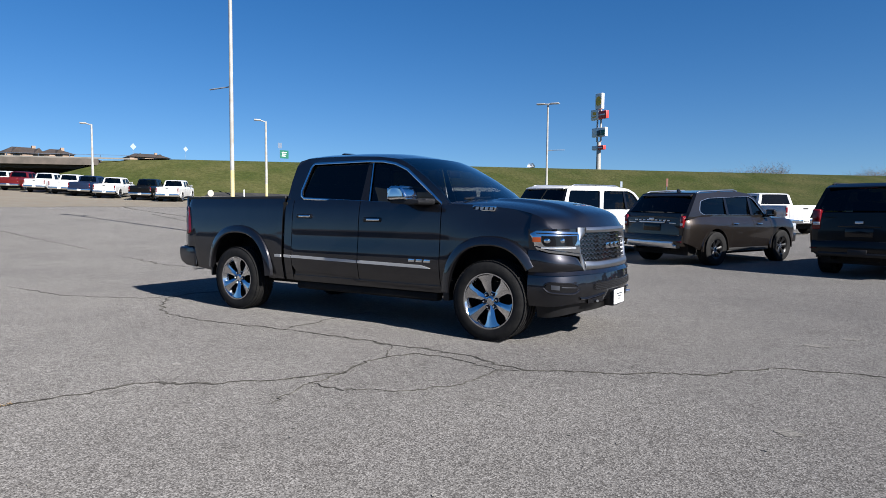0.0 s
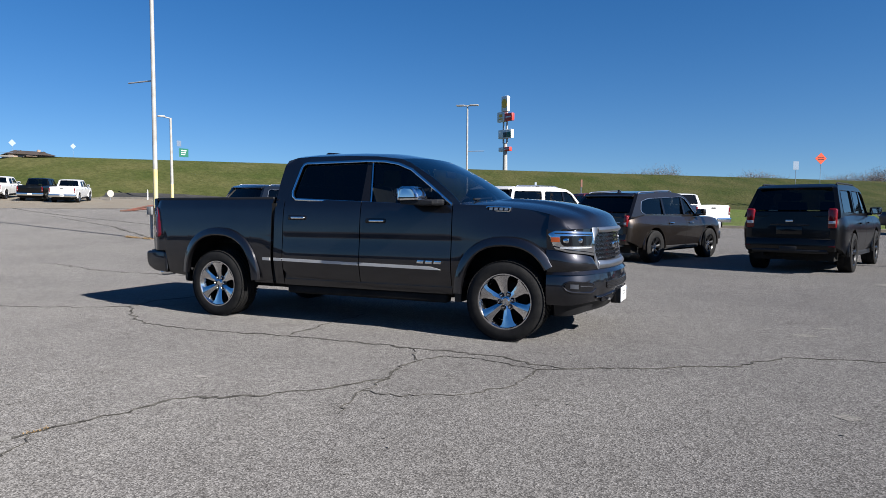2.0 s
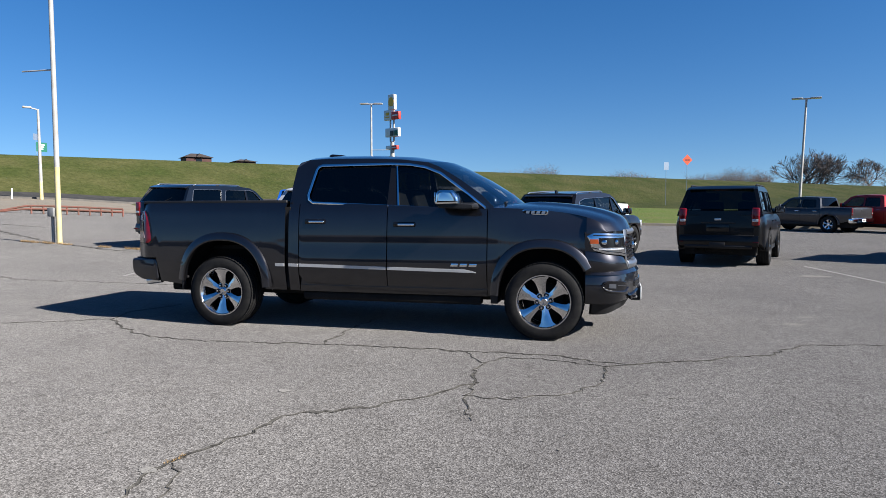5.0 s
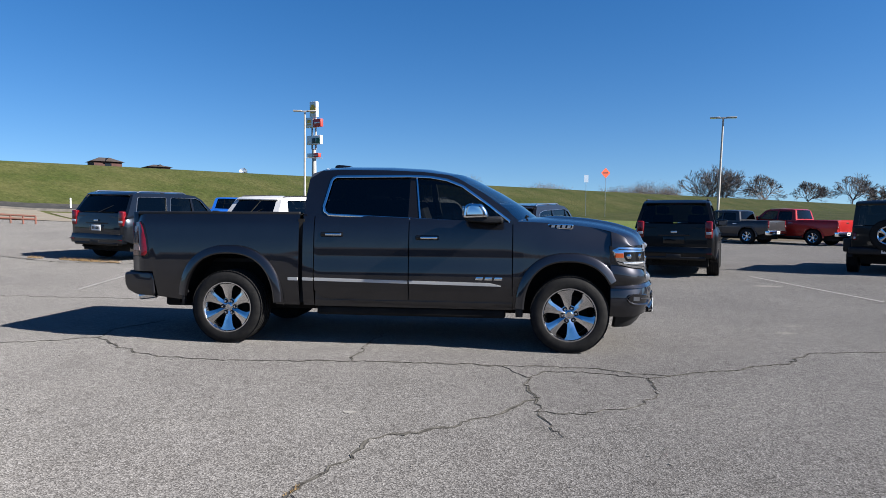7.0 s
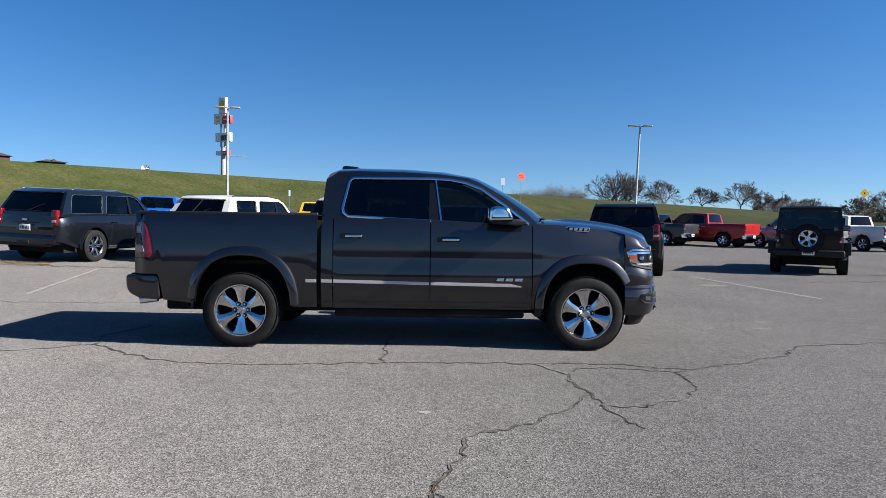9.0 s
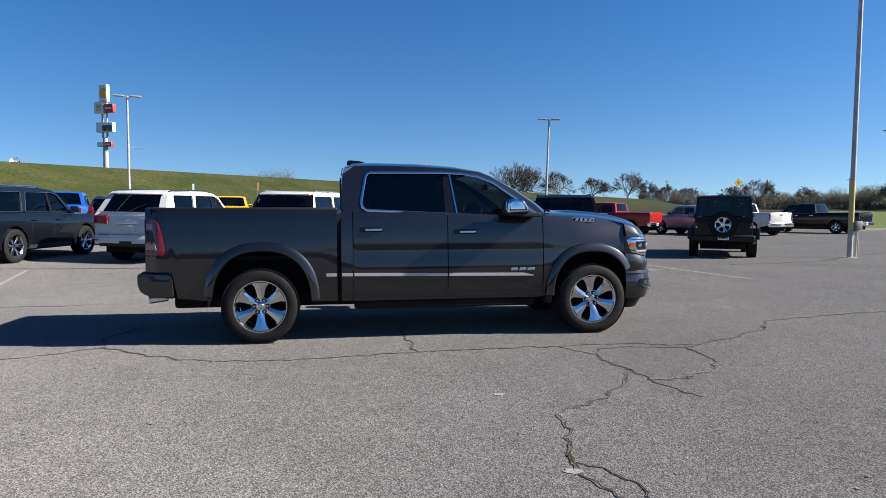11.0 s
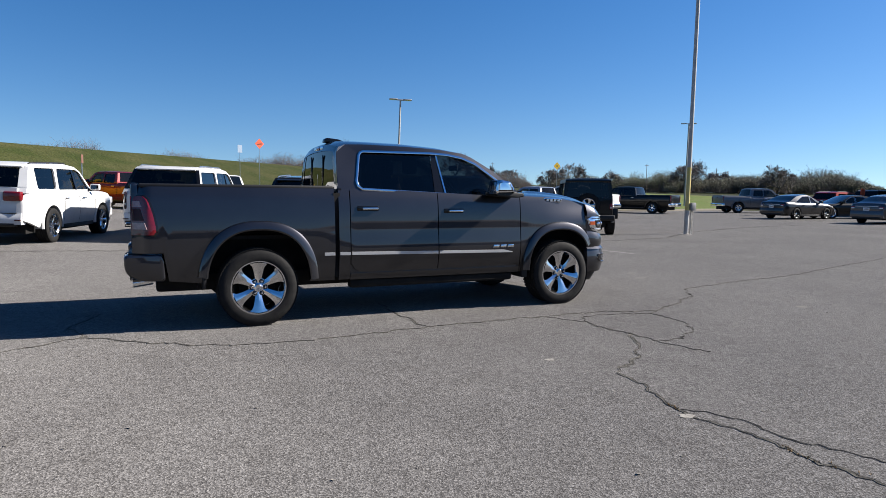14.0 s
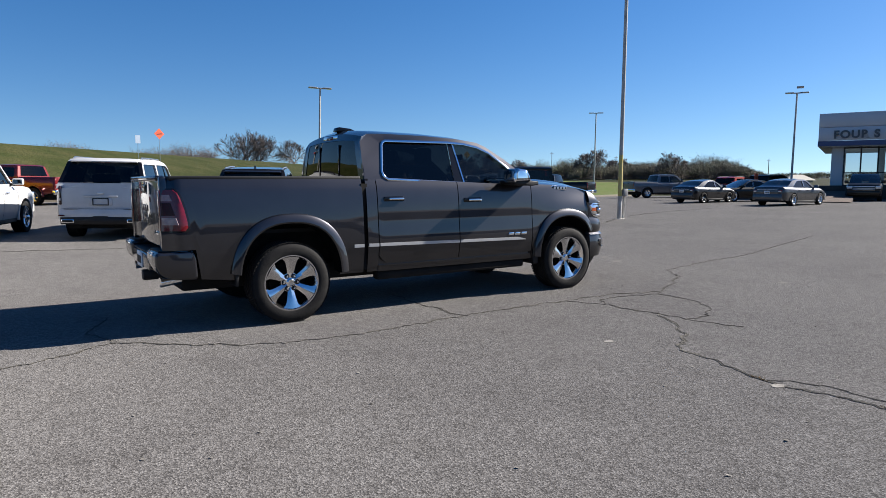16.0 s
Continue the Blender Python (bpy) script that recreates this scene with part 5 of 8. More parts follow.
    rw = strip("rear_window", [(x + 0.004, z) for x, z in back[1:]], M_BACKLIGHT, [-0.84 + 1.68 * k / 8 for k in range(9)], [0.04, 0.02, 0.01, 0], [-0.015] * 4)
    for y in (-0.28, 0.28):
        part("window_divider", box(0.838, 0.853, y - 0.014, y + 0.014, 1.41, 1.79, 0.003), M_GLOSS, rw)
    part("cab_back", box(0.85, 0.88, -0.93, 0.93, 0.5, 1.41), P, car)
    br = part("high_brake_light", box(0.862, 0.885, -0.2, 0.2, 1.845, 1.905, 0.01), M_CHROME, car)
    part("red_lens", box(0.855, 0.87, -0.09, 0.09, 1.855, 1.895, 0.008), M_REDLENS, br)
    part("roof_antenna", prism([(0.92, 1.955), (0.93, 2.0), (0.96, 2.012), (1.1, 2.0), (1.19, 1.965), (1.19, 1.95)], -0.055, 0.055, 0.012), M_GLOSS, car)

    # bonnet with a raised middle, rolling down to the top of the grille
    def nose_angle(x, z):
        a, b = 0.0, 1.2
        for _ in range(30):
            c = (a + b) / 2
            a, b = (c, b) if front_curve(c, 0.004, z)[0] < x else (a, c)
        return (a + b) / 2

    def bonnet_point(a, v):
        th = math.acos(min(1.0, max(0.0, (a * 0.925 / 0.97))) ** (1 / 0.66))
        xn, yn = front_curve(th, 0.004, 1.11)
        xs0 = 3.13 + 0.17 * (1 - a * a)
        x = xs0 + (xn - xs0) * v
        edge = curve([(0, 1.349), (0.3, 1.335), (0.62, 1.302), (0.82, 1.255), (0.93, 1.205), (1.0, 1.115)], v)
        mid = curve([(0, 1.40), (0.2, 1.393), (0.45, 1.372), (0.68, 1.33), (0.85, 1.272), (0.94, 1.215), (1.0, 1.118)], v)
        he = (side_half(min(x, 4.1), 1.3) - 0.012)
        y = a * (he + (0.925 - he) * v**3)
        y = y + (yn - y) * v**4
        dome = 0.026 * (1 - smooth(0.5, 0.6, a)) * smooth(0.05, 0.25, v) * (1 - smooth(0.93, 1.0, v))
        return x, y, edge + (mid - edge) * (1 - a**4) + dome - 0.008

    def bonnet_edge(x):
        a, b = 0.0, 1.0
        for _ in range(30):
            c = (a + b) / 2
            a, b = (c, b) if bonnet_point(1.0, c)[0] < x else (a, c)
        return bonnet_point(1.0, (a + b) / 2)

    bm = bmesh.new()
    grid = []
    NV = 34
    fs = [-1 + k / 16 for k in range(33)]
    for i in range(NV + 1):
        row = []
        for f in fs:
            x, y, z = bonnet_point(abs(f), (i / NV) ** 0.85)
            row.append(bm.verts.new((x, math.copysign(y, f), z)))
        grid.append(row)
    for i in range(NV):
        for j in range(32):
            bm.faces.new((grid[i][j], grid[i + 1][j], grid[i + 1][j + 1], grid[i][j + 1]))
    bmesh.ops.recalc_face_normals(bm, faces=bm.faces)
    part("bonnet", bm, P, car)
    part("cowl", box(3.05, 3.3, -0.86, 0.86, 1.25, 1.35), M_BLACK, car)
    for s in both:
        bz = lambda x: 1.297 - 0.02 * (x - 3.45)
        y = side_half(3.55, 1.3)
        bd = part("bonnet_badge", prism(rounded([(3.42, bz(3.42) - 0.022), (3.45, bz(3.45) + 0.03), (3.71, bz(3.71) + 0.026), (3.70, bz(3.7) - 0.026)], 0.02), *sorted((s * (y - 0.02), s * (y + 0.005))), 0.004), M_CHROME, car)
        part("badge_panel", prism(rounded([(3.445, bz(3.42) - 0.013), (3.462, bz(3.45) + 0.02), (3.695, bz(3.71) + 0.017), (3.688, bz(3.7) - 0.017)], 0.015), *sorted((s * y, s * (y + 0.008)))), M_GLOSS, bd)
        for k in range(4):
            x = 3.48 + k * 0.053
            part("badge_bar", prism([(x, bz(x) - 0.012), (x + 0.006, bz(x) + 0.014), (x + 0.042, bz(x) + 0.014), (x + 0.034, bz(x) - 0.012)], *sorted((s * y, s * (y + 0.011)))), M_SATIN, bd)
        # maker's lettering on the front door becomes plain bars
        for k, w in enumerate((0.085, 0.085, 0.09)):
            x = 2.705 + k * 0.097
            yy = side_half(x, 0.755)
            part("door_badge_bar", prism([(x, 0.735), (x + 0.012, 0.768), (x + w, 0.766), (x + w - 0.006, 0.733)], *sorted((s * (yy - 0.004), s * (yy + 0.009))), 0.003), M_CHROME, car)
        wb_ = part("wiper", tube((3.24, s * 0.45 - 0.3, 1.395), (3.2, s * 0.45 + 0.32, 1.42), 0.011), M_BLACK, car)

    # nose
    H = math.pi / 2
    head_lo = lambda t: lerp([(0.011, 1.045), (0.06, 0.92), (0.3, 0.888), (0.72, 0.868), (0.95, 0.848), (1.0, 0.85)], t)
    head_hi = lambda t: lerp([(0.011, 1.062), (0.07, 1.090), (0.3, 1.088), (0.95, 1.076), (1.0, 1.07)], t)
    for s in both:
        nose("front_bumper", car, s, 0.0, H, lambda t: 0.385 + 0.02 * smooth(0.3, 0.9, t), lambda t: 0.672, P, lambda t, k: 0.008 + 0.022 * math.sin(k * math.pi) + 0.012 * math.sin(t) + 0.012 * k, 30, 12, 0.05)
        nose("bumper_ledge", car, s, 0.0, H, lambda t: 0.676, lambda t: 0.70 + 0.012 * math.sin(t), P, lambda t, k: 0.034 - 0.026 * k + 0.014 * math.sin(t), 26, 3, 0.06)
        nose("air_dam", car, s, 0.06, H, lambda t: 0.265 + 0.03 * smooth(0.2, 1.2, t), lambda t: 0.41, M_BLACK, lambda t, k: -0.09 + 0.07 * k, 20, 4, 0.04)
        nose("front_fascia", car, s, 0.0, 1.035, lambda t: 0.70, lambda t: lerp([(0, 0.91), (0.063, 0.905), (0.306, 0.876), (0.724, 0.856), (0.9, 0.836), (0.97, 0.80), (1.035, 0.725)], t), P, lambda t, k: 0.006 + 0.02 * math.sin(k * math.pi), 26, 8, 0.04)
        # the corner between fender, bonnet edge and lamp
        bm = bmesh.new()
        cols = []
        for k in range(13):
            x = 4.085 + (4.34 - 4.085) * k / 12
            xe, ye, ze = bonnet_edge(x)
            lo_z = 1.086
            th = nose_angle(x, lo_z)
            _, yb = front_curve(th, 0.004, lo_z)
            col = []
            for j in range(6):
                u = j / 5
                col.append(bm.verts.new((x, s * (yb + (ye - yb) * u + 0.012 * math.sin(u * math.pi)), lo_z + (ze - lo_z) * u)))
            cols.append(col)
        for i in range(12):
            for j in range(5):
                bm.faces.new((cols[i][j], cols[i + 1][j], cols[i + 1][j + 1], cols[i][j + 1]))
        bmesh.ops.recalc_face_normals(bm, faces=bm.faces)
        part("fender_tip", bm, P, car)
        nose("fender_corner", car, s, 0.0, 0.12, lambda t: 0.88, lambda t: 1.10, P, 0.0, 5, 5, 0.02)
        nose("lamp_brow", car, s, 0.07, 0.985, lambda t: head_hi(t) - 0.002, lambda t: 1.112, P, -0.004, 20, 3, 0.03)
        # headlight: bright housing, dark bay with two lenses, amber corner
        hl = nose("headlight", car, s, 0.011, 0.985, head_lo, head_hi, M_LAMPBRIGHT, lambda t, k: 0.008 + 0.012 * math.sin(k * math.pi), 26, 8, 0.05, "slim headlight in bright chrome")
        bay = nose("lamp_bay", hl, s, 0.165, 0.925, lambda t: lerp([(0.165, 0.985), (0.22, 0.945), (0.86, 0.95), (0.925, 1.0)], t), lambda t: 1.042, M_GLOSS, 0.024, 20, 4, 0.02)
        nose("indicator", hl, s, 0.035, 0.155, lambda t: 0.985, lambda t: 1.03, M_AMBER, 0.022, 6, 3, 0.02, "amber indicator")
        nose("light_guide", hl, s, 0.16, 0.88, lambda t: 0.924, lambda t: 0.936, M_CLEARLENS, 0.024, 14, 2, 0.02, "white light guide")
        nose("lamp_seam", hl, s, 0.06, 0.96, lambda t: head_lo(t) + 0.020, lambda t: head_lo(t) + 0.027, M_GLOSS, 0.022, 20, 1, 0.02)
        nose("lamp_seam", hl, s, 0.08, 0.95, lambda t: head_hi(t) - 0.024, lambda t: head_hi(t) - 0.018, M_GLOSS, 0.022, 20, 1, 0.02)
        for th in (0.29, 0.60):
            x, y = front_curve(th, 0.02, 0.998)
            b = lathe([(0.001, -0.02), (0.016, -0.018), (0.025, -0.01), (0.028, 0.0), (0.030, 0.02)], 20)
            lens = part("projector_lens", b, M_CHROME, bay)
            lens.matrix_basis = pose(x - 0.004, s * y, 0.998, 0, 0, 62 if s < 0 else 118)
        # six-sided grille frame, dark mesh behind it
        bm = bmesh.new()
        rows = []
        for i in range(25):
            z = 0.712 + (1.118 - 0.712) * i / 24
            t0 = lerp([(0.712, 1.01), (0.8, 0.985), (0.86, 0.965), (0.96, 0.955), (1.05, 0.965), (1.118, 0.975)], z)
            t1 = lerp([(0.712, 1.11), (0.79, 1.09), (0.81, 1.07), (0.88, 1.022), (0.96, 1.012), (1.0, 1.03), (1.063, 1.15), (1.118, 1.16)], z)
            row = []
            for j in range(7):
                th = t0 + (t1 - t0) * j / 6
                o = 0.006 + 0.014 * math.sin(math.pi * min(1, j / 5)) - (0.03 if j == 6 else 0)
                x, y = front_curve(th, o, z)
                row.append(bm.verts.new((x, s * y, z)))
            rows.append(row)
        for i in range(24):
            for j in range(6):
                bm.faces.new((rows[i][j], rows[i][j + 1], rows[i + 1][j + 1], rows[i + 1][j]))
        bmesh.ops.recalc_face_normals(bm, faces=bm.faces)
        part("grille_frame", bm, M_FRAME, car, "satin silver grille frame")
        nose("grille_top", car, s, 1.13, H, lambda t: 1.068, lambda t: 1.120, M_FRAME, lambda t, k: 0.008 + 0.016 * math.sin(k * math.pi), 12, 5, 0.05)
        nose("grille_bottom", car, s, 1.07, H, lambda t: 0.714, lambda t: 0.795 - 0.01 * smooth(1.1, 1.3, t), M_FRAME, lambda t, k: 0.014 + 0.016 * math.sin(k * math.pi), 12, 5, 0.05)
        back_p = nose("grille_back", car, s, 0.99, H, lambda t: 0.78, lambda t: 1.08, M_GLOSS, -0.022, 8, 2, 0.0)
        for k in range(6):
            z = 0.822 + k * 0.044
            t0 = lerp([(0.81, 1.08), (0.88, 1.032), (0.96, 1.022), (1.0, 1.04), (1.063, 1.16)], z)
            wav = lambda t, zz=z: zz + 0.006 * (1 if math.sin(t * 95) > 0 else -1)
            nose("grille_wave", back_p, s, t0, H, lambda t: wav(t) - 0.005, lambda t: wav(t) + 0.005, M_DARKCHROME, -0.002, 60, 1, 0.016)
        # fog lamp pocket, tow hook, lower intake
        mid = lambda t: 0.572 - 0.022 * (t - 0.25) / 0.6
        bulge = lambda t: math.sqrt(max(0.0, 1 - abs((t - 0.555) / 0.325) ** 5))
        fog = nose("fog_lamp_pocket", car, s, 0.232, 0.878, lambda t: mid(t) - 0.043 * bulge(t), lambda t: mid(t) + 0.04 * bulge(t), M_GLOSS, 0.045, 26, 3, 0.02)
        rim_o = lambda t: math.sqrt(max(0.0, 1 - abs((t - 0.555) / 0.365) ** 5))
        nose("pocket_rim", fog, s, 0.192, 0.918, lambda t: mid(t) - 0.066 * rim_o(t), lambda t: mid(t) - 0.04 * bulge(min(0.878, max(0.232, t))), P, lambda t, k: 0.042 + 0.016 * math.sin(k * math.pi), 26, 4, 0.03)
        nose("pocket_rim", fog, s, 0.192, 0.918, lambda t: mid(t) + 0.038 * bulge(min(0.878, max(0.232, t))), lambda t: mid(t) + 0.052 * rim_o(t), P, lambda t, k: 0.042 + 0.008 * math.sin(k * math.pi), 26, 3, 0.03)
        nose("fog_lamp", fog, s, 0.33, 0.5, lambda t: mid(t) - 0.02, lambda t: mid(t) + 0.022, M_DARKCHROME, 0.048, 6, 2, 0.01, "small dark fog lamp")
        nose("lamp_bar", fog, s, 0.54, 0.84, lambda t: mid(t) + 0.004, lambda t: mid(t) + 0.014, M_DARKCHROME, 0.048, 8, 2, 0.01)
        hook = nose("tow_hook_pocket", car, s, 1.1, 1.36, lambda t: 0.395 + 0.02 * (t - 1.1), lambda t: 0.435 + 0.06 * (t - 1.1), M_GLOSS, 0.04, 8, 2, 0.02)
        nose("hook_rim", hook, s, 0.95, 1.38, lambda t: 0.432 + 0.1 * (t - 1.1) + 0.02 * smooth(1.08, 0.95, t), lambda t: 0.458 + 0.11 * (t - 1.1) + 0.02 * smooth(1.08, 0.95, t), P, lambda t, k: 0.034 + 0.02 * math.sin(k * math.pi), 12, 4, 0.03)
        x, y = front_curve(1.25, 0.03, 0.42)
        part("tow_hook", tube((x - 0.05, s * (y - 0.05), 0.41), (x + 0.03, s * (y + 0.04), 0.414), 0.013), M_CHROME, car)
        intake = nose("lower_intake", car, s, 1.19, H, lambda t: 0.515 + 0.012 * smooth(1.24, 1.19, t), lambda t: 0.592 - 0.012 * smooth(1.24, 1.19, t), M_GLOSS, 0.053, 10, 3, 0.02)
        for k in range(4):
            nose("intake_bar", intake, s, 1.21, H, lambda t: 0.527 + 0.016 * k, lambda t: 0.532 + 0.016 * k, M_BLACK, 0.058, 10, 1, 0.01)
    # maker's name on the grille as plain blocks
    for k in range(3):
        y = -0.19 + k * 0.13
        x, _ = front_curve(H - 0.1, 0.006, 0.94)
        part("grille_badge_bar", box(x - 0.02, x + 0.012, y, y + 0.11, 0.905, 0.965, 0.008), M_CHROME, car)
    fp = part("front_plate", box(4.638, 4.65, -0.19, 0.115, 0.345, 0.492, 0.006), M_WHITE, car, "white paper dealer plate")
    part("plate_mount", box(4.54, 4.638, -0.18, 0.06, 0.33, 0.49, 0.006), M_BLACK, fp)
    for k in range(3):
        part("plate_bar", box(4.649, 4.6515, -0.13 + 0.03 * k, 0.05 - 0.04 * k, 0.44 - k * 0.026, 0.454 - k * 0.026), P_MIDGREY, fp)

    # bed, tailgate, bumper
    part("bed_floor", box(-1.06, 0.80, -0.60, 0.60, 0.86, 0.90), M_BLACK, car)
    for s in both:
        part("bed_wall", box(-1.06, 0.80, *sorted((s * 0.84, s * 0.87)), 1.03, 1.40), M_BLACK, car)
        part("bed_rail_cap", box(-1.08, 0.80, *sorted((s * 0.83, s * 0.925)), 1.398, 1.436, 0.012, 3), M_BLACK, car)
    part("bed_gap", box(0.79, 0.86, -0.95, 0.95, 0.46, 1.36), M_UNDER, car)
    for s in both:
        part("wheel_box", box(-1.06, 0.80, *sorted((s * 0.60, s * 0.87)), 1.0, 1.04), M_BLACK, car)
    part("bed_front", box(0.77, 0.80, -0.9, 0.9, 0.88, 1.41), P, car)
    tg = part("tailgate", box(-1.145, -1.085, -0.80, 0.80, 0.79, 1.435, 0.022, 3), P, car)
    part("tailgate_lip", box(-1.165, -1.085, -0.80, 0.80, 1.39, 1.44, 0.018, 3), M_GLOSS, tg)
    part("tailgate_handle", box(-1.155, -1.14, -0.13, 0.13, 1.28, 1.36, 0.012), M_GLOSS, tg)
    for k in range(3):
        part("tailgate_badge_bar", box(-1.15, -1.143, -0.2 + k * 0.14, -0.08 + k * 0.14, 1.1, 1.16, 0.002), M_GLOSS, tg)
    part("corner_badge", box(-1.152, -1.14, -0.74, -0.56, 0.9, 0.935, 0.004), M_CHROME, tg)
    for s in both:
        edge = lambda z: lerp([(0.945, -0.932), (1.02, -0.937), (1.13, -0.957), (1.25, -0.99), (1.31, -1.02)], z)

        def lens(name, parent, z0, z1, x0, x1, material, lift, label="", corner=0.0):
            """A strip of the lamp between two heights; x1(z) is its forward edge."""
            bm = bmesh.new()
            rows = []
            for k in range(15):
                z = z0 + (z1 - z0) * k / 14
                cut = corner * (1 - math.sqrt(max(0.0, 1 - max(0.0, (abs(2 * k / 14 - 1) - 0.8) / 0.2) ** 2)))
                b = x1(z) - cut
                rows.append([bm.verts.new((x0 + (b - x0) * j / 8, s * (side_half(x0 + (b - x0) * j / 8, z) + lift * min(1, 0.25 + 1.5 * min(j / 8, 1 - j / 8) * 4)), z)) for j in range(9)])
            for a, b in zip(rows, rows[1:]):
                for j in range(8):
                    bm.faces.new((a[j], a[j + 1], b[j + 1], b[j]))
            bmesh.ops.recalc_face_normals(bm, faces=bm.faces)
            return part(name, bm, material, parent, label)

        tl = lens("tail_light", car, 0.945, 1.312, -1.15, edge, M_TAILRED, 0.014, "red tail light with clear bands", 0.02)
        lens("lamp_rim", tl, 0.932, 1.325, -1.152, lambda z: edge(z) + 0.014, M_GLOSS, 0.007, "", 0.025)
        lens("reverse_light", tl, 1.0, 1.064, -1.146, lambda z: -1.004 - 0.02 * (z - 1.0) / 0.064, M_PINKLENS, 0.019)
        lens("upper_band", tl, 1.212, 1.268, -1.146, lambda z: -1.05 - 0.02 * (z - 1.21) / 0.06, M_PINKLENS, 0.019)
        lens("lamp_block", tl, 1.082, 1.197, -1.147, lambda z: -1.03 - 0.035 * (z - 1.08) / 0.117, M_DEEPRED, 0.019)
        part("tail_light_back", box(-1.158, -1.145, *sorted((s * 0.80, s * 0.905)), 0.945, 1.31, 0.01), M_TAILRED, tl)
        part("bed_corner", box(-1.15, -1.09, *sorted((s * 0.805, s * 0.903)), 0.77, 1.43, 0.012), P, car)
        # bumper ends in paint, middle step
        part("rear_bumper_end", prism(rounded([(-1.225, 0.755), (-0.90, 0.762), (-0.872, 0.70), (-0.862, 0.492), (-1.08, 0.505), (-1.19, 0.56), (-1.222, 0.63)], 0.04), *sorted((s * 0.52, s * 0.985)), 0.022, 3), P, car)
        ex = part("exhaust_tip", tube((-0.98, s * 0.76, 0.485), (-1.16, s * 0.78, 0.468), 0.04, 0.046, 18), M_CHROME, car)
        part("rear_side_pad", box(-1.19, -0.92, *sorted((s * 0.54, s * 0.93)), 0.754, 0.772, 0.006), M_BLACK, car)
    part("bumper_step", box(-1.21, -0.95, -0.54, 0.54, 0.54, 0.70, 0.03, 3), P, car)
    part("step_pad", box(-1.2, -0.96, -0.5, 0.5, 0.70, 0.716, 0.005), M_BLACK, car)
    plate_bars(car, -1.215, 0.62)
    part("hitch", box(-1.2, -0.9, -0.06, 0.06, 0.4, 0.5, 0.01), M_BLACK, car)
    # underside
    part("chassis", box(-0.95, 4.3, -0.62, 0.62, 0.34, 0.52, 0.03), M_UNDER, car)
    part("cab_floor", box(0.88, 3.2, -0.92, 0.92, 0.46, 0.56), M_UNDER, car)
    part("engine_bay", box(3.15, 4.4, -0.6, 0.6, 0.5, 1.06), M_UNDER, car)
    part("bed_under", box(-1.0, 0.8, -0.42, 0.42, 0.5, 0.86), M_UNDER, car)
    part("rear_axle", tube((0, -0.8, 0.40), (0, 0.8, 0.40), 0.06), M_UNDER, car)
    part("front_axle", tube((3.672, -0.8, 0.40), (3.672, 0.8, 0.40), 0.06), M_UNDER, car)
    # cabin
    seats(car, [2.05, 1.2], 1.2, 0.85)
    part("dashboard", prism(rounded([(2.75, 1.0), (2.68, 1.25), (2.8, 1.36), (3.15, 1.34), (3.15, 1.0)], 0.06), -0.82, 0.82), M_BLACK, car)
    sw = bmesh.new()
    for k in range(20):
        a0, a1 = k * math.tau / 20, (k + 1) * math.tau / 20
        add_tube(sw, (0, 0.19 * math.cos(a0), 0.19 * math.sin(a0)), (0, 0.19 * math.cos(a1), 0.19 * math.sin(a1)), 0.014, n=6, caps=False)
    add_tube(sw, (0, -0.18, 0), (0, 0.18, 0), 0.02)
    ws = part("steering_wheel", sw, M_BLACK, car)
    ws.matrix_basis = pose(2.6, 0.4, 1.27, 0, 25, 0)
    part("interior_mirror", box(2.63, 2.66, -0.12, 0.12, 1.66, 1.73, 0.015), M_BLACK, car)
    for s in both:
        part("door_card", box(1.0, 3.05, *sorted((s * 0.86, s * 0.89)), 0.6, 1.31), M_SEAT, car)
        # mirror: chrome cap, dark arm
        cap = part("mirror", prism(rounded([(2.60, 1.375), (2.615, 1.50), (2.66, 1.525), (2.79, 1.515), (2.84, 1.44), (2.85, 1.385)], 0.03), *sorted((s * 1.03, s * 1.25)), 0.028, 3), M_CHROME, car, "chrome door mirror")
        part("mirror_base", prism(rounded([(2.63, 1.345), (2.62, 1.38), (2.85, 1.39), (2.99, 1.375), (2.99, 1.335), (2.9, 1.325)], 0.015), *sorted((s * 0.93, s * 1.22)), 0.012), M_BLACK, cap)
        part("mirror_arm", box(2.84, 2.98, *sorted((s * 0.9, s * 1.08)), 1.335, 1.395, 0.018), M_BLACK, cap)
        part("mirror_glass", box(2.594, 2.602, *sorted((s * 1.06, s * 1.22)), 1.4, 1.5, 0.003), M_MIRROR, cap)
        part("mirror_line", box(2.63, 2.835, *sorted((s * 1.245, s * 1.256)), 1.405, 1.412), M_GLOSS, cap)
    big_wheels(car)
    return car


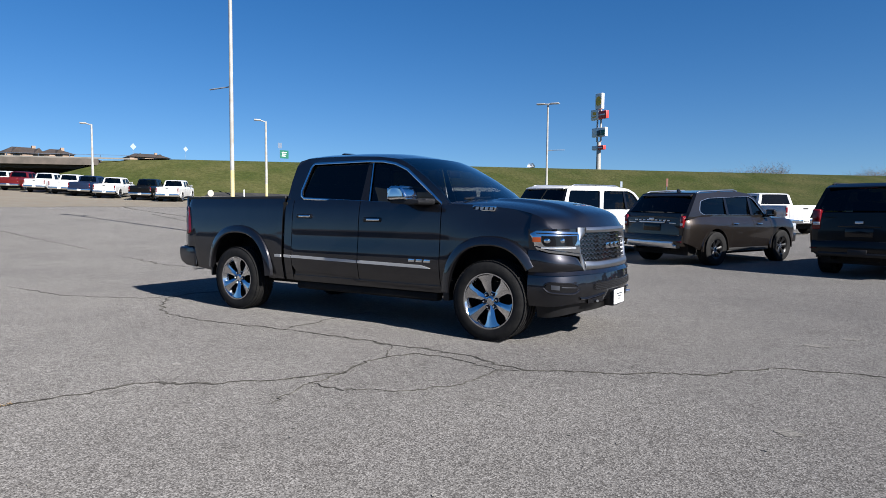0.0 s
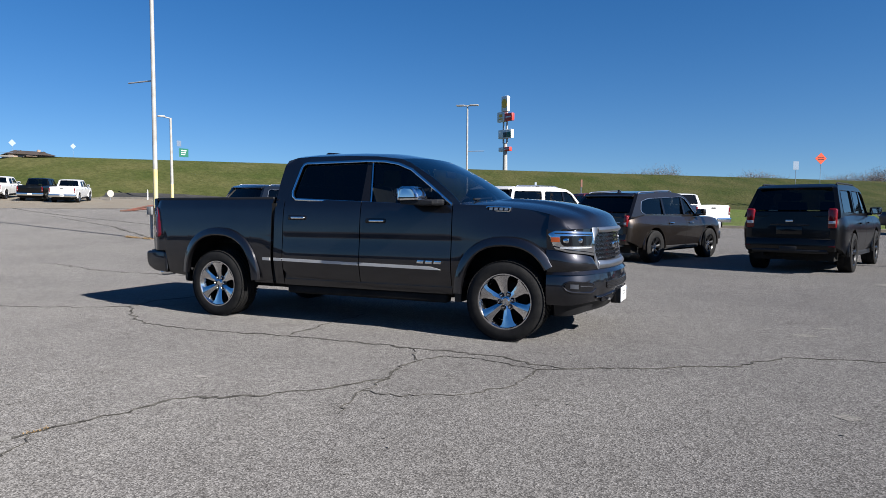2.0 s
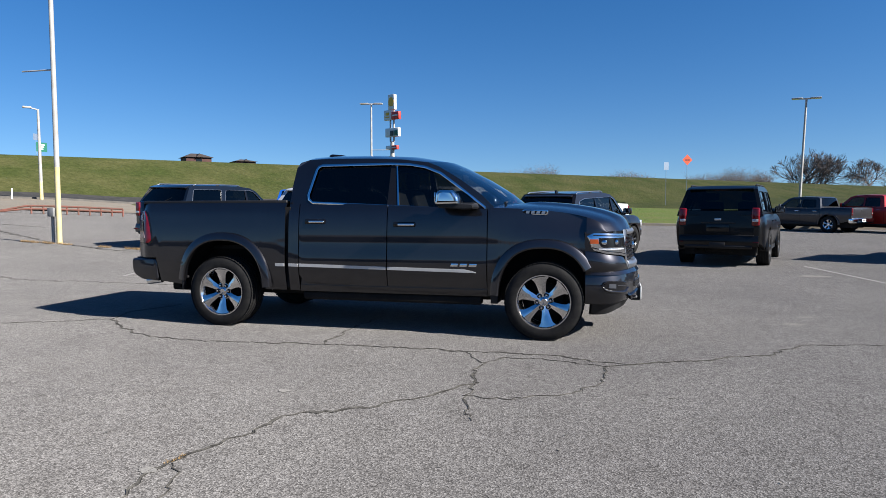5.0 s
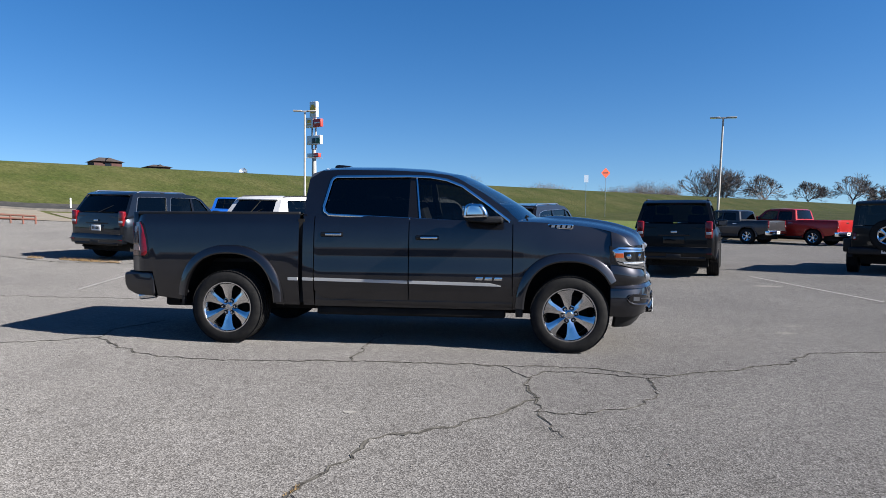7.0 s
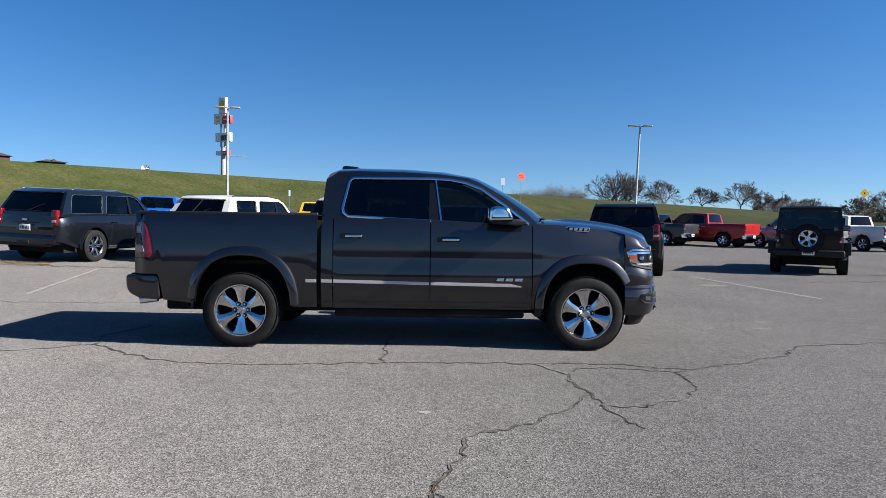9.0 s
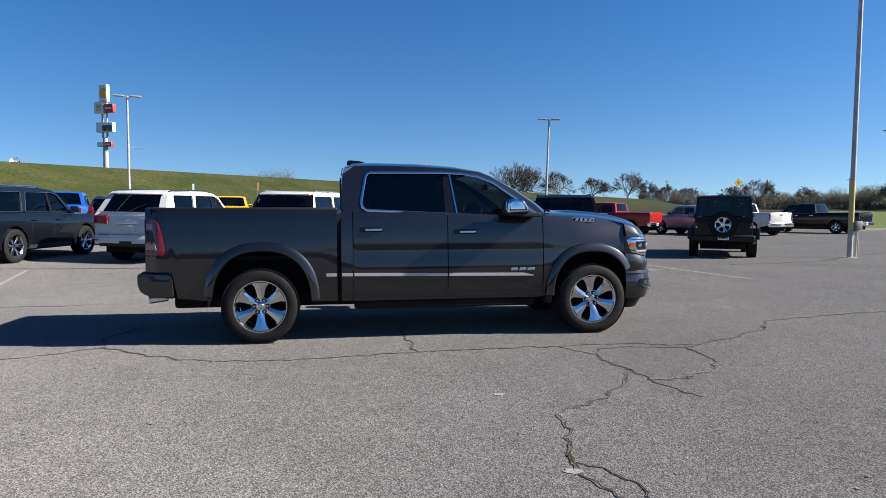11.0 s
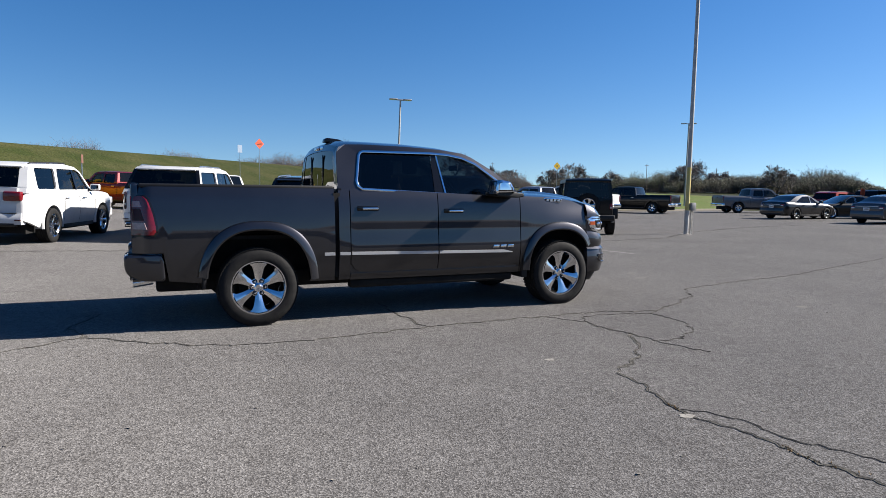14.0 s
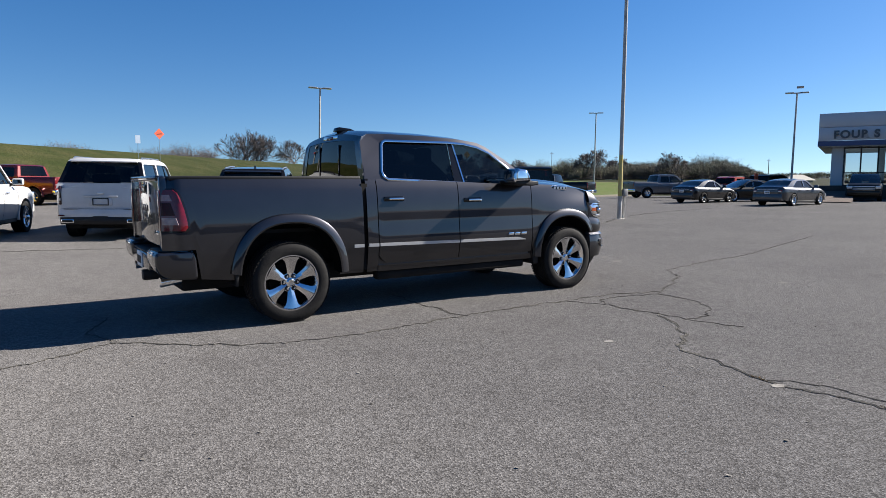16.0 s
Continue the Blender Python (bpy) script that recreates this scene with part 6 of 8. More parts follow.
def big_wheels(car):
    """Six broad polished blades, chrome nuts, chunky tread."""
    R, w, rim = 0.401, 0.285, 0.268
    ty = bmesh.new()
    ty.from_mesh(tyre_mesh(R - 0.004, w, rim))
    for k in range(64):
        a = k * math.tau / 64
        for s in (-1, 1):
            rot = Matrix.Rotation(a, 4, "Y")
            vs = add_box(ty, -0.011, 0.011, *sorted((s * w * 0.38, s * w * 0.462)), R - 0.03, R - 0.0015)
            bmesh.ops.transform(ty, matrix=rot, verts=vs)
    ty = mesh_of(ty, M_RUBBER)
    face = -w * 0.5 + 0.01
    lip = mesh_of(lathe([(rim - 0.02, w * 0.4), (rim - 0.045, face + 0.10), (rim - 0.03, face + 0.035), (rim - 0.012, face + 0.008), (rim - 0.004, face - 0.004), (rim + 0.006, face - 0.004), (rim + 0.008, face + 0.03)], 72), M_ALLOY)
    bm = bmesh.new()
    rows = []
    for i in range(9):
        t = i / 8
        r = 0.045 + t * (rim - 0.012 - 0.045)
        half = lerp([(0, 0.026), (0.25, 0.034), (0.55, 0.046), (0.78, 0.058), (0.92, 0.073), (1.0, 0.092)], t)
        y = face + 0.042 * (1 - t) ** 1.4
        prof = [(-1.0, 0.05), (-0.97, 0.012), (-0.55, 0.004), (0.0, -0.008 + 0.02 * (1 - t) * t), (0.55, 0.004), (0.97, 0.012), (1.0, 0.05)]
        rows.append([bm.verts.new((half * u, y + d, math.sqrt(max(0.0, r * r - (half * u) ** 2 * min(1, t * 1.2))))) for u, d in prof])
    for i in range(8):
        for j in range(6):
            bm.faces.new((rows[i][j], rows[i][j + 1], rows[i + 1][j + 1], rows[i + 1][j]))
    bmesh.ops.recalc_face_normals(bm, faces=bm.faces)
    blade = mesh_of(bm, M_ALLOY)
    hub = lathe([(0.001, face + 0.03), (0.028, face + 0.028), (0.034, face + 0.034), (0.05, face + 0.042), (0.096, face + 0.05), (0.10, face + 0.10)], 36)
    hub = mesh_of(hub, M_ALLOY)
    nut = mesh_of(lathe([(0.001, 0.0), (0.008, 0.0), (0.0125, 0.006), (0.0145, 0.03)], 8), M_CHROME)
    pocket = mesh_of(lathe([(0.016, 0.0), (0.021, 0.004), (0.021, 0.02)], 16), M_GLOSS)
    back = barrel_mesh(rim, w)
    disc = mesh_of(lathe([(0.06, 0.03), (0.18, 0.03), (0.18, 0.055), (0.06, 0.06)], 40), M_UNDER)
    for x in (0.0, 3.672):
        for s in (-1, 1):
            wheel = new("wheel")
            wheel.parent = car
            turn = 0.0 if x < 1 else radians(-9)
            wheel.matrix_basis = pose(x, s * 0.885, R - 0.006, 0, 0, 0 if s < 0 else 180) @ Matrix.Rotation(turn, 4, "Y")
            shared("tyre", ty, wheel)
            tagged(shared("rim", lip, wheel), "polished alloy rim")
            tagged(shared("hub", hub, wheel), "polished hub")
            shared("wheel_well_back", back, wheel)
            shared("brake_disc", disc, wheel)
            shared("brake_caliper", CALIPER, wheel)
            for k in range(6):
                shared("spoke", blade, wheel, Matrix.Rotation(k * math.tau / 6, 4, "Y"))
                a = (k + 0.5) * math.tau / 6
                at = Matrix.Translation((0.07 * math.sin(a), face + 0.028, 0.07 * math.cos(a)))
                shared("wheel_nut", nut, wheel, at)
                shared("nut_pocket", pocket, wheel, Matrix.Translation((0.07 * math.sin(a), face + 0.032, 0.07 * math.cos(a))))


CALIPER = mesh_of(box(0.09, 0.19, 0.02, 0.09, -0.09, 0.09, 0.02), M_UNDER)
hero_pickup(pose(0, 1.02, 0))

# ---------------------------------------------------------------- paved lot
sheet("pavement", [-60, -30, -10, 0, 5, 9, 11, 14, 18, 22, 25, 30, 36, 42, 48, 52.5], [-90, -60, -40, -20, -10, 0, 10, 20, 30, 40, 50, 60], lambda q, s: from_qs(q, s, 0.0), M_ASPHALT, "pale grey worn asphalt car park with cracks")

# ---------------------------------------------------------------- vehicles
suv("suv", stand(-7.9, 10.35, 11), "dark slate full-size SUV with silver roof rails, parked", P_SLATE, rails="silver", wiper=True, R=0.415, chrome=False, recess=P_SLATE, quarter=0.24, trim=M_FRAME)
suv("suv", stand(-4.0, 11.2, 17), "white full-size SUV with black roof rails, parked", P_WHITE, tails=(0.98, 1.19, 0.42, 0.42), quarter=0.0, wiper=True, plate=False, recess=P_WHITE, rake=0.2, drop=0.03, nose_cut=0.18, inset=0.1)
suv("suv", stand(-0.3, 11.6, 21), "white long SUV with dark privacy glass, parked", P_WHITE, L=5.35, H=1.91, tails=(0.8, 1.23, 0.07, 0.12), rails="silver", quarter=0.34, plate=False, wrap=True, tips=True, chrome=False, recess=P_WHITE, lens=M_SMOKED)
suv("suv", stand(2.97, 11.0, 24), "dark bronze SUV with black alloy wheels, parked", P_BRONZE, L=4.78, base=2.74, W=1.97, H=1.78, R=0.4, dark=True, trim=M_SATIN, skid=True, plate=False, letters=True, lower=None, tails=(0.88, 1.16, 0.12, 0.2), quarter=0.25, rails="silver", rake=0.24, drop=0.05, fin=True, nose_cut=0.2)
suv("suv", stand(6.99, 10.2, 16.5), "glossy black full-size SUV, parked", P_BLACK, W=1.94, H=1.87, dark=True, plate=False, chrome=False, R=0.415, quarter=0.24)
off_roader(stand(12.6, 11.4, 31))
pickup("pickup_truck", stand(3.75, 29.0, -40), "white crew-cab pickup parked at the lot edge", P_WHITE)
pickup("pickup_truck", stand(-1.1, 30.8, -43), "copper red pickup parked at the lot edge", P_ORANGE)
pickup("pickup_truck", stand(-4.9, 29.5, -8), "yellow pickup parked at the lot edge", P_YELLOW)
pickup("pickup_truck", stand(-10.4, 21.4, -14), "bright blue pickup parked behind the row", P_BLUE)
suv("suv", stand(-7.0, 18.0, -10), "dark navy SUV parked behind the row", P_NAVY, L=4.7, base=2.75, W=1.88, H=1.7)
pickup("pickup_truck", stand(15.55, 30.2, -43), "grey mid-size pickup at the lot edge", P_DARKGREY, L=5.4, base=3.2, W=1.9, H=1.8)
pickup("pickup_truck", stand(18.85, 30.0, -40), "bright red crew-cab pickup at the lot edge", P_RED)
pickup("pickup_truck", stand(22.8, 28.2, -18), "silver mid-size pickup at the lot edge", P_SILVER, L=5.4, base=3.2, W=1.9, H=1.8)
pickup("pickup_truck", stand(25.6, 27.6, -16), "white pickup at the lot edge", P_WHITE)
pickup("pickup_truck", stand(32.7, 29.6, -26), "black long crew-cab pickup at the lot edge", P_BLACK, L=6.3, base=4.0)
pickup("pickup_truck", stand(41.0, 30.3, 112), "mid-grey crew-cab pickup by the verge", P_MIDGREY)
sedan("car", stand(33.4, 19.9, 89), "dark grey saloon car parked on asphalt", P_GUN, L=4.65, base=2.7, W=1.82, dark=True)
sedan("car", stand(33.0, 14.1, 87), "grey full-size saloon car with chrome wheels", P_PEWTER, L=5.05, base=3.05, H=1.49)
sedan("car", stand(40.0, 19.2, -70), "black saloon car parked by the planting bed", P_BLACK)
suv("suv", stand(43.0, 23.6, 85), "dark red SUV parked by the planting bed", P_RUBY, L=4.7, base=2.75, W=1.88, H=1.7)
suv("suv", stand(47.7, 16.2, 247), "black SUV parked before the showroom", P_BLACK)
suv("suv", stand(49.3, 24.6, 90), "black SUV parked behind the planting bed", P_BLACK)
CAM0 = Vector((6.68, -5.45))
for az, d, pm in ((-55.8, 62.6, P_WHITE), (-57.8, 65, P_BLACK), (-60.3, 67.5, P_WHITE), (-62.0, 70, P_NAVY), (-63.3, 72.5, P_WHITE), (-64.9, 75, P_WHITE), (-66.5, 78.5, P_MAROON), (-67.7, 82, P_WHITE)):
    d += 1.2
    pickup("pickup_truck", stand(CAM0.x + d * math.sin(radians(az)), CAM0.y + d * math.cos(radians(az)), -41), {P_WHITE: "white", P_BLACK: "black", P_NAVY: "navy", P_MAROON: "dark red"}[pm] + " crew-cab pickup in a row on dirt", pm, group="row of pickups")

# ---------------------------------------------------------------- surroundings
def up_from(az, d, cam=(1.0, -6.5)):
    """A spot d metres off in the direction az (degrees clockwise from +y)."""
    return cam[0] + d * math.sin(radians(az)), cam[1] + d * math.cos(radians(az))


def quad_mesh(verts, faces, material, smooth=False):
    me = bpy.data.meshes.new("mesh")
    me.from_pydata(verts, [], faces)
    me.update()
    for m in (material if isinstance(material, (list, tuple)) else [material]):
        me.materials.append(m)
    if smooth:
        me.shade_smooth()
    return me


# frontage road, verge, kerb, dirt
M_OLDKERB = mat("weathered_kerb", (0.07, 0.064, 0.056), 0.9, noise_scale=1.5, color2=(0.11, 0.1, 0.088))
sheet("dirt_ground", [50, 52, 56, 60, 64, 68, 72, 76, 80, 84], [-60 + 1.4 * k for k in range(51)], lambda q, s: from_qs(50 + (q - 50) * (23.5 + 8 * smooth(-6, -28, s)) / 34 - (0.8 + 2.5 * noise.noise((s * 0.1, 3, 0)) + 1.3 * noise.noise((s * 0.33, 5, 0)) if q < 51 else 0), s, 0.012), M_DIRT, "pale trodden dirt beside the car park")
sheet("dirt_ground", [50.5, 55, 60, 66], [10.5, 14, 20, 26, 34, 44, 56, 70], lambda q, s: from_qs(q + (1.5 * noise.noise((s * 0.1, 7, 0)) if q > 65 else 0), s, 0.012), M_DIRT, "narrow strip of pale dirt and gravel")
sheet("road", [70, 71.5, 73, 75, 75.5, 76.6], [-4, -2, 0, 4, 10, 16, 24, 34, 46, 58], lambda q, s: from_qs(q, s, 0.11), M_ROAD, "dark frontage road at the foot of the embankment")
for q in (69.7,):
    bm = bmesh.new()
    prev = None
    for s in (-4, -2, 0, 4, 10, 16, 24, 34, 46, 58):
        row = [bm.verts.new(from_qs(q + dq, s, dz)) for dq, dz in ((-0.12, -0.1), (-0.1, 0.19), (0.1, 0.19), (0.12, -0.1))]
        if prev:
            for j in range(3):
                bm.faces.new((prev[j], row[j], row[j + 1], prev[j + 1]))
        prev = row
    structure("kerb", bm, M_OLDKERB, "dark weathered concrete kerb along the frontage road")
sheet("highway_road", [96.5, 100, 106, 115, 129], [-15, -10, 0, 20, 50, 90, 150, 250, 450, 900, 1800], lambda q, s: from_qs(q, s, 0.04), M_ROAD, "highway on top of the embankment")

VERGE_Y = 34.5
M_LAWN = mat("mown_grass", (0.07, 0.105, 0.022), 0.95, spec=0.1, noise_scale=0.3, color2=(0.095, 0.105, 0.035), bump=0.6, bump_scale=3.0, detail=12.0)
xs_v = [-2, 2, 6, 10, 15, 20, 25, 30, 36, 42, 50, 60, 75, 95]
sheet("grass_verge", [0, 1.5, 4, 8, 13, 19, 26, 34, 44, 56], xs_v, lambda v, x: (x, VERGE_Y + v + 0.18 * max(0, x - 36), land_z(x, VERGE_Y + v + 0.18 * max(0, x - 36)) + 0.1), M_LAWN, "mown grass verge behind the parked row")
bm = bmesh.new()
prev = None
for x in xs_v:
    y = VERGE_Y + 0.18 * max(0, x - 36)
    z = land_z(x, y)
    row = [bm.verts.new((x, y + dy, z + dz)) for dy, dz in ((-0.15, -0.02), (-0.14, 0.14), (0.02, 0.15), (0.05, 0.08))]
    if prev:
        for j in range(3):
            bm.faces.new((prev[j], row[j], row[j + 1], prev[j + 1]))
    prev = row
structure("kerb", bm, mat("kerb_paint", (0.2, 0.17, 0.12), 0.8, noise_scale=2, color2=(0.15, 0.135, 0.11)), "worn pale yellow concrete kerb along the verge")

# ---- cracks, painted lines and stains on the asphalt


def crack(points, width, seed, wander=0.05):
    """A jagged dark fissure with frayed edges through a few points."""
    rnd = random.Random(seed)
    fine = []
    for (x0, y0), (x1, y1) in zip(points, points[1:]):
        d = math.hypot(x1 - x0, y1 - y0)
        n = max(2, int(d / 0.05))
        for k in range(n):
            t = k / n
            w = wander * math.sin(math.pi * t) ** 0.5
            jag = 0.022 if d < 4 else 0.04
            fine.append((x0 + (x1 - x0) * t + w * noise.noise((x0 * 3 + t * d * 4, seed, 0)) + rnd.uniform(-jag, jag), y0 + (y1 - y0) * t + w * noise.noise((y0 * 3 + t * d * 4, seed, 9)) + rnd.uniform(-jag, jag)))
    fine.append(points[-1])
    bm = bmesh.new()
    prev = None
    for i, (x, y) in enumerate(fine):
        a, b = Vector(fine[max(0, i - 1)]), Vector(fine[min(len(fine) - 1, i + 1)])
        d = (b - a).normalized()
        n = Vector((-d.y, d.x))
        far = min(i, len(fine) - 1 - i) / len(fine)
        big = width * (0.65 + 1.4 * abs(noise.noise((x * 2.2, y * 2.2, seed)))) * min(1, 0.25 + 5 * far)
        l, r = big * rnd.uniform(0.25, 1.5), big * rnd.uniform(0.25, 1.5)
        z = land_z(x, y) + 0.004
        row = (bm.verts.new((x + n.x * l, y + n.y * l, z)), bm.verts.new((x, y, z - 0.003)), bm.verts.new((x - n.x * r, y - n.y * r, z)))
        if prev:
            bm.faces.new((prev[0], prev[1], row[1], row[0]))
            bm.faces.new((prev[1], prev[2], row[2], row[1]))
        prev = row
    bmesh.ops.recalc_face_normals(bm, faces=bm.faces)
    structure("crack", bm, M_CRACK, "dark jagged crack in the asphalt")


crack([(-5.2, -0.55), (-3.1, -0.62), (-2.2, -0.3), (-1.57, 0.08), (-1.02, -0.39), (-0.35, -0.76), (0.38, -0.81), (1.58, -0.67), (2.33, -0.63), (3.05, -0.64), (3.84, -0.61), (4.18, -0.77), (4.51, -0.82), (4.8, -0.65), (5.14, -0.52), (5.33, -0.36), (5.79, -0.1), (5.88, 0.1), (6.13, 0.38), (7.4, 0.69), (9.0, 0.9), (10.98, 1.48), (14.35, 2.42)], 0.013, 1)
crack([(-1.57, 0.08), (-1.75, 0.6), (-1.5, 1.3)], 0.012, 2)
crack([(3.03, -0.68), (3.18, -0.97), (3.29, -1.06), (3.23, -1.3), (3.33, -1.69), (3.08, -2.09), (2.76, -2.45), (2.42, -2.67), (2.27, -2.78), (2.24, -3.1), (2.11, -3.45), (2.05, -3.75), (2.15, -4.1), (2.13, -4.5), (2.3, -5.4), (2.1, -7.0)], 0.014, 3)
crack([(2.1, -3.6), (2.3, -3.91), (2.26, -4.2), (2.6, -5.0)], 0.006, 4)
crack([(3.31, -1.69), (3.35, -2.18), (3.48, -2.57)], 0.008, 5)
crack([(4.5, -0.83), (4.29, -0.95), (4.3, -1.12), (4.26, -1.5), (4.05, -1.82), (3.65, -2.05), (3.3, -2.05)], 0.008, 6)
crack([(1.58, -0.67), (1.53, 0.16), (1.56, 0.86)], 0.011, 7)
crack([(3.29, -1.06), (3.4, -0.83), (3.69, -0.79), (4.11, -0.89), (4.29, -0.95)], 0.007, 8)
crack([(-28.5, 17.2), (-19.1, 13.5), (-12.5, 9.9), (-9.0, 8.6), (-4.0, 8.9), (1.0, 8.4)], 0.035, 10, 0.2)
crack([(-45.0, 24.0), (-34.9, 20.0), (-24.8, 16.9), (-18, 15.2)], 0.05, 11, 0.3)
crack([(-22.0, 6.0), (-12.0, 4.2), (-6.0, 3.0), (-2.0, 3.4)], 0.012, 12, 0.2)
crack([(11.0, 8.5), (14.0, 9.0), (17.2, 11.2), (22.0, 13.0), (27.0, 14.0)], 0.02, 13, 0.2)
crack([(-9.0, -1.5), (-6.0, -3.0), (-2.0, -3.2)], 0.006, 14)


def painted_line(a, b, w=0.085):
    bm = bmesh.new()
    a, b = Vector(a), Vector(b)
    n = Vector((-(b - a).normalized().y, (b - a).normalized().x)) * w / 2
    rows = []
    k = 8
    for i in range(k + 1):
        p = a.lerp(b, i / k)
        rows.append([bm.verts.new((p.x + n.x * u, p.y + n.y * u, land_z(p.x, p.y) + 0.006)) for u in (-1, 1)])
    for i in range(k):
        bm.faces.new((rows[i][0], rows[i][1], rows[i + 1][1], rows[i + 1][0]))
    bmesh.ops.recalc_face_normals(bm, faces=bm.faces)
    structure("painted_line", bm, M_LINE, "faded white parking line on asphalt")


painted_line((-4.8, 4.0), (-5.9, 8.4), 0.08)
painted_line((9.2, 5.0), (8.6, 9.7), 0.08)

M_STAIN = mat("oil_stain", (0.085, 0.08, 0.072), 0.9, spec=0.2, noise_scale=60, color2=(0.22, 0.207, 0.187))
M_PALE = mat("pale_patch", (0.27, 0.255, 0.23), 0.9, spec=0.2, noise_scale=90, color2=(0.17, 0.16, 0.145))


def blot(x, y, r, material, seed, label):
    bm = bmesh.new()
    c = bm.verts.new((x, y, land_z(x, y) + 0.0035))
    ring = [bm.verts.new((x + r * (0.55 + 0.7 * abs(noise.noise((math.cos(a) * 1.7, math.sin(a) * 1.7, seed)))) * math.cos(a) * 1.4, y + r * (0.5 + 0.7 * abs(noise.noise((math.cos(a) * 1.7, math.sin(a) * 1.7, seed + 3)))) * math.sin(a), land_z(x, y) + 0.0035)) for a in [k * math.tau / 26 for k in range(26)]]
    for k in range(26):
        bm.faces.new((c, ring[k], ring[(k + 1) % 26]))
    structure("stain", bm, material, label)


for k, (x, y, r) in enumerate([(2.0, -2.25, 0.045), (2.03, -3.73, 0.055)]):
    blot(x, y, r, M_PALE, k, "pale worn patch on the asphalt")
for k, (x, y, r) in enumerate([(6.36, 1.6, 0.12), (4.75, -1.75, 0.03), (6.38, -1.3, 0.08), (6.64, 2.15, 0.09), (8.2, 7.4, 0.3)]):
    blot(x, y, r, M_STAIN, 10 + k, "small dark stain on the asphalt")
M_LEAF = mat("dry_leaf", (0.25, 0.16, 0.07), 0.8)
rnd = random.Random(4)
vs_, fs_ = [], []
for k in range(260):
    x, y, a = rnd.uniform(-6, 9), rnd.uniform(-5.5, 3), rnd.uniform(0, 6.3)
    r = rnd.uniform(0.006, 0.016)
    b = len(vs_)
    for j in range(4):
        vs_.append((x + r * math.cos(a + j * 1.57) * (1.5 if j % 2 else 0.8), y + r * math.sin(a + j * 1.57), 0.004 + (0.006 if j == 1 else 0)))
    fs_.append((b, b + 1, b + 2, b + 3))
def tufts(points, n, seed, height, label):
    """Short dry blades rooted along a joint or crack."""
    rnd = random.Random(seed)
    vs, fs = [], []
    for _ in range(n):
        k = rnd.randrange(len(points) - 1)
        (x0, y0), (x1, y1) = points[k], points[k + 1]
        t = rnd.random()
        x, y = x0 + (x1 - x0) * t + rnd.gauss(0, 0.02), y0 + (y1 - y0) * t + rnd.gauss(0, 0.02)
        if noise.noise((x * 1.1, y * 1.1, seed)) < -0.05:
            continue
        z = land_z(x, y)
        for _ in range(5):
            a, h = rnd.uniform(0, math.tau), height * rnd.uniform(0.3, 1.0)
            lx, ly = rnd.gauss(0, h * 0.6), rnd.gauss(0, h * 0.6)
            c, s = 0.003 * math.cos(a), 0.003 * math.sin(a)
            b = len(vs)
            vs.extend([(x - c, y - s, z), (x + c, y + s, z), (x + lx, y + ly, z + h)])
            fs.append((b, b + 1, b + 2))
    tagged(new("dry_weeds", quad_mesh(vs, fs, M_LEAF)), label, "weeds", kind="stuff")


tufts([(2.27, -2.78), (2.11, -3.45), (2.05, -3.75), (2.15, -4.1), (2.13, -4.5), (2.3, -5.4)], 160, 3, 0.022, "thin dry weeds growing in a crack")
tufts([(-13.5, 9.7), (-11.9, 9.5), (-10.0, 9.2), (-8.0, 8.9), (-6.5, 8.8)], 900, 5, 0.09, "dry weeds along the joint in the asphalt")
tagged(new("loose_grit", quad_mesh(vs_, fs_, M_STAIN)), "scattered dark grit and bits on the asphalt", "grit", kind="stuff")


# ---- poles and lamps
def lean_of(deg_x, deg_y=0.0):
    return Matrix.Rotation(radians(deg_x), 4, "Y") @ Matrix.Rotation(radians(deg_y), 4, "X")


def flat_head(parent, x, z, s, w=0.62):
    h = part("lamp_head", box(*sorted((x, x + s * w)), -0.17, 0.17, z - 0.035, z + 0.05, 0.03, 3), M_STEELPAINT, parent)
    part("lamp_lens", box(*sorted((x + s * 0.25, x + s * (w - 0.06))), -0.13, 0.13, z - 0.043, z - 0.033), M_CLEARLENS, h)


def lot_lamp(x, y, top, az, lean=0.0, arm=None, label="pale steel car-park lamp with two flat heads"):
    z = land_z(x, y)
    ob = thing("car_park_lamp", Matrix.Translation((x, y, z - 0.02)) @ lean_of(lean) @ pose(0, 0, 0, 0, 0, -az), label, "street lamp", "car-park lamps")
    h = top - z
    part("pole", tube((0, 0, 0), (0, 0, h), 0.09, 0.06, 14), M_STEELPAINT, ob)
    part("base", tube((0, 0, 0), (0, 0, 0.12), 0.2, 0.18, 16), M_CONCRETE, ob)
    part("bracket", box(-0.25, 0.25, -0.05, 0.05, h - 0.06, h + 0.03, 0.02), M_STEELPAINT, ob)
    for s in (-1, 1):
        flat_head(ob, s * 0.2, h, s)
    if arm:
        part("banner_arm", tube((0, 0, arm), (1.25, 0, arm), 0.022), M_STEELPAINT, ob)
    return ob


lot_lamp(-12.5, 37.8, 8.91, -10, 0.3, 5.0)
lot_lamp(15.74, 38.25, 8.1, 15, 1.9)
lot_lamp(54.0, 48.3, 9.3, 46, 1.0)
ld = lot_lamp(48.6, 22.0, 8.2, 61, 1.6, None, "pale steel car-park lamp with three heads")
part("lamp_head", box(-0.05, 0.45, -0.16, 0.16, 8.55, 8.7, 0.04, 3), M_STEELPAINT, ld)


M_BOXGREY = mat("grey_box_paint", (0.2, 0.2, 0.2), 0.5, noise_scale=6, color2=(0.15, 0.15, 0.15))


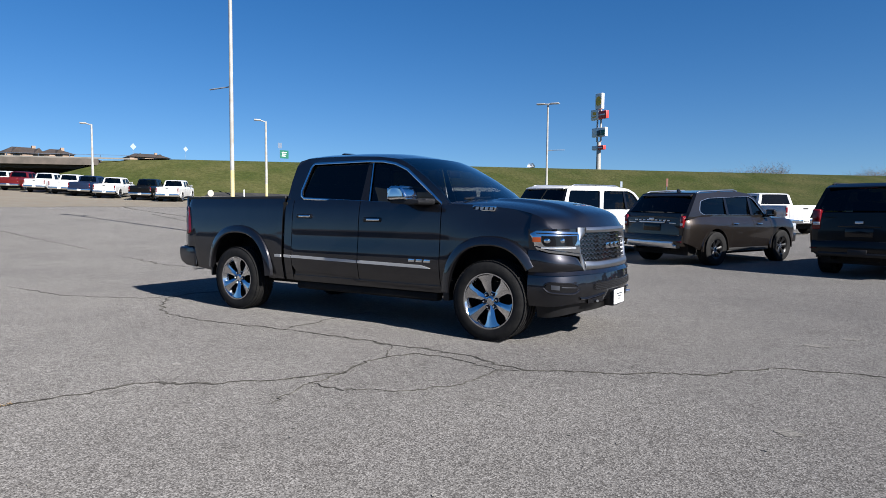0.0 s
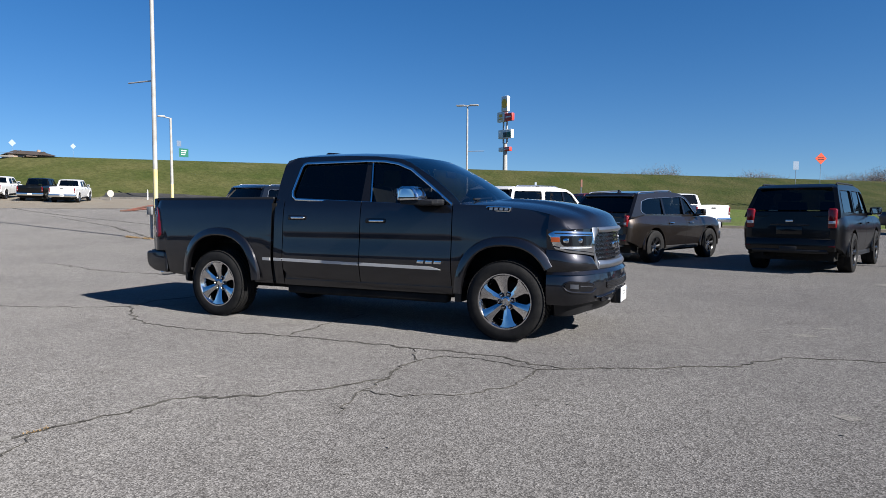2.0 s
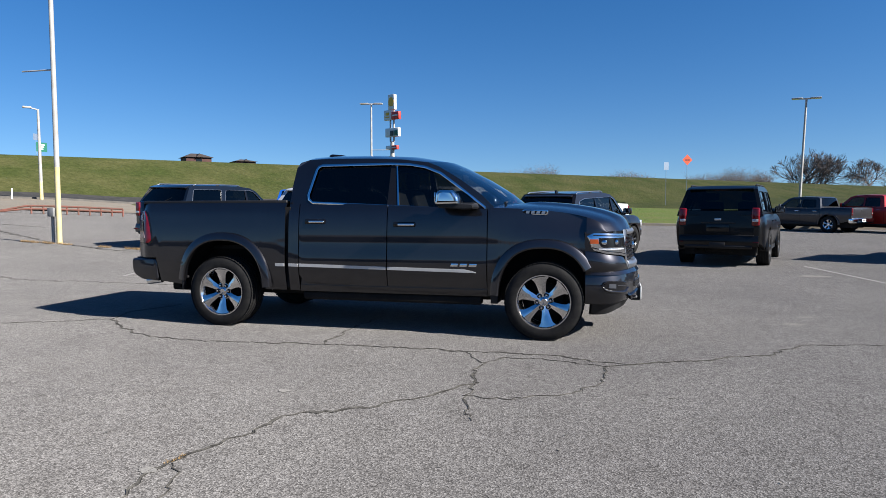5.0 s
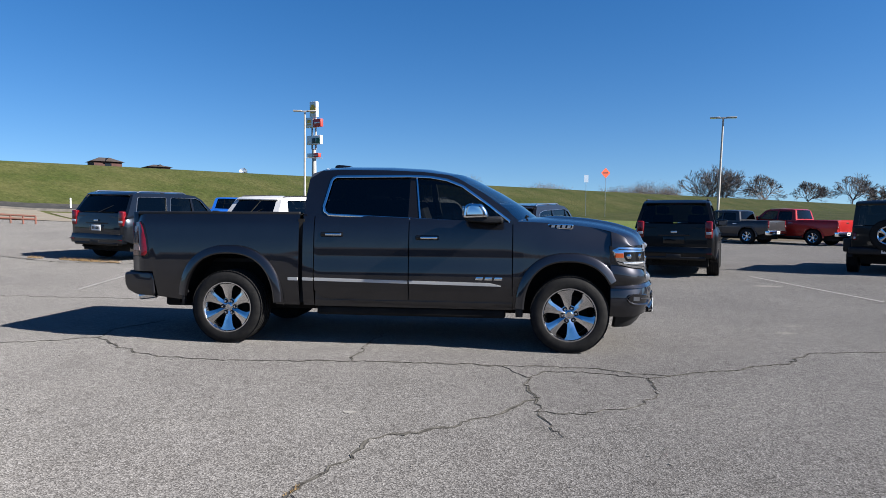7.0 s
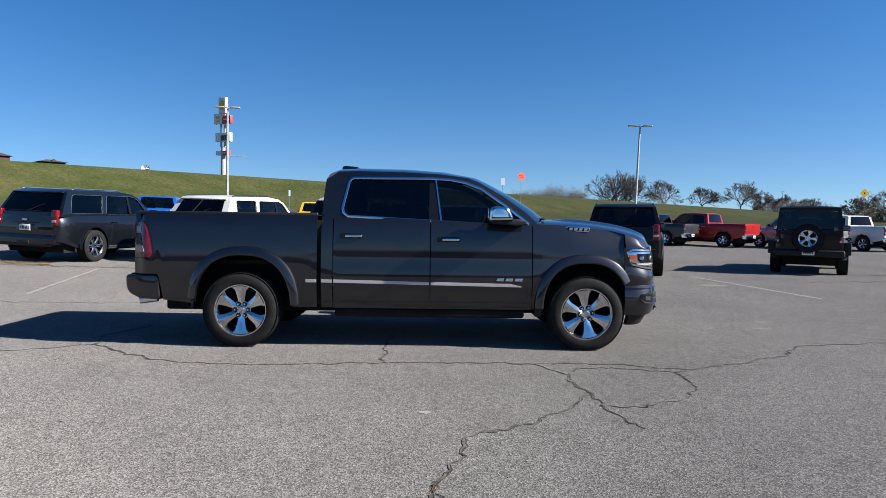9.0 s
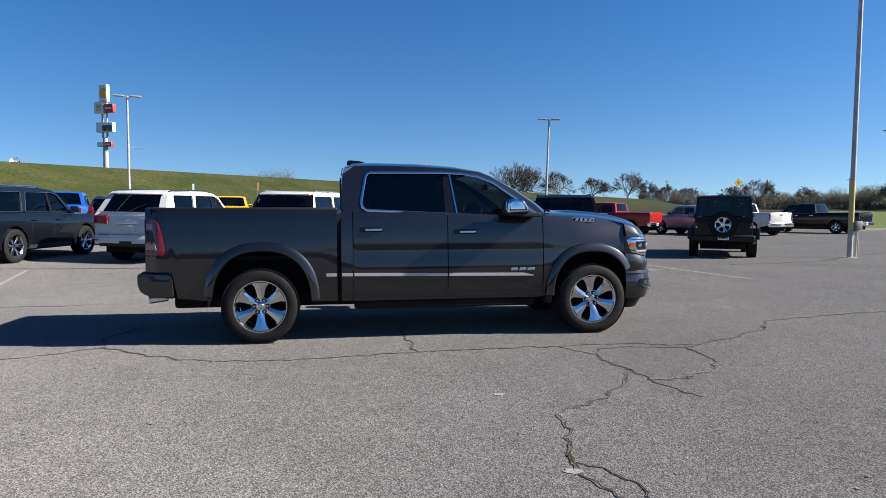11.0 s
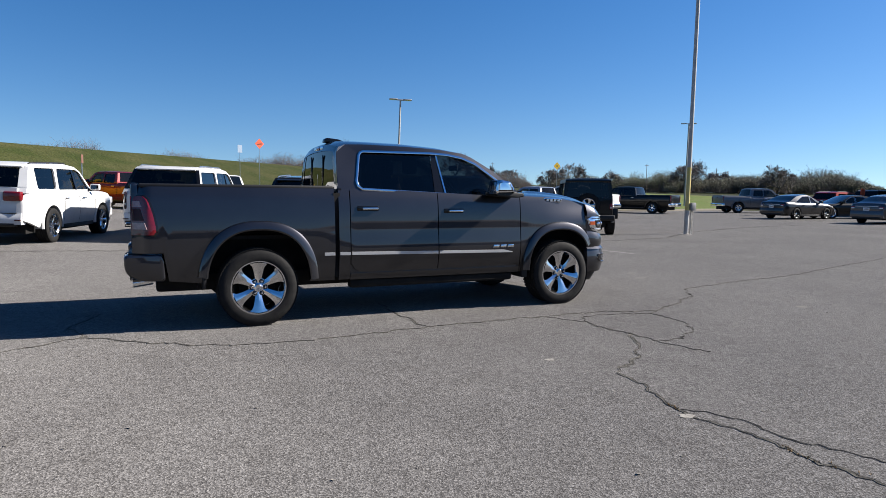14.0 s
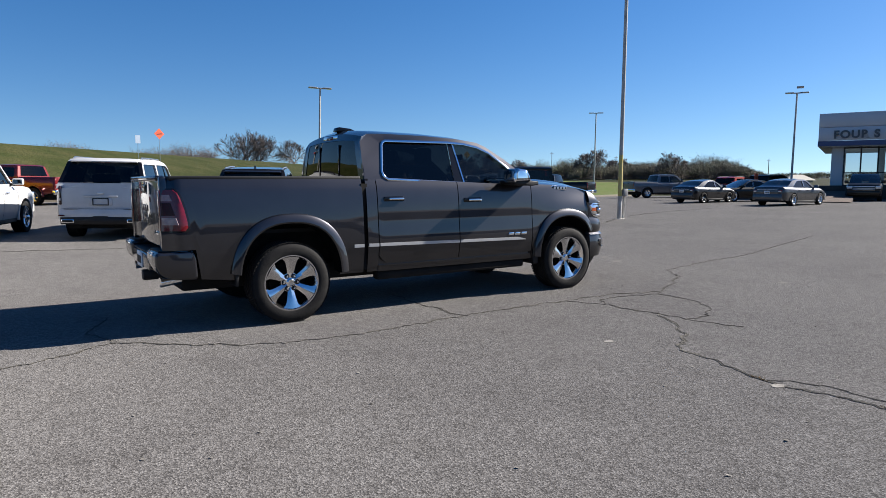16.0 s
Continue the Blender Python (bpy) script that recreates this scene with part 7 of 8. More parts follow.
def tall_pole(x, y, lean, side, arm):
    z = land_z(x, y)
    ob = thing("flood_light_pole", Matrix.Translation((x, y, z - 0.02)) @ lean_of(lean), "tall weathered pale pole with a yellow painted foot", "light pole", "tall poles")
    part("foot", tube((0, 0, 0), (0, 0, 0.85), 0.078, 0.076, 18), M_STEELPAINT if side > 0 else M_YELLOW, ob, "chipped painted foot")
    part("yellow_band", tube((0, 0, 0.85), (0, 0, 2.35), 0.076, 0.074, 18), M_OCHRE if side > 0 else M_YELLOW, ob, "faded yellow paint")
    part("pole", tube((0, 0, 2.35), (0, 0, 12.5), 0.074, 0.052, 18), M_STEELPAINT, ob)
    part("base_plate", box(-0.16, 0.16, -0.16, 0.16, 0, 0.03, 0.008), M_CONCRETE, ob)
    b = part("switch_box", box(*sorted((side * 0.06, side * 0.28)), -0.14, 0.1, 0.85, 1.12, 0.012), M_BOXGREY, ob, "grey electrical box")
    part("conduit", tube((side * 0.2, 0, 0), (side * 0.2, 0, 0.86), 0.03), M_STEELPAINT, b)
    part("conduit", tube((side * 0.28, 0.02, 0), (side * 0.28, 0.02, 0.86), 0.02), M_STEELPAINT, b)
    if arm:
        part("banner_arm", tube((0, 0, arm), (side * 1.15, 0, arm), 0.022), M_STEELPAINT, ob)
    part("cross_arm", tube((-0.9, 0, 12.45), (0.9, 0, 12.45), 0.05), M_STEELPAINT, ob)
    for s in (-1, 1):
        part("flood_light", box(s * 0.9 - 0.22, s * 0.9 + 0.22, -0.2, 0.25, 12.3, 12.62, 0.04), M_STEELPAINT, ob)


tall_pole(-11.93, 9.61, 0.2, -1, 5.25)
tall_pole(16.2, 10.4, 0.75, 1, None)


def street_lamp(x, y, top, s):
    z = land_z(x, y)
    ob = thing("street_lamp", Matrix.Translation((x, y, z - 0.02)) @ pose(0, 0, 0, 0, 0, 50), "white steel street lamp with one curved arm", "street lamp", "street lamps")
    h = top - z
    part("pole", tube((0, 0, h * 0.2), (0, 0, h), 0.15, 0.1, 12), M_STEELPAINT, ob)
    part("yellow_foot", tube((0, 0, 0), (0, 0, h * 0.2), 0.16, 0.15, 12), M_YELLOW, ob, "faded yellow painted foot")
    part("arm", tube((0, 0, h - 0.05), (s * 0.7, 0, h + 0.1), 0.06), M_STEELPAINT, ob)
    part("lamp_head", box(*sorted((s * 0.5, s * 1.2)), -0.18, 0.18, h + 0.04, h + 0.2, 0.04, 3), M_STEELPAINT, ob)


street_lamp(-68.0, 35.3, 10.9, -1)
street_lamp(-46.3, 41.85, 10.5, -1)

# ---- sign tower beyond the highway
TX, TY = up_from(-19.15, 249, (5.0, -5.5))
tz = land_z(TX, TY)
tower = thing("sign_tower", Matrix.Translation((TX, TY, 0)) @ pose(0, 0, 0, 0, 0, -24), "tall roadside sign tower with stacked panels", "sign tower")
elz = lambda el: 1.3 + 249 * math.tan(radians(el))
M_SIGNW = mat("sign_white", (0.75, 0.75, 0.73), 0.45, noise_scale=0.4, vary=0.06)
M_SIGNBACK = mat("sign_back", (0.36, 0.42, 0.47), 0.4, 0.3)
M_SIGNR = mat("sign_red", (0.55, 0.04, 0.03), 0.45)
M_SIGNY = mat("sign_yellow", (0.75, 0.42, 0.03), 0.45)
M_SIGNK = mat("sign_dark", (0.03, 0.045, 0.04), 0.4)
M_SIGNG = mat("sign_green", (0.006, 0.11, 0.07), 0.45)
M_SIGNO = mat("sign_orange", (0.62, 0.06, 0.012), 0.5)
part("pole", tube((0, 0, tz), (0, 0, elz(5.9)), 1.1, 0.75, 16), M_STEELPAINT, tower)
for x in (-0.9, 0.9):
    part("post", tube((x, 0, elz(5.9)), (x, 0, elz(8.7)), 0.35, 0.3, 10), M_STEELPAINT, tower)


def tower_panel(x0, x1, e0, e1, m, inlay=()):
    x0, x1 = x0 * 0.8, x1 * 0.8
    p = part("sign_panel", box(x0, x1, -0.7, 0.7, elz(e0), elz(e1), 0.12), m, tower)
    for a, b, c, d, mm in inlay:
        part("sign_mark", box(a * 0.8, b * 0.8, -0.76, -0.7, elz(c), elz(d), 0.02), mm, p)


tower_panel(-1.9, 2.1, 8.62, 9.9, M_SIGNW)
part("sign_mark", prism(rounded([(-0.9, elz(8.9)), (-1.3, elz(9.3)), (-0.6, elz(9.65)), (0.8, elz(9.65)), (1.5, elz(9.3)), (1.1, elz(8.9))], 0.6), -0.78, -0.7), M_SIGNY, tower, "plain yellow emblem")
tower_panel(-4.6, 0.1, 7.75, 8.6, M_SIGNW, [(-3.6, -1.0, 7.95, 8.05, M_SIGNY), (-3.4, -1.2, 8.15, 8.4, M_SIGNY)])
tower_panel(0.3, 5.0, 7.78, 8.42, M_SIGNR, [(1.0, 4.3, 8.05, 8.16, M_SIGNW)])
tower_panel(-3.8, 4.6, 6.3, 7.05, M_SIGNW, [(-0.6, 1.7, 6.38, 6.82, M_SIGNK), (1.9, 4.3, 6.38, 6.82, M_SIGNG)])
tower_panel(-3.6, -0.3, 5.2, 5.55, M_SIGNW)
tower_panel(-0.2, 3.6, 5.2, 5.55, M_SIGNR, [(0.3, 3.1, 5.33, 5.4, M_SIGNW)])


# ---- road signs on the crest
def road_sign(az, d, el, size, m, shape, label, cam=(3.0, -6.0), post=True):
    x, y = up_from(az, d, cam)
    z0 = land_z(x, y)
    z = 1.33 + d * math.tan(radians(el))
    ob = thing("road_sign", Matrix.Translation((x, y, 0)) @ pose(0, 0, 0, 0, 0, -az + 30), label, "road sign")
    if shape == "diamond":
        pts = [(0, z - size), (size, z), (0, z + size), (-size, z)]
    elif shape == "round":
        pts = [(size * math.cos(k * math.tau / 16), z + size * math.sin(k * math.tau / 16)) for k in range(16)]
    else:
        pts = [(-size, z - size * shape), (size, z - size * shape), (size, z + size * shape), (-size, z + size * shape)]
    pl = part("plate", prism(pts, -0.02, 0.02), m, ob, smooth=False)
    part("post", tube((0, 0.05, z0 - 0.1), (0, 0.05, z), 0.035, n=8), M_FRAME, ob)
    return ob, pl, z


ob, pl, z = road_sign(6.83, 115.2, 3.97, 0.88, M_SIGNO, "diamond", "orange diamond roadworks sign on a post")
for k in range(2):
    part("sign_bar", box(-0.48, 0.48, -0.028, -0.021, z + 0.06 - k * 0.25, z + 0.17 - k * 0.25), M_BLACK, pl)
road_sign(5.2, 113.5, 3.5, 0.42, M_SATIN, 1.5, "grey back of a road sign", post=True)
road_sign(-58.5, 250, 4.88, 1.15, M_SIGNBACK, "diamond", "pale diamond sign on a post", cam=(6.7, -5.45))
road_sign(-54.62, 250, 4.84, 0.95, M_SIGNBACK, "diamond", "pale diamond sign on a post", cam=(6.7, -5.45))
ob, pl, z = road_sign(-46.74, 247, 4.66, 1.75, M_SIGNG, 0.85, "green highway sign with white lettering bars", cam=(6.7, -5.45))
for k in range(3):
    part("sign_bar", box(-1.0, 1.0 - 0.25 * k, -0.028, -0.021, z + 0.6 - k * 0.68, z + 0.88 - k * 0.68), M_WHITE, pl)
road_sign(-47.1, 240, 5.4, 0.8, M_SATIN, 1.2, "grey back of a tall road sign", cam=(6.7, -5.45))
ob, pl, z = road_sign(33.35, 150, 2.42, 0.9, mat("sign_amber", (0.75, 0.45, 0.02), 0.5), "diamond", "yellow diamond warning sign on a post")
part("sign_bar", box(-0.1, 0.1, -0.028, -0.021, z - 0.2, z + 0.2), M_BLACK, pl)
road_sign(-51.7, 68, 1.25, 0.33, mat("sign_beige", (0.34, 0.31, 0.27), 0.6), "round", "small pale round sign by the dirt", cam=(5.5, -6.1))
road_sign(-11.8, 48, 2.3, 0.07, M_RUST, 4.0, "narrow rusty red marker post", cam=(5.05, -6.15))
road_sign(-17.6, 60, 2.2, 0.1, M_SATIN, 2.6, "narrow grey marker post", cam=(6.7, -5.45))
road_sign(-49.05, 70, 1.1, 0.055, M_SIGNW, 11.0, "thin white marker post with a yellow cap", cam=(5.5, -6.1))

road_sign(-37.0, 76, 1.0, 0.07, M_SIGNW, 8.0, "thin white marker post at the foot of the embankment", cam=(2.67, -6.71))


def wind_pump(az, d, el, span, cam):
    """A farm wind pump: lattice tower, many-bladed wheel and tail vane."""
    x, y = up_from(az, d, cam)
    z0, z = land_z(x, y), 1.37 + d * math.tan(radians(el))
    ob = thing("wind_pump", Matrix.Translation((x, y, 0)) @ pose(0, 0, 0, 0, 0, -az + 20), "grey steel farm wind pump with a many-bladed wheel", "windmill")
    for sx in (-1, 1):
        for sy in (-1, 1):
            part("tower_leg", tube((sx * 1.6, 0.6 + sy * 1.6, z0 - 0.1), (sx * 0.12, 0.6 + sy * 0.12, z - 0.2), 0.09, 0.06, 6), M_SATIN, ob)
    for k in range(1, 6):
        w = 1.6 - 1.48 * k / 6
        bm = bmesh.new()
        zz = z0 + (z - z0) * k / 6
        for a, b in (((-w, 0.6 - w), (w, 0.6 - w)), ((w, 0.6 - w), (w, 0.6 + w)), ((w, 0.6 + w), (-w, 0.6 + w)), ((-w, 0.6 + w), (-w, 0.6 - w))):
            add_tube(bm, (*a, zz), (*b, zz), 0.05, n=5)
        part("tower_brace", bm, M_SATIN, ob)
    hub = part("hub", tube((0, -0.3, z), (0, 0.9, z), 0.16, 0.16, 10), M_SATIN, ob)
    for k in range(16):
        a = k * math.tau / 16
        bl = part("blade", prism([(0.25, -0.05), (span / 2, -0.32), (span / 2, 0.32), (0.25, 0.05)], -0.03, 0.03), M_SATIN, ob, smooth=False)
        bl.matrix_basis = Matrix.Translation((0, -0.2, z)) @ Matrix.Rotation(a, 4, "Y") @ Matrix.Rotation(radians(28), 4, "X")
    part("tail_vane", box(-0.03, 0.03, 0.9, 2.6, z - 0.35, z + 0.35), M_SATIN, ob)


wind_pump(-24.42, 300, 3.8, 3.6, (2.4, -6.8))

# red pipe rail by the dirt
rl = thing("pipe_rail", Matrix.Identity(4), "low rusty red welded pipe rail with a ramped end", "barrier")


def rail_at(u, lift):
    """A point on the rail: u runs from its ramped end to its far end."""
    x, y = up_from(-50.5 + 8.7 * u, 46.5 - 1.5 * u, (5.02, -6.17))
    return Vector((x, y, land_z(x, y) + 0.05 + lift * smooth(0.0, 0.32, u)))


for k in range(9):
    u = 0.3 + 0.7 * k / 8
    part("post", tube(rail_at(u, 0.0) - Vector((0, 0, 0.1)), rail_at(u, 0.36), 0.05, n=8), M_RUST, rl)
for lift in (0.19, 0.38):
    bm = bmesh.new()
    for k in range(24):
        add_tube(bm, rail_at(k / 24, lift), rail_at((k + 1) / 24, lift), 0.06, n=8)
    part("rail", bm, M_RUST, rl)

# ---- overpass
M_OLDCON = mat("old_brown_concrete", (0.11, 0.09, 0.075), 0.9, noise_scale=0.8, color2=(0.07, 0.06, 0.05), bump=0.2, bump_scale=10)
M_GREYCON = mat("grey_old_concrete", (0.2, 0.185, 0.165), 0.9, noise_scale=0.6, color2=(0.13, 0.12, 0.105), bump=0.2, bump_scale=10)
bridge = thing("overpass_bridge", Matrix.Identity(4), "long concrete highway overpass on round piers", "bridge")


def qs_box(q0, q1, s0, s1, z0, z1):
    bm = bmesh.new()
    vs = []
    for q in (q0, q1):
        for s in (s0, s1):
            p = BASE + NORM * q + ALONG * s
            vs += [bm.verts.new((p.x, p.y, z0)), bm.verts.new((p.x, p.y, z1))]
    for f in ((0, 1, 3, 2), (4, 6, 7, 5), (0, 4, 5, 1), (2, 3, 7, 6), (0, 2, 6, 4), (1, 5, 7, 3)):
        bm.faces.new([vs[i] for i in f])
    bmesh.ops.recalc_face_normals(bm, faces=bm.faces)
    return bm


part("deck", qs_box(97, 128, -130, -20, 7.3, 8.0), M_OLDCON, bridge)
part("edge_beam", qs_box(96.6, 97.0, -130, -20, 7.2, 8.1), M_OLDCON, bridge)
part("parapet", qs_box(96.8, 97.1, -130, -16, 8.1, 8.3), M_GREYCON, bridge)
part("hand_rail", qs_box(96.93, 96.98, -130, -16, 8.64, 8.69), M_FRAME, bridge)
for k in range(9):
    part("girder", qs_box(98.2 + k * 3.5, 98.7 + k * 3.5, -130, -22, 6.75, 7.3), M_OLDCON, bridge)
for k in range(30):
    s = -130 + k * 3.8
    part("rail_post", qs_box(96.9, 97.0, s, s + 0.08, 8.3, 8.65), M_FRAME, bridge)
for s in (-38, -54, -70, -86):
    for q in (99, 108, 117):
        p = BASE + NORM * q + ALONG * s
        part("pier", tube((p.x, p.y, 0), (p.x, p.y, 6.4), 0.6, 0.55, 14), M_OLDCON, bridge)
    part("pier_cap", qs_box(98.5, 119, s - 0.5, s + 0.5, 6.1, 6.75), M_OLDCON, bridge)


# ---- houses beyond the highway
def house(az, d, el_eave, el_ridge, w, wall_m, roof_m, label, cam=(6.7, -5.5), deep=8.0, gables=1):
    x, y = up_from(az, d, cam)
    ze, zr = 1.3 + d * math.tan(radians(el_eave)), 1.3 + d * math.tan(radians(el_ridge))
    z0 = land_z(x, y)
    ob = thing("house", Matrix.Translation((x, y, 0)) @ pose(0, 0, 0, 0, 0, -az + 14), label, "house", "houses beyond the highway")
    bm = bmesh.new()
    add_box(bm, -w / 2, w / 2, 0, deep, z0 - 0.2, ze)
    part("wall", bm, wall_m, ob, smooth=False)
    bm = bmesh.new()
    o = 0.5
    r = deep / 2
    a = [bm.verts.new(p) for p in ((-w / 2 - o, -o, ze - 0.1), (w / 2 + o, -o, ze - 0.1), (w / 2 + o, deep + o, ze - 0.1), (-w / 2 - o, deep + o, ze - 0.1), (-w / 2 + r * 0.6, r, zr), (w / 2 - r * 0.6, r, zr))]
    for f in ((0, 1, 5, 4), (1, 2, 5), (2, 3, 4, 5), (3, 0, 4), (3, 2, 1, 0)):
        bm.faces.new([a[i] for i in f])
    rf = part("roof", bm, roof_m, ob, smooth=False)
    for k in range(gables):
        gx = -w / 2 + w * (k + 0.5) / gables
        part("gable", prism([(gx - w * 0.13, ze - 0.1), (gx, ze + (zr - ze) * 0.8), (gx + w * 0.13, ze - 0.1)], -o - 0.3, deep * 0.4), roof_m, rf, smooth=False)
        win = part("window", box(gx - 0.7, gx + 0.7, -0.06, 0.05, ze - 1.7, ze - 0.5), M_GLOSS, ob)
    if w > 6.5:
        part("chimney", box(w * 0.2, w * 0.2 + 0.8, r - 0.4, r + 0.4, zr - 0.6, zr + 0.5), wall_m, rf)


M_BRICK = mat("tan_brick", (0.3, 0.22, 0.16), 0.85, noise_scale=1.5, color2=(0.24, 0.17, 0.13))
M_ROOF = mat("brown_shingle", (0.05, 0.036, 0.03), 0.9, noise_scale=1.0, color2=(0.034, 0.026, 0.022), bump=0.4, bump_scale=8)
M_HUT = mat("dark_red_timber", (0.06, 0.02, 0.014), 0.8, noise_scale=1.0, color2=(0.035, 0.014, 0.011))
house(-65.6, 190, 4.05, 4.55, 9.5, M_BRICK, M_ROOF, "tan brick house with brown hipped roof", gables=2)
house(-63.6, 195, 4.1, 4.5, 7, M_BRICK, M_ROOF, "tan brick house with brown hipped roof", gables=1)
house(-57.3, 230, 4.1, 4.42, 12, M_BRICK, M_ROOF, "tan brick house with brown hipped roof", gables=2)
house(-34.75, 170, 4.34, 4.68, 6.0, M_HUT, M_ROOF, "dark red timber hut with brown roof", cam=(3.2, -6.6), deep=6)
house(-32.2, 175, 4.05, 4.25, 5.0, M_HUT, M_ROOF, "dark red timber hut with brown roof", cam=(6.7, -5.5), deep=6)

# ---------------------------------------------------------------- unseen low roofed walls added to the south: a dark band for car paint to mirror
M_REFLECTED = mat("reflected_wall_brown", (0.13, 0.115, 0.105), 0.7, noise_scale=0.5, color2=(0.1, 0.09, 0.083), bump=0.2, bump_scale=6)
for x0, x1, y, h in ((-75, -25.1, -48, 3.0), (-25, 24.9, -48, 3.0), (25, 80, -48, 3.0)):
    wl = structure("wall_south", box(x0, x1, y - 9, y, -0.2, h, 0.05), M_REFLECTED, "unseen plain brown wall added as a dark band for reflections")
    rf = part("roof", prism([(y - 9.3, h), (y - 4.5, h + 0.7), (y + 0.3, h), (y + 0.3, h - 0.12), (y - 9.3, h - 0.12)], x0 - 0.2, x1 + 0.2), M_REFLECTED, wl, smooth=False)
    rf.matrix_basis = Matrix(((0, 1, 0, 0), (1, 0, 0, 0), (0, 0, 1, 0.1), (0, 0, 0, 1)))

# ---------------------------------------------------------------- dealership
M_PANEL = mat("pale_metal_panel", (0.4, 0.42, 0.45), 0.45, 0.2, noise_scale=0.8, vary=0.06)
M_BLUEBAND = mat("blue_band", (0.012, 0.04, 0.13), 0.4)
M_LETTER = mat("dark_letter", (0.03, 0.04, 0.055), 0.35)
BX, BY = up_from(62.8, 60, (-2.1, -6.05))
front = Matrix(((0.42, 0.907, 0, BX), (-0.907, 0.42, 0, BY), (0, 0, 1, 0), (0, 0, 0, 1)))
shop = thing("dealership_building", front, "low showroom with pale metal fascia and glass front", "building")
for k in range(5):
    for j, (z0, z1) in enumerate(((4.42, 5.43), (5.45, 6.5))):
        part("fascia_panel", box(k * 5.0 + 0.01, k * 5.0 + 4.98, -1.6, -1.45, z0, z1, 0.01), M_PANEL, shop)
part("fascia_side", box(0, 0.15, -1.45, 15, 4.42, 6.5), M_PANEL, shop)
part("blue_band", box(-0.02, 25, -1.64, 15, 4.02, 4.4), M_BLUEBAND, shop, "dark blue band under the fascia")
part("soffit", box(0.1, 25, -1.4, 1.0, 3.96, 4.01), M_PANEL, shop)
part("flat_roof", box(0.1, 25, -1.4, 16, 6.2, 6.4), M_CONCRETE, shop)
part("wall", box(0.9, 1.75, 0.0, 1.2, 1.0, 3.97), M_PANEL, shop)
part("column", box(0.9, 1.75, 14.0, 15, 1.0, 4.3), M_PANEL, shop)
part("rear_wall", box(9.0, 25, 14.5, 15, 0.0, 6.2), M_PANEL, shop)
part("showroom_floor", box(0.9, 25, 0.0, 15, 0.9, 1.02), M_CONCRETE, shop)
M_SHOPGLASS = glass("showroom_glass", (0.55, 0.6, 0.62))
for k in range(20):
    x0 = 1.75 + k * 1.12
    for z0, z1 in ((1.05, 1.95), (2.02, 3.93)):
        bm = bmesh.new()
        bm.faces.new([bm.verts.new(p) for p in ((x0 + 0.05, 0.05, z0), (x0 + 1.08, 0.05, z0), (x0 + 1.08, 0.05, z1), (x0 + 0.05, 0.05, z1))])
        part("window", bm, M_SHOPGLASS, shop, smooth=False)
    part("mullion", box(x0 - 0.05, x0 + 0.06, 0.0, 0.12, 1.0, 3.96), M_BLACK, shop)
part("transom", box(1.75, 24, -0.01, 0.1, 1.95, 2.02), M_BLACK, shop)
part("head_rail", box(1.75, 24, -0.01, 0.11, 3.86, 3.95), M_BLACK, shop)
part("sill", box(1.75, 24, -0.02, 0.12, 0.98, 1.05), M_BLACK, shop)
part("interior_column", box(4.2, 4.7, 8, 8.5, 1.0, 4.2), M_WHITE, shop)
part("retaining_wall", box(-5, 25, -3.2, -2.8, -0.2, 1.0, 0.03), mat("brown_block", (0.06, 0.045, 0.037), 0.85, noise_scale=2, color2=(0.04, 0.032, 0.027)), shop)
part("planter_fill", box(-5, 25, -2.8, 0.0, -0.1, 0.95), M_DIRT, shop)
text = bpy.data.curves.new("letters", "FONT")
text.body = "FOUR S"
text.size, text.extrude, text.offset, text.space_character = 0.8, 0.07, 0.03, 1.15
t_ob = new("tmp_letters", text)
dg = bpy.context.evaluated_depsgraph_get()
me = bpy.data.meshes.new_from_object(t_ob.evaluated_get(dg))
bpy.data.objects.remove(t_ob)
me.materials.clear()
me.materials.append(M_LETTER)
lt = shared("sign_letters", me, shop, pose(1.0, -1.68, 4.6, 90, 0, 0))
tagged(lt, "dark raised capital letters")
house(61.7, 140, 0.1, 0.5, 4.2, M_CONCRETE, mat("beige_metal_roof", (0.5, 0.46, 0.38), 0.6), "low beige building with shallow roof", cam=(-2.1, -6.05), deep=4, gables=0)
# reddish mulch bed and kerb before the showroom
sheet("planting_bed", [0, 2, 4, 6, 8], [0, 1.5, 3, 5], lambda u, v: (38.3 + 0.92 * u + 0.42 * v, 18.6 + 0.42 * u - 0.8 * v - 1.0, 0.06 + 0.07 * u), mat("red_mulch", (0.085, 0.055, 0.04), 0.95, noise_scale=3, color2=(0.05, 0.034, 0.026), bump=1.0, bump_scale=15), "sloping reddish mulch bed before the showroom")
crate = thing("roadworks_board", Matrix.Translation((*up_from(58.6, 58, (-2.1, -6.05)), 0.0)), "small orange board on a stand", "sign")
part("board", box(-0.24, 0.24, -0.03, 0.03, 1.45, 1.95, 0.02), M_SIGNO, crate)
part("stand", tube((0, 0, 0), (0, 0, 1.35), 0.04), M_BLACK, crate)


# ---------------------------------------------------------------- trees and thickets
M_BARK = mat("grey_bark", (0.12, 0.102, 0.092), 0.9, noise_scale=3, color2=(0.08, 0.07, 0.063))
M_TWIG = mat("twig", (0.13, 0.108, 0.096), 0.9, noise_scale=0.25, color2=(0.095, 0.08, 0.072))
M_BUD = mat("young_leaf", (0.075, 0.095, 0.03), 0.9, noise_scale=0.07, color2=(0.09, 0.082, 0.05), detail=3.0)
M_REDBUD = mat("reddish_bud", (0.12, 0.092, 0.08), 0.9, noise_scale=0.4, color2=(0.09, 0.074, 0.064))


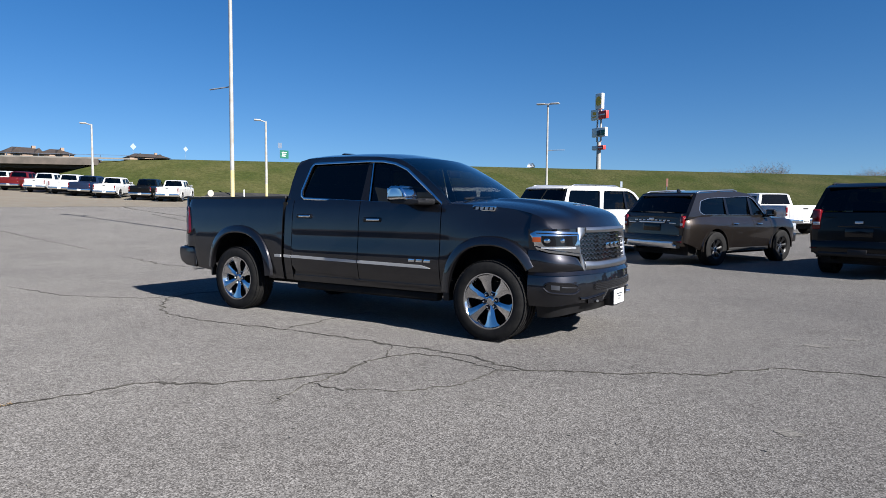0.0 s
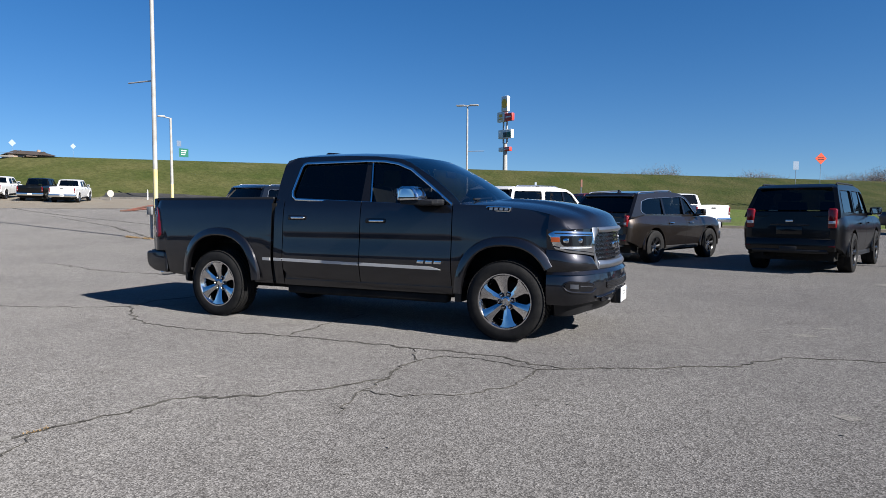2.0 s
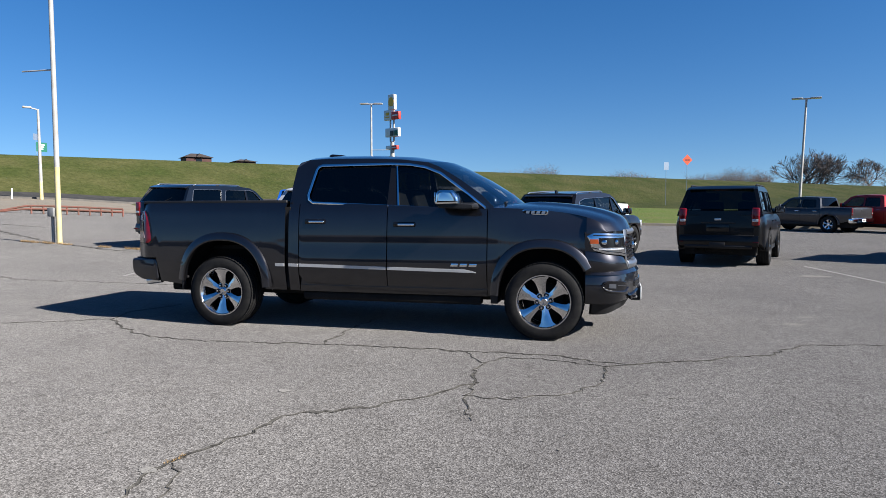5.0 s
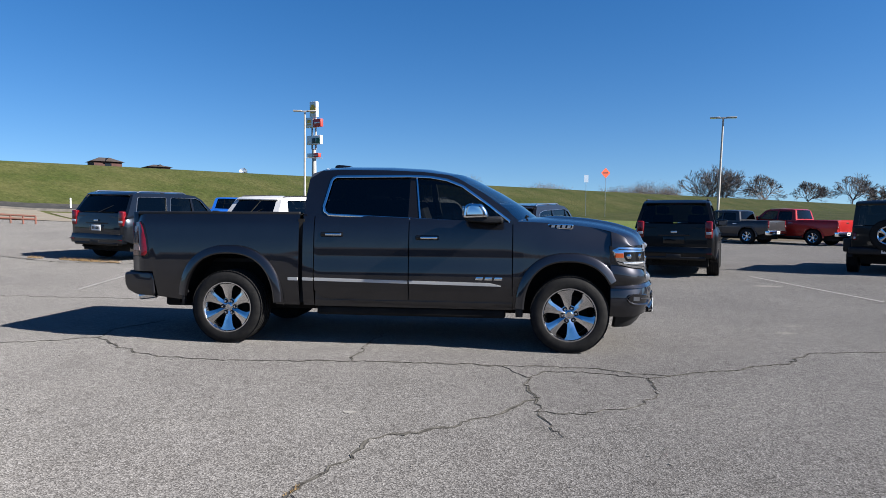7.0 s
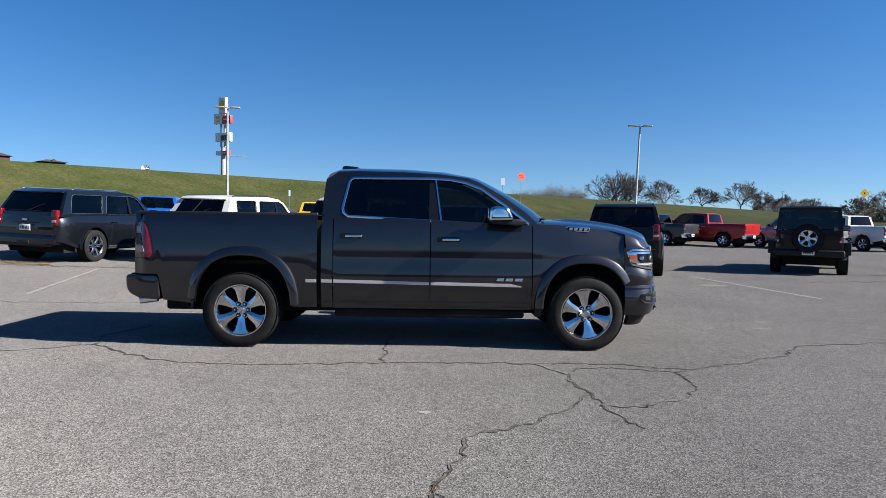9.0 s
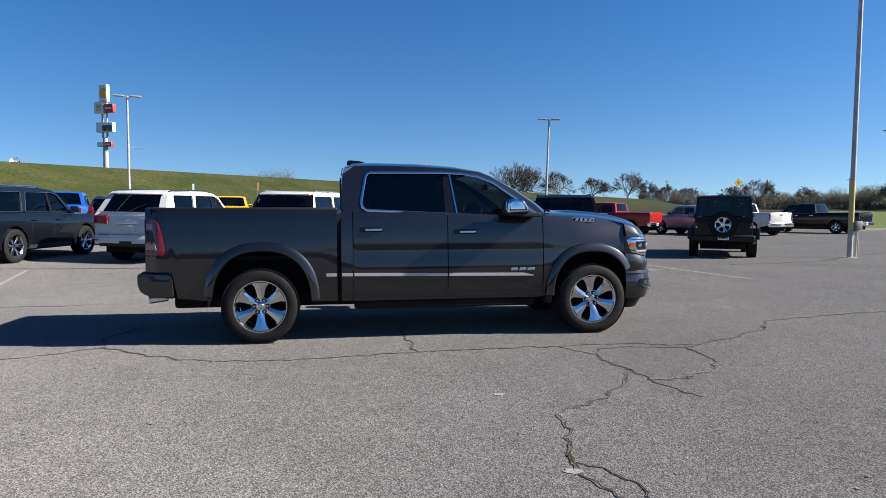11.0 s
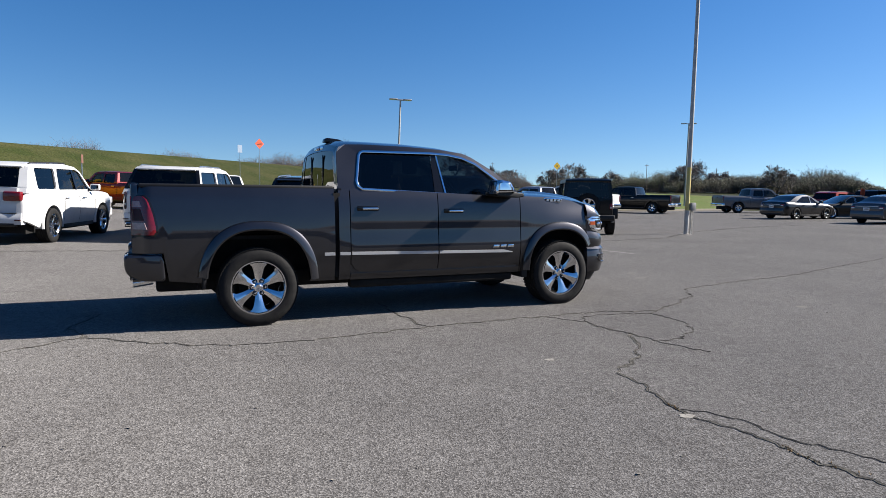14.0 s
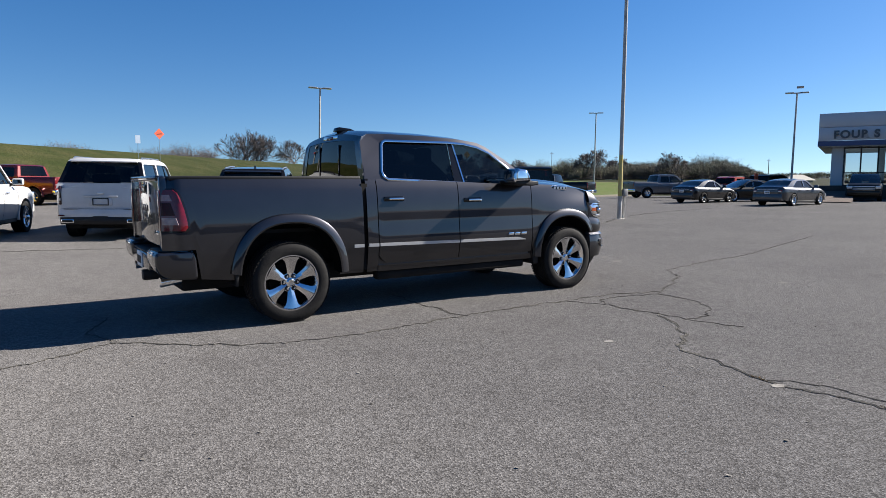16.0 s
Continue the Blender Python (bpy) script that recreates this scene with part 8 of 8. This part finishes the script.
def limb(verts, faces, a, b, r0, r1):
    d = (b - a).normalized()
    u = d.orthogonal().normalized()
    w = d.cross(u)
    base = len(verts)
    for p, r in ((a, r0), (b, r1)):
        for k in range(4):
            c = k * math.pi / 2
            verts.append(tuple(p + (u * math.cos(c) + w * math.sin(c)) * r))
    for k in range(4):
        faces.append((base + k, base + (k + 1) % 4, base + 4 + (k + 1) % 4, base + 4 + k))


def bare_tree(x, y, height, seed, d_far, spread=0.55, thick=1.0, buds=0.0, label="leafless spreading tree with fine grey branches"):
    rnd = random.Random(seed)
    z = land_z(x, y)
    ob = thing("tree", Matrix.Translation((x, y, z - 0.1)), label, "tree", "far trees")
    tv, tf, cv, cf, lv, lf = [], [], [], [], [], []

    def grow(a, d, length, r, depth):
        b = a + d * length
        mid = a.lerp(b, 0.5) + Vector((rnd.uniform(-1, 1), rnd.uniform(-1, 1), rnd.uniform(-0.5, 0.5))) * length * 0.07
        vv, ff = (tv, tf) if depth < 3 else (cv, cf)
        limb(vv, ff, a, mid, r, r * 0.85)
        limb(vv, ff, mid, b, r * 0.85, r * 0.68)
        if depth >= 7:
            if buds and rnd.random() < buds:
                for _ in range(2):
                    p = b + Vector((rnd.uniform(-1, 1), rnd.uniform(-1, 1), rnd.uniform(-1, 1))) * 0.35
                    s = rnd.uniform(0.05, 0.12)
                    u = Vector((rnd.uniform(-1, 1), rnd.uniform(-1, 1), rnd.uniform(-1, 1))).normalized()
                    w = u.orthogonal().normalized()
                    k = len(lv)
                    lv.extend([tuple(p + u * s), tuple(p + w * s), tuple(p - u * s), tuple(p - w * s)])
                    lf.append((k, k + 1, k + 2, k + 3))
            return
        n = (6, 3, 3, 3, 2, 3, 2)[depth]
        for k in range(n):
            turn = rnd.uniform(0, math.tau)
            side = d.orthogonal().normalized()
            side = Matrix.Rotation(turn, 3, d) @ side
            tilt = rnd.uniform(0.4, 1.2) * spread * (2.1, 1.3, 0.95, 0.85, 0.8, 0.75, 0.75)[depth]
            nd = (d + side * tilt + Vector((0, 0, 0.07))).normalized()
            grow(b if k else a.lerp(b, rnd.uniform(0.85, 1)), nd, length * (1.35 if depth == 0 else 1.0) * rnd.uniform(0.72, 0.92), max(0.03 if d_far else 0.018, r * rnd.uniform(0.55, 0.7)), depth + 1)

    grow(Vector((0, 0, 0)), Vector((rnd.uniform(-0.06, 0.06), rnd.uniform(-0.06, 0.06), 1)).normalized(), height * 0.1, height * 0.016 * thick, 0)
    top = max(v[2] for v in cv)
    k = height / top
    for arr in (tv, cv, lv):
        arr[:] = [(a * k, b * k, c * k) for a, b, c in arr]
    shared("trunk", quad_mesh(tv, tf, M_BARK), ob)
    shared("crown", quad_mesh(cv + lv, cf + [tuple(i + len(cv) for i in f) for f in lf], M_TWIG), ob)
    if lf:
        me = ob.children[-1].data
        me.materials.append(M_BUD)
        for i, p in enumerate(me.polygons):
            p.material_index = 1 if i >= len(cf) else 0
    return ob


for k, (az, d, el, sp) in enumerate([(14.8, 330, 4.6, 0.62), (16.1, 335, 4.4, 0.62), (19.4, 340, 3.74, 0.8), (22.4, 350, 3.05, 0.7), (25.3, 360, 3.6, 0.75), (26.8, 370, 2.6, 0.7), (35.2, 190, 2.75, 0.7), (33.2, 170, 2.2, 0.6), (44.9, 175, 2.95, 0.7), (51.6, 170, 2.45, 0.7), (47.3, 190, 2.0, 0.7), (38.5, 190, 2.0, 0.7), (28.3, 380, 2.4, 0.7), (30.0, 390, 2.1, 0.7)]):
    x, y = up_from(az, d)
    bare_tree(x, y, 1.37 + d * math.tan(radians(el)) - land_z(x, y), 20 + k, d > 250, sp, 1.0, 0.15 if az > 30 else 0.0)


def thicket(name, az0, az1, d, el, seed, green, label, density=1.0, base_drop=0.0):
    """A ragged belt of scrub: upright shoots, side twigs and small leaf clumps."""
    rnd = random.Random(seed)
    cv, cf, lv, lf = [], [], [], []
    n = int((az1 - az0) * 22 * density)
    for _ in range(n):
        az = rnd.uniform(az0, az1)
        dd = d + rnd.uniform(-14, 14)
        x, y = up_from(az, dd)
        z = land_z(x, y) - base_drop
        edge = min(1, 0.35 + 1.3 * min(az - az0, az1 - az) / max(0.5, (az1 - az0) * 0.3))
        h = (1.37 + dd * math.tan(radians(el)) - z) * edge * (0.6 + 0.5 * abs(noise.noise((az * 0.9, seed, 0))) + rnd.uniform(-0.15, 0.2))
        h = max(1.0, h)
        for _ in range(9):
            a = Vector((x + rnd.uniform(-0.8, 0.8), y + rnd.uniform(-0.8, 0.8), z))
            b = a + Vector((rnd.uniform(-0.35, 0.35) * h, rnd.uniform(-0.35, 0.35) * h, h * rnd.uniform(0.6, 1.0)))
            limb(cv, cf, a, b, 0.05, 0.015)
            for _ in range(5):
                c = a.lerp(b, rnd.uniform(0.35, 1))
                e = c + Vector((rnd.uniform(-1, 1), rnd.uniform(-1, 1), rnd.uniform(0.1, 0.9))) * h * 0.2
                limb(cv, cf, c, e, 0.022, 0.01)
                for _ in range(8):
                    if rnd.random() < green:
                        p = c.lerp(e, rnd.uniform(0.2, 1.1)) + Vector((rnd.uniform(-1, 1), rnd.uniform(-1, 1), rnd.uniform(-1, 1))) * 0.3
                        s = rnd.uniform(0.06, 0.13)
                        u = Vector((rnd.uniform(-1, 1), rnd.uniform(-1, 1), rnd.uniform(-1, 1))).normalized()
                        w = u.orthogonal().normalized()
                        k = len(lv)
                        lv.extend([tuple(p + u * s), tuple(p + w * s * 0.7), tuple(p - u * s), tuple(p - w * s * 0.7)])
                        lf.append((k, k + 1, k + 2, k + 3))
    me = quad_mesh(cv + lv, cf + [tuple(i + len(cv) for i in f) for f in lf], [M_TWIG, M_BUD if green > 0.5 else M_REDBUD])
    for i, p in enumerate(me.polygons):
        p.material_index = 1 if i >= len(cf) else 0
    tagged(new(name, me), label, "thicket", kind="stuff")


thicket("thicket", 6.5, 13.6, 300, 3.5, 1, 0.3, "brown leafless scrub behind the highway", 1.5)
thicket("thicket", -0.5, 4.5, 290, 3.25, 2, 0.4, "low brown scrub behind the highway", 2.2)
thicket("thicket", -9.0, -3.5, 270, 3.85, 3, 0.4, "low brown scrub behind the highway", 1.6)
thicket("thicket", 26.0, 32.0, 380, 2.2, 4, 0.4, "brown leafless scrub behind the highway")
thicket("thicket", 32.5, 46.0, 195, 1.9, 5, 0.85, "green and brown scrub along the field")
thicket("thicket", 43.0, 58.5, 185, 1.75, 6, 0.85, "green and brown scrub along the field", 1.3)
thicket("thicket", 47.0, 57.8, 200, 2.0, 7, 0.55, "brown scrub along the field", 1.2)
thicket("thicket", 57.0, 75.0, 230, 0.75, 8, 0.6, "low scrub along the field", 0.6)
M_POLEWOOD = mat("weathered_wood", (0.16, 0.13, 0.11), 0.9, noise_scale=3, vary=0.3)
for az, d, el in ((28.4, 200, 2.7), (41.5, 180, 2.6), (47.0, 190, 2.2), (58.7, 150, 1.8)):
    x, y = up_from(az, d)
    ob = thing("utility_pole", Matrix.Translation((x, y, land_z(x, y) - 0.1)), "weathered wooden utility pole with cross arm", "utility pole", "utility poles")
    h = 1.37 + d * math.tan(radians(el)) - land_z(x, y)
    part("pole", tube((0, 0, 0), (0, 0, h), 0.09, 0.06, 8), M_POLEWOOD, ob)
    part("cross_arm", box(-0.6, 0.6, -0.05, 0.05, h - 0.5, h - 0.4), M_POLEWOOD, ob)
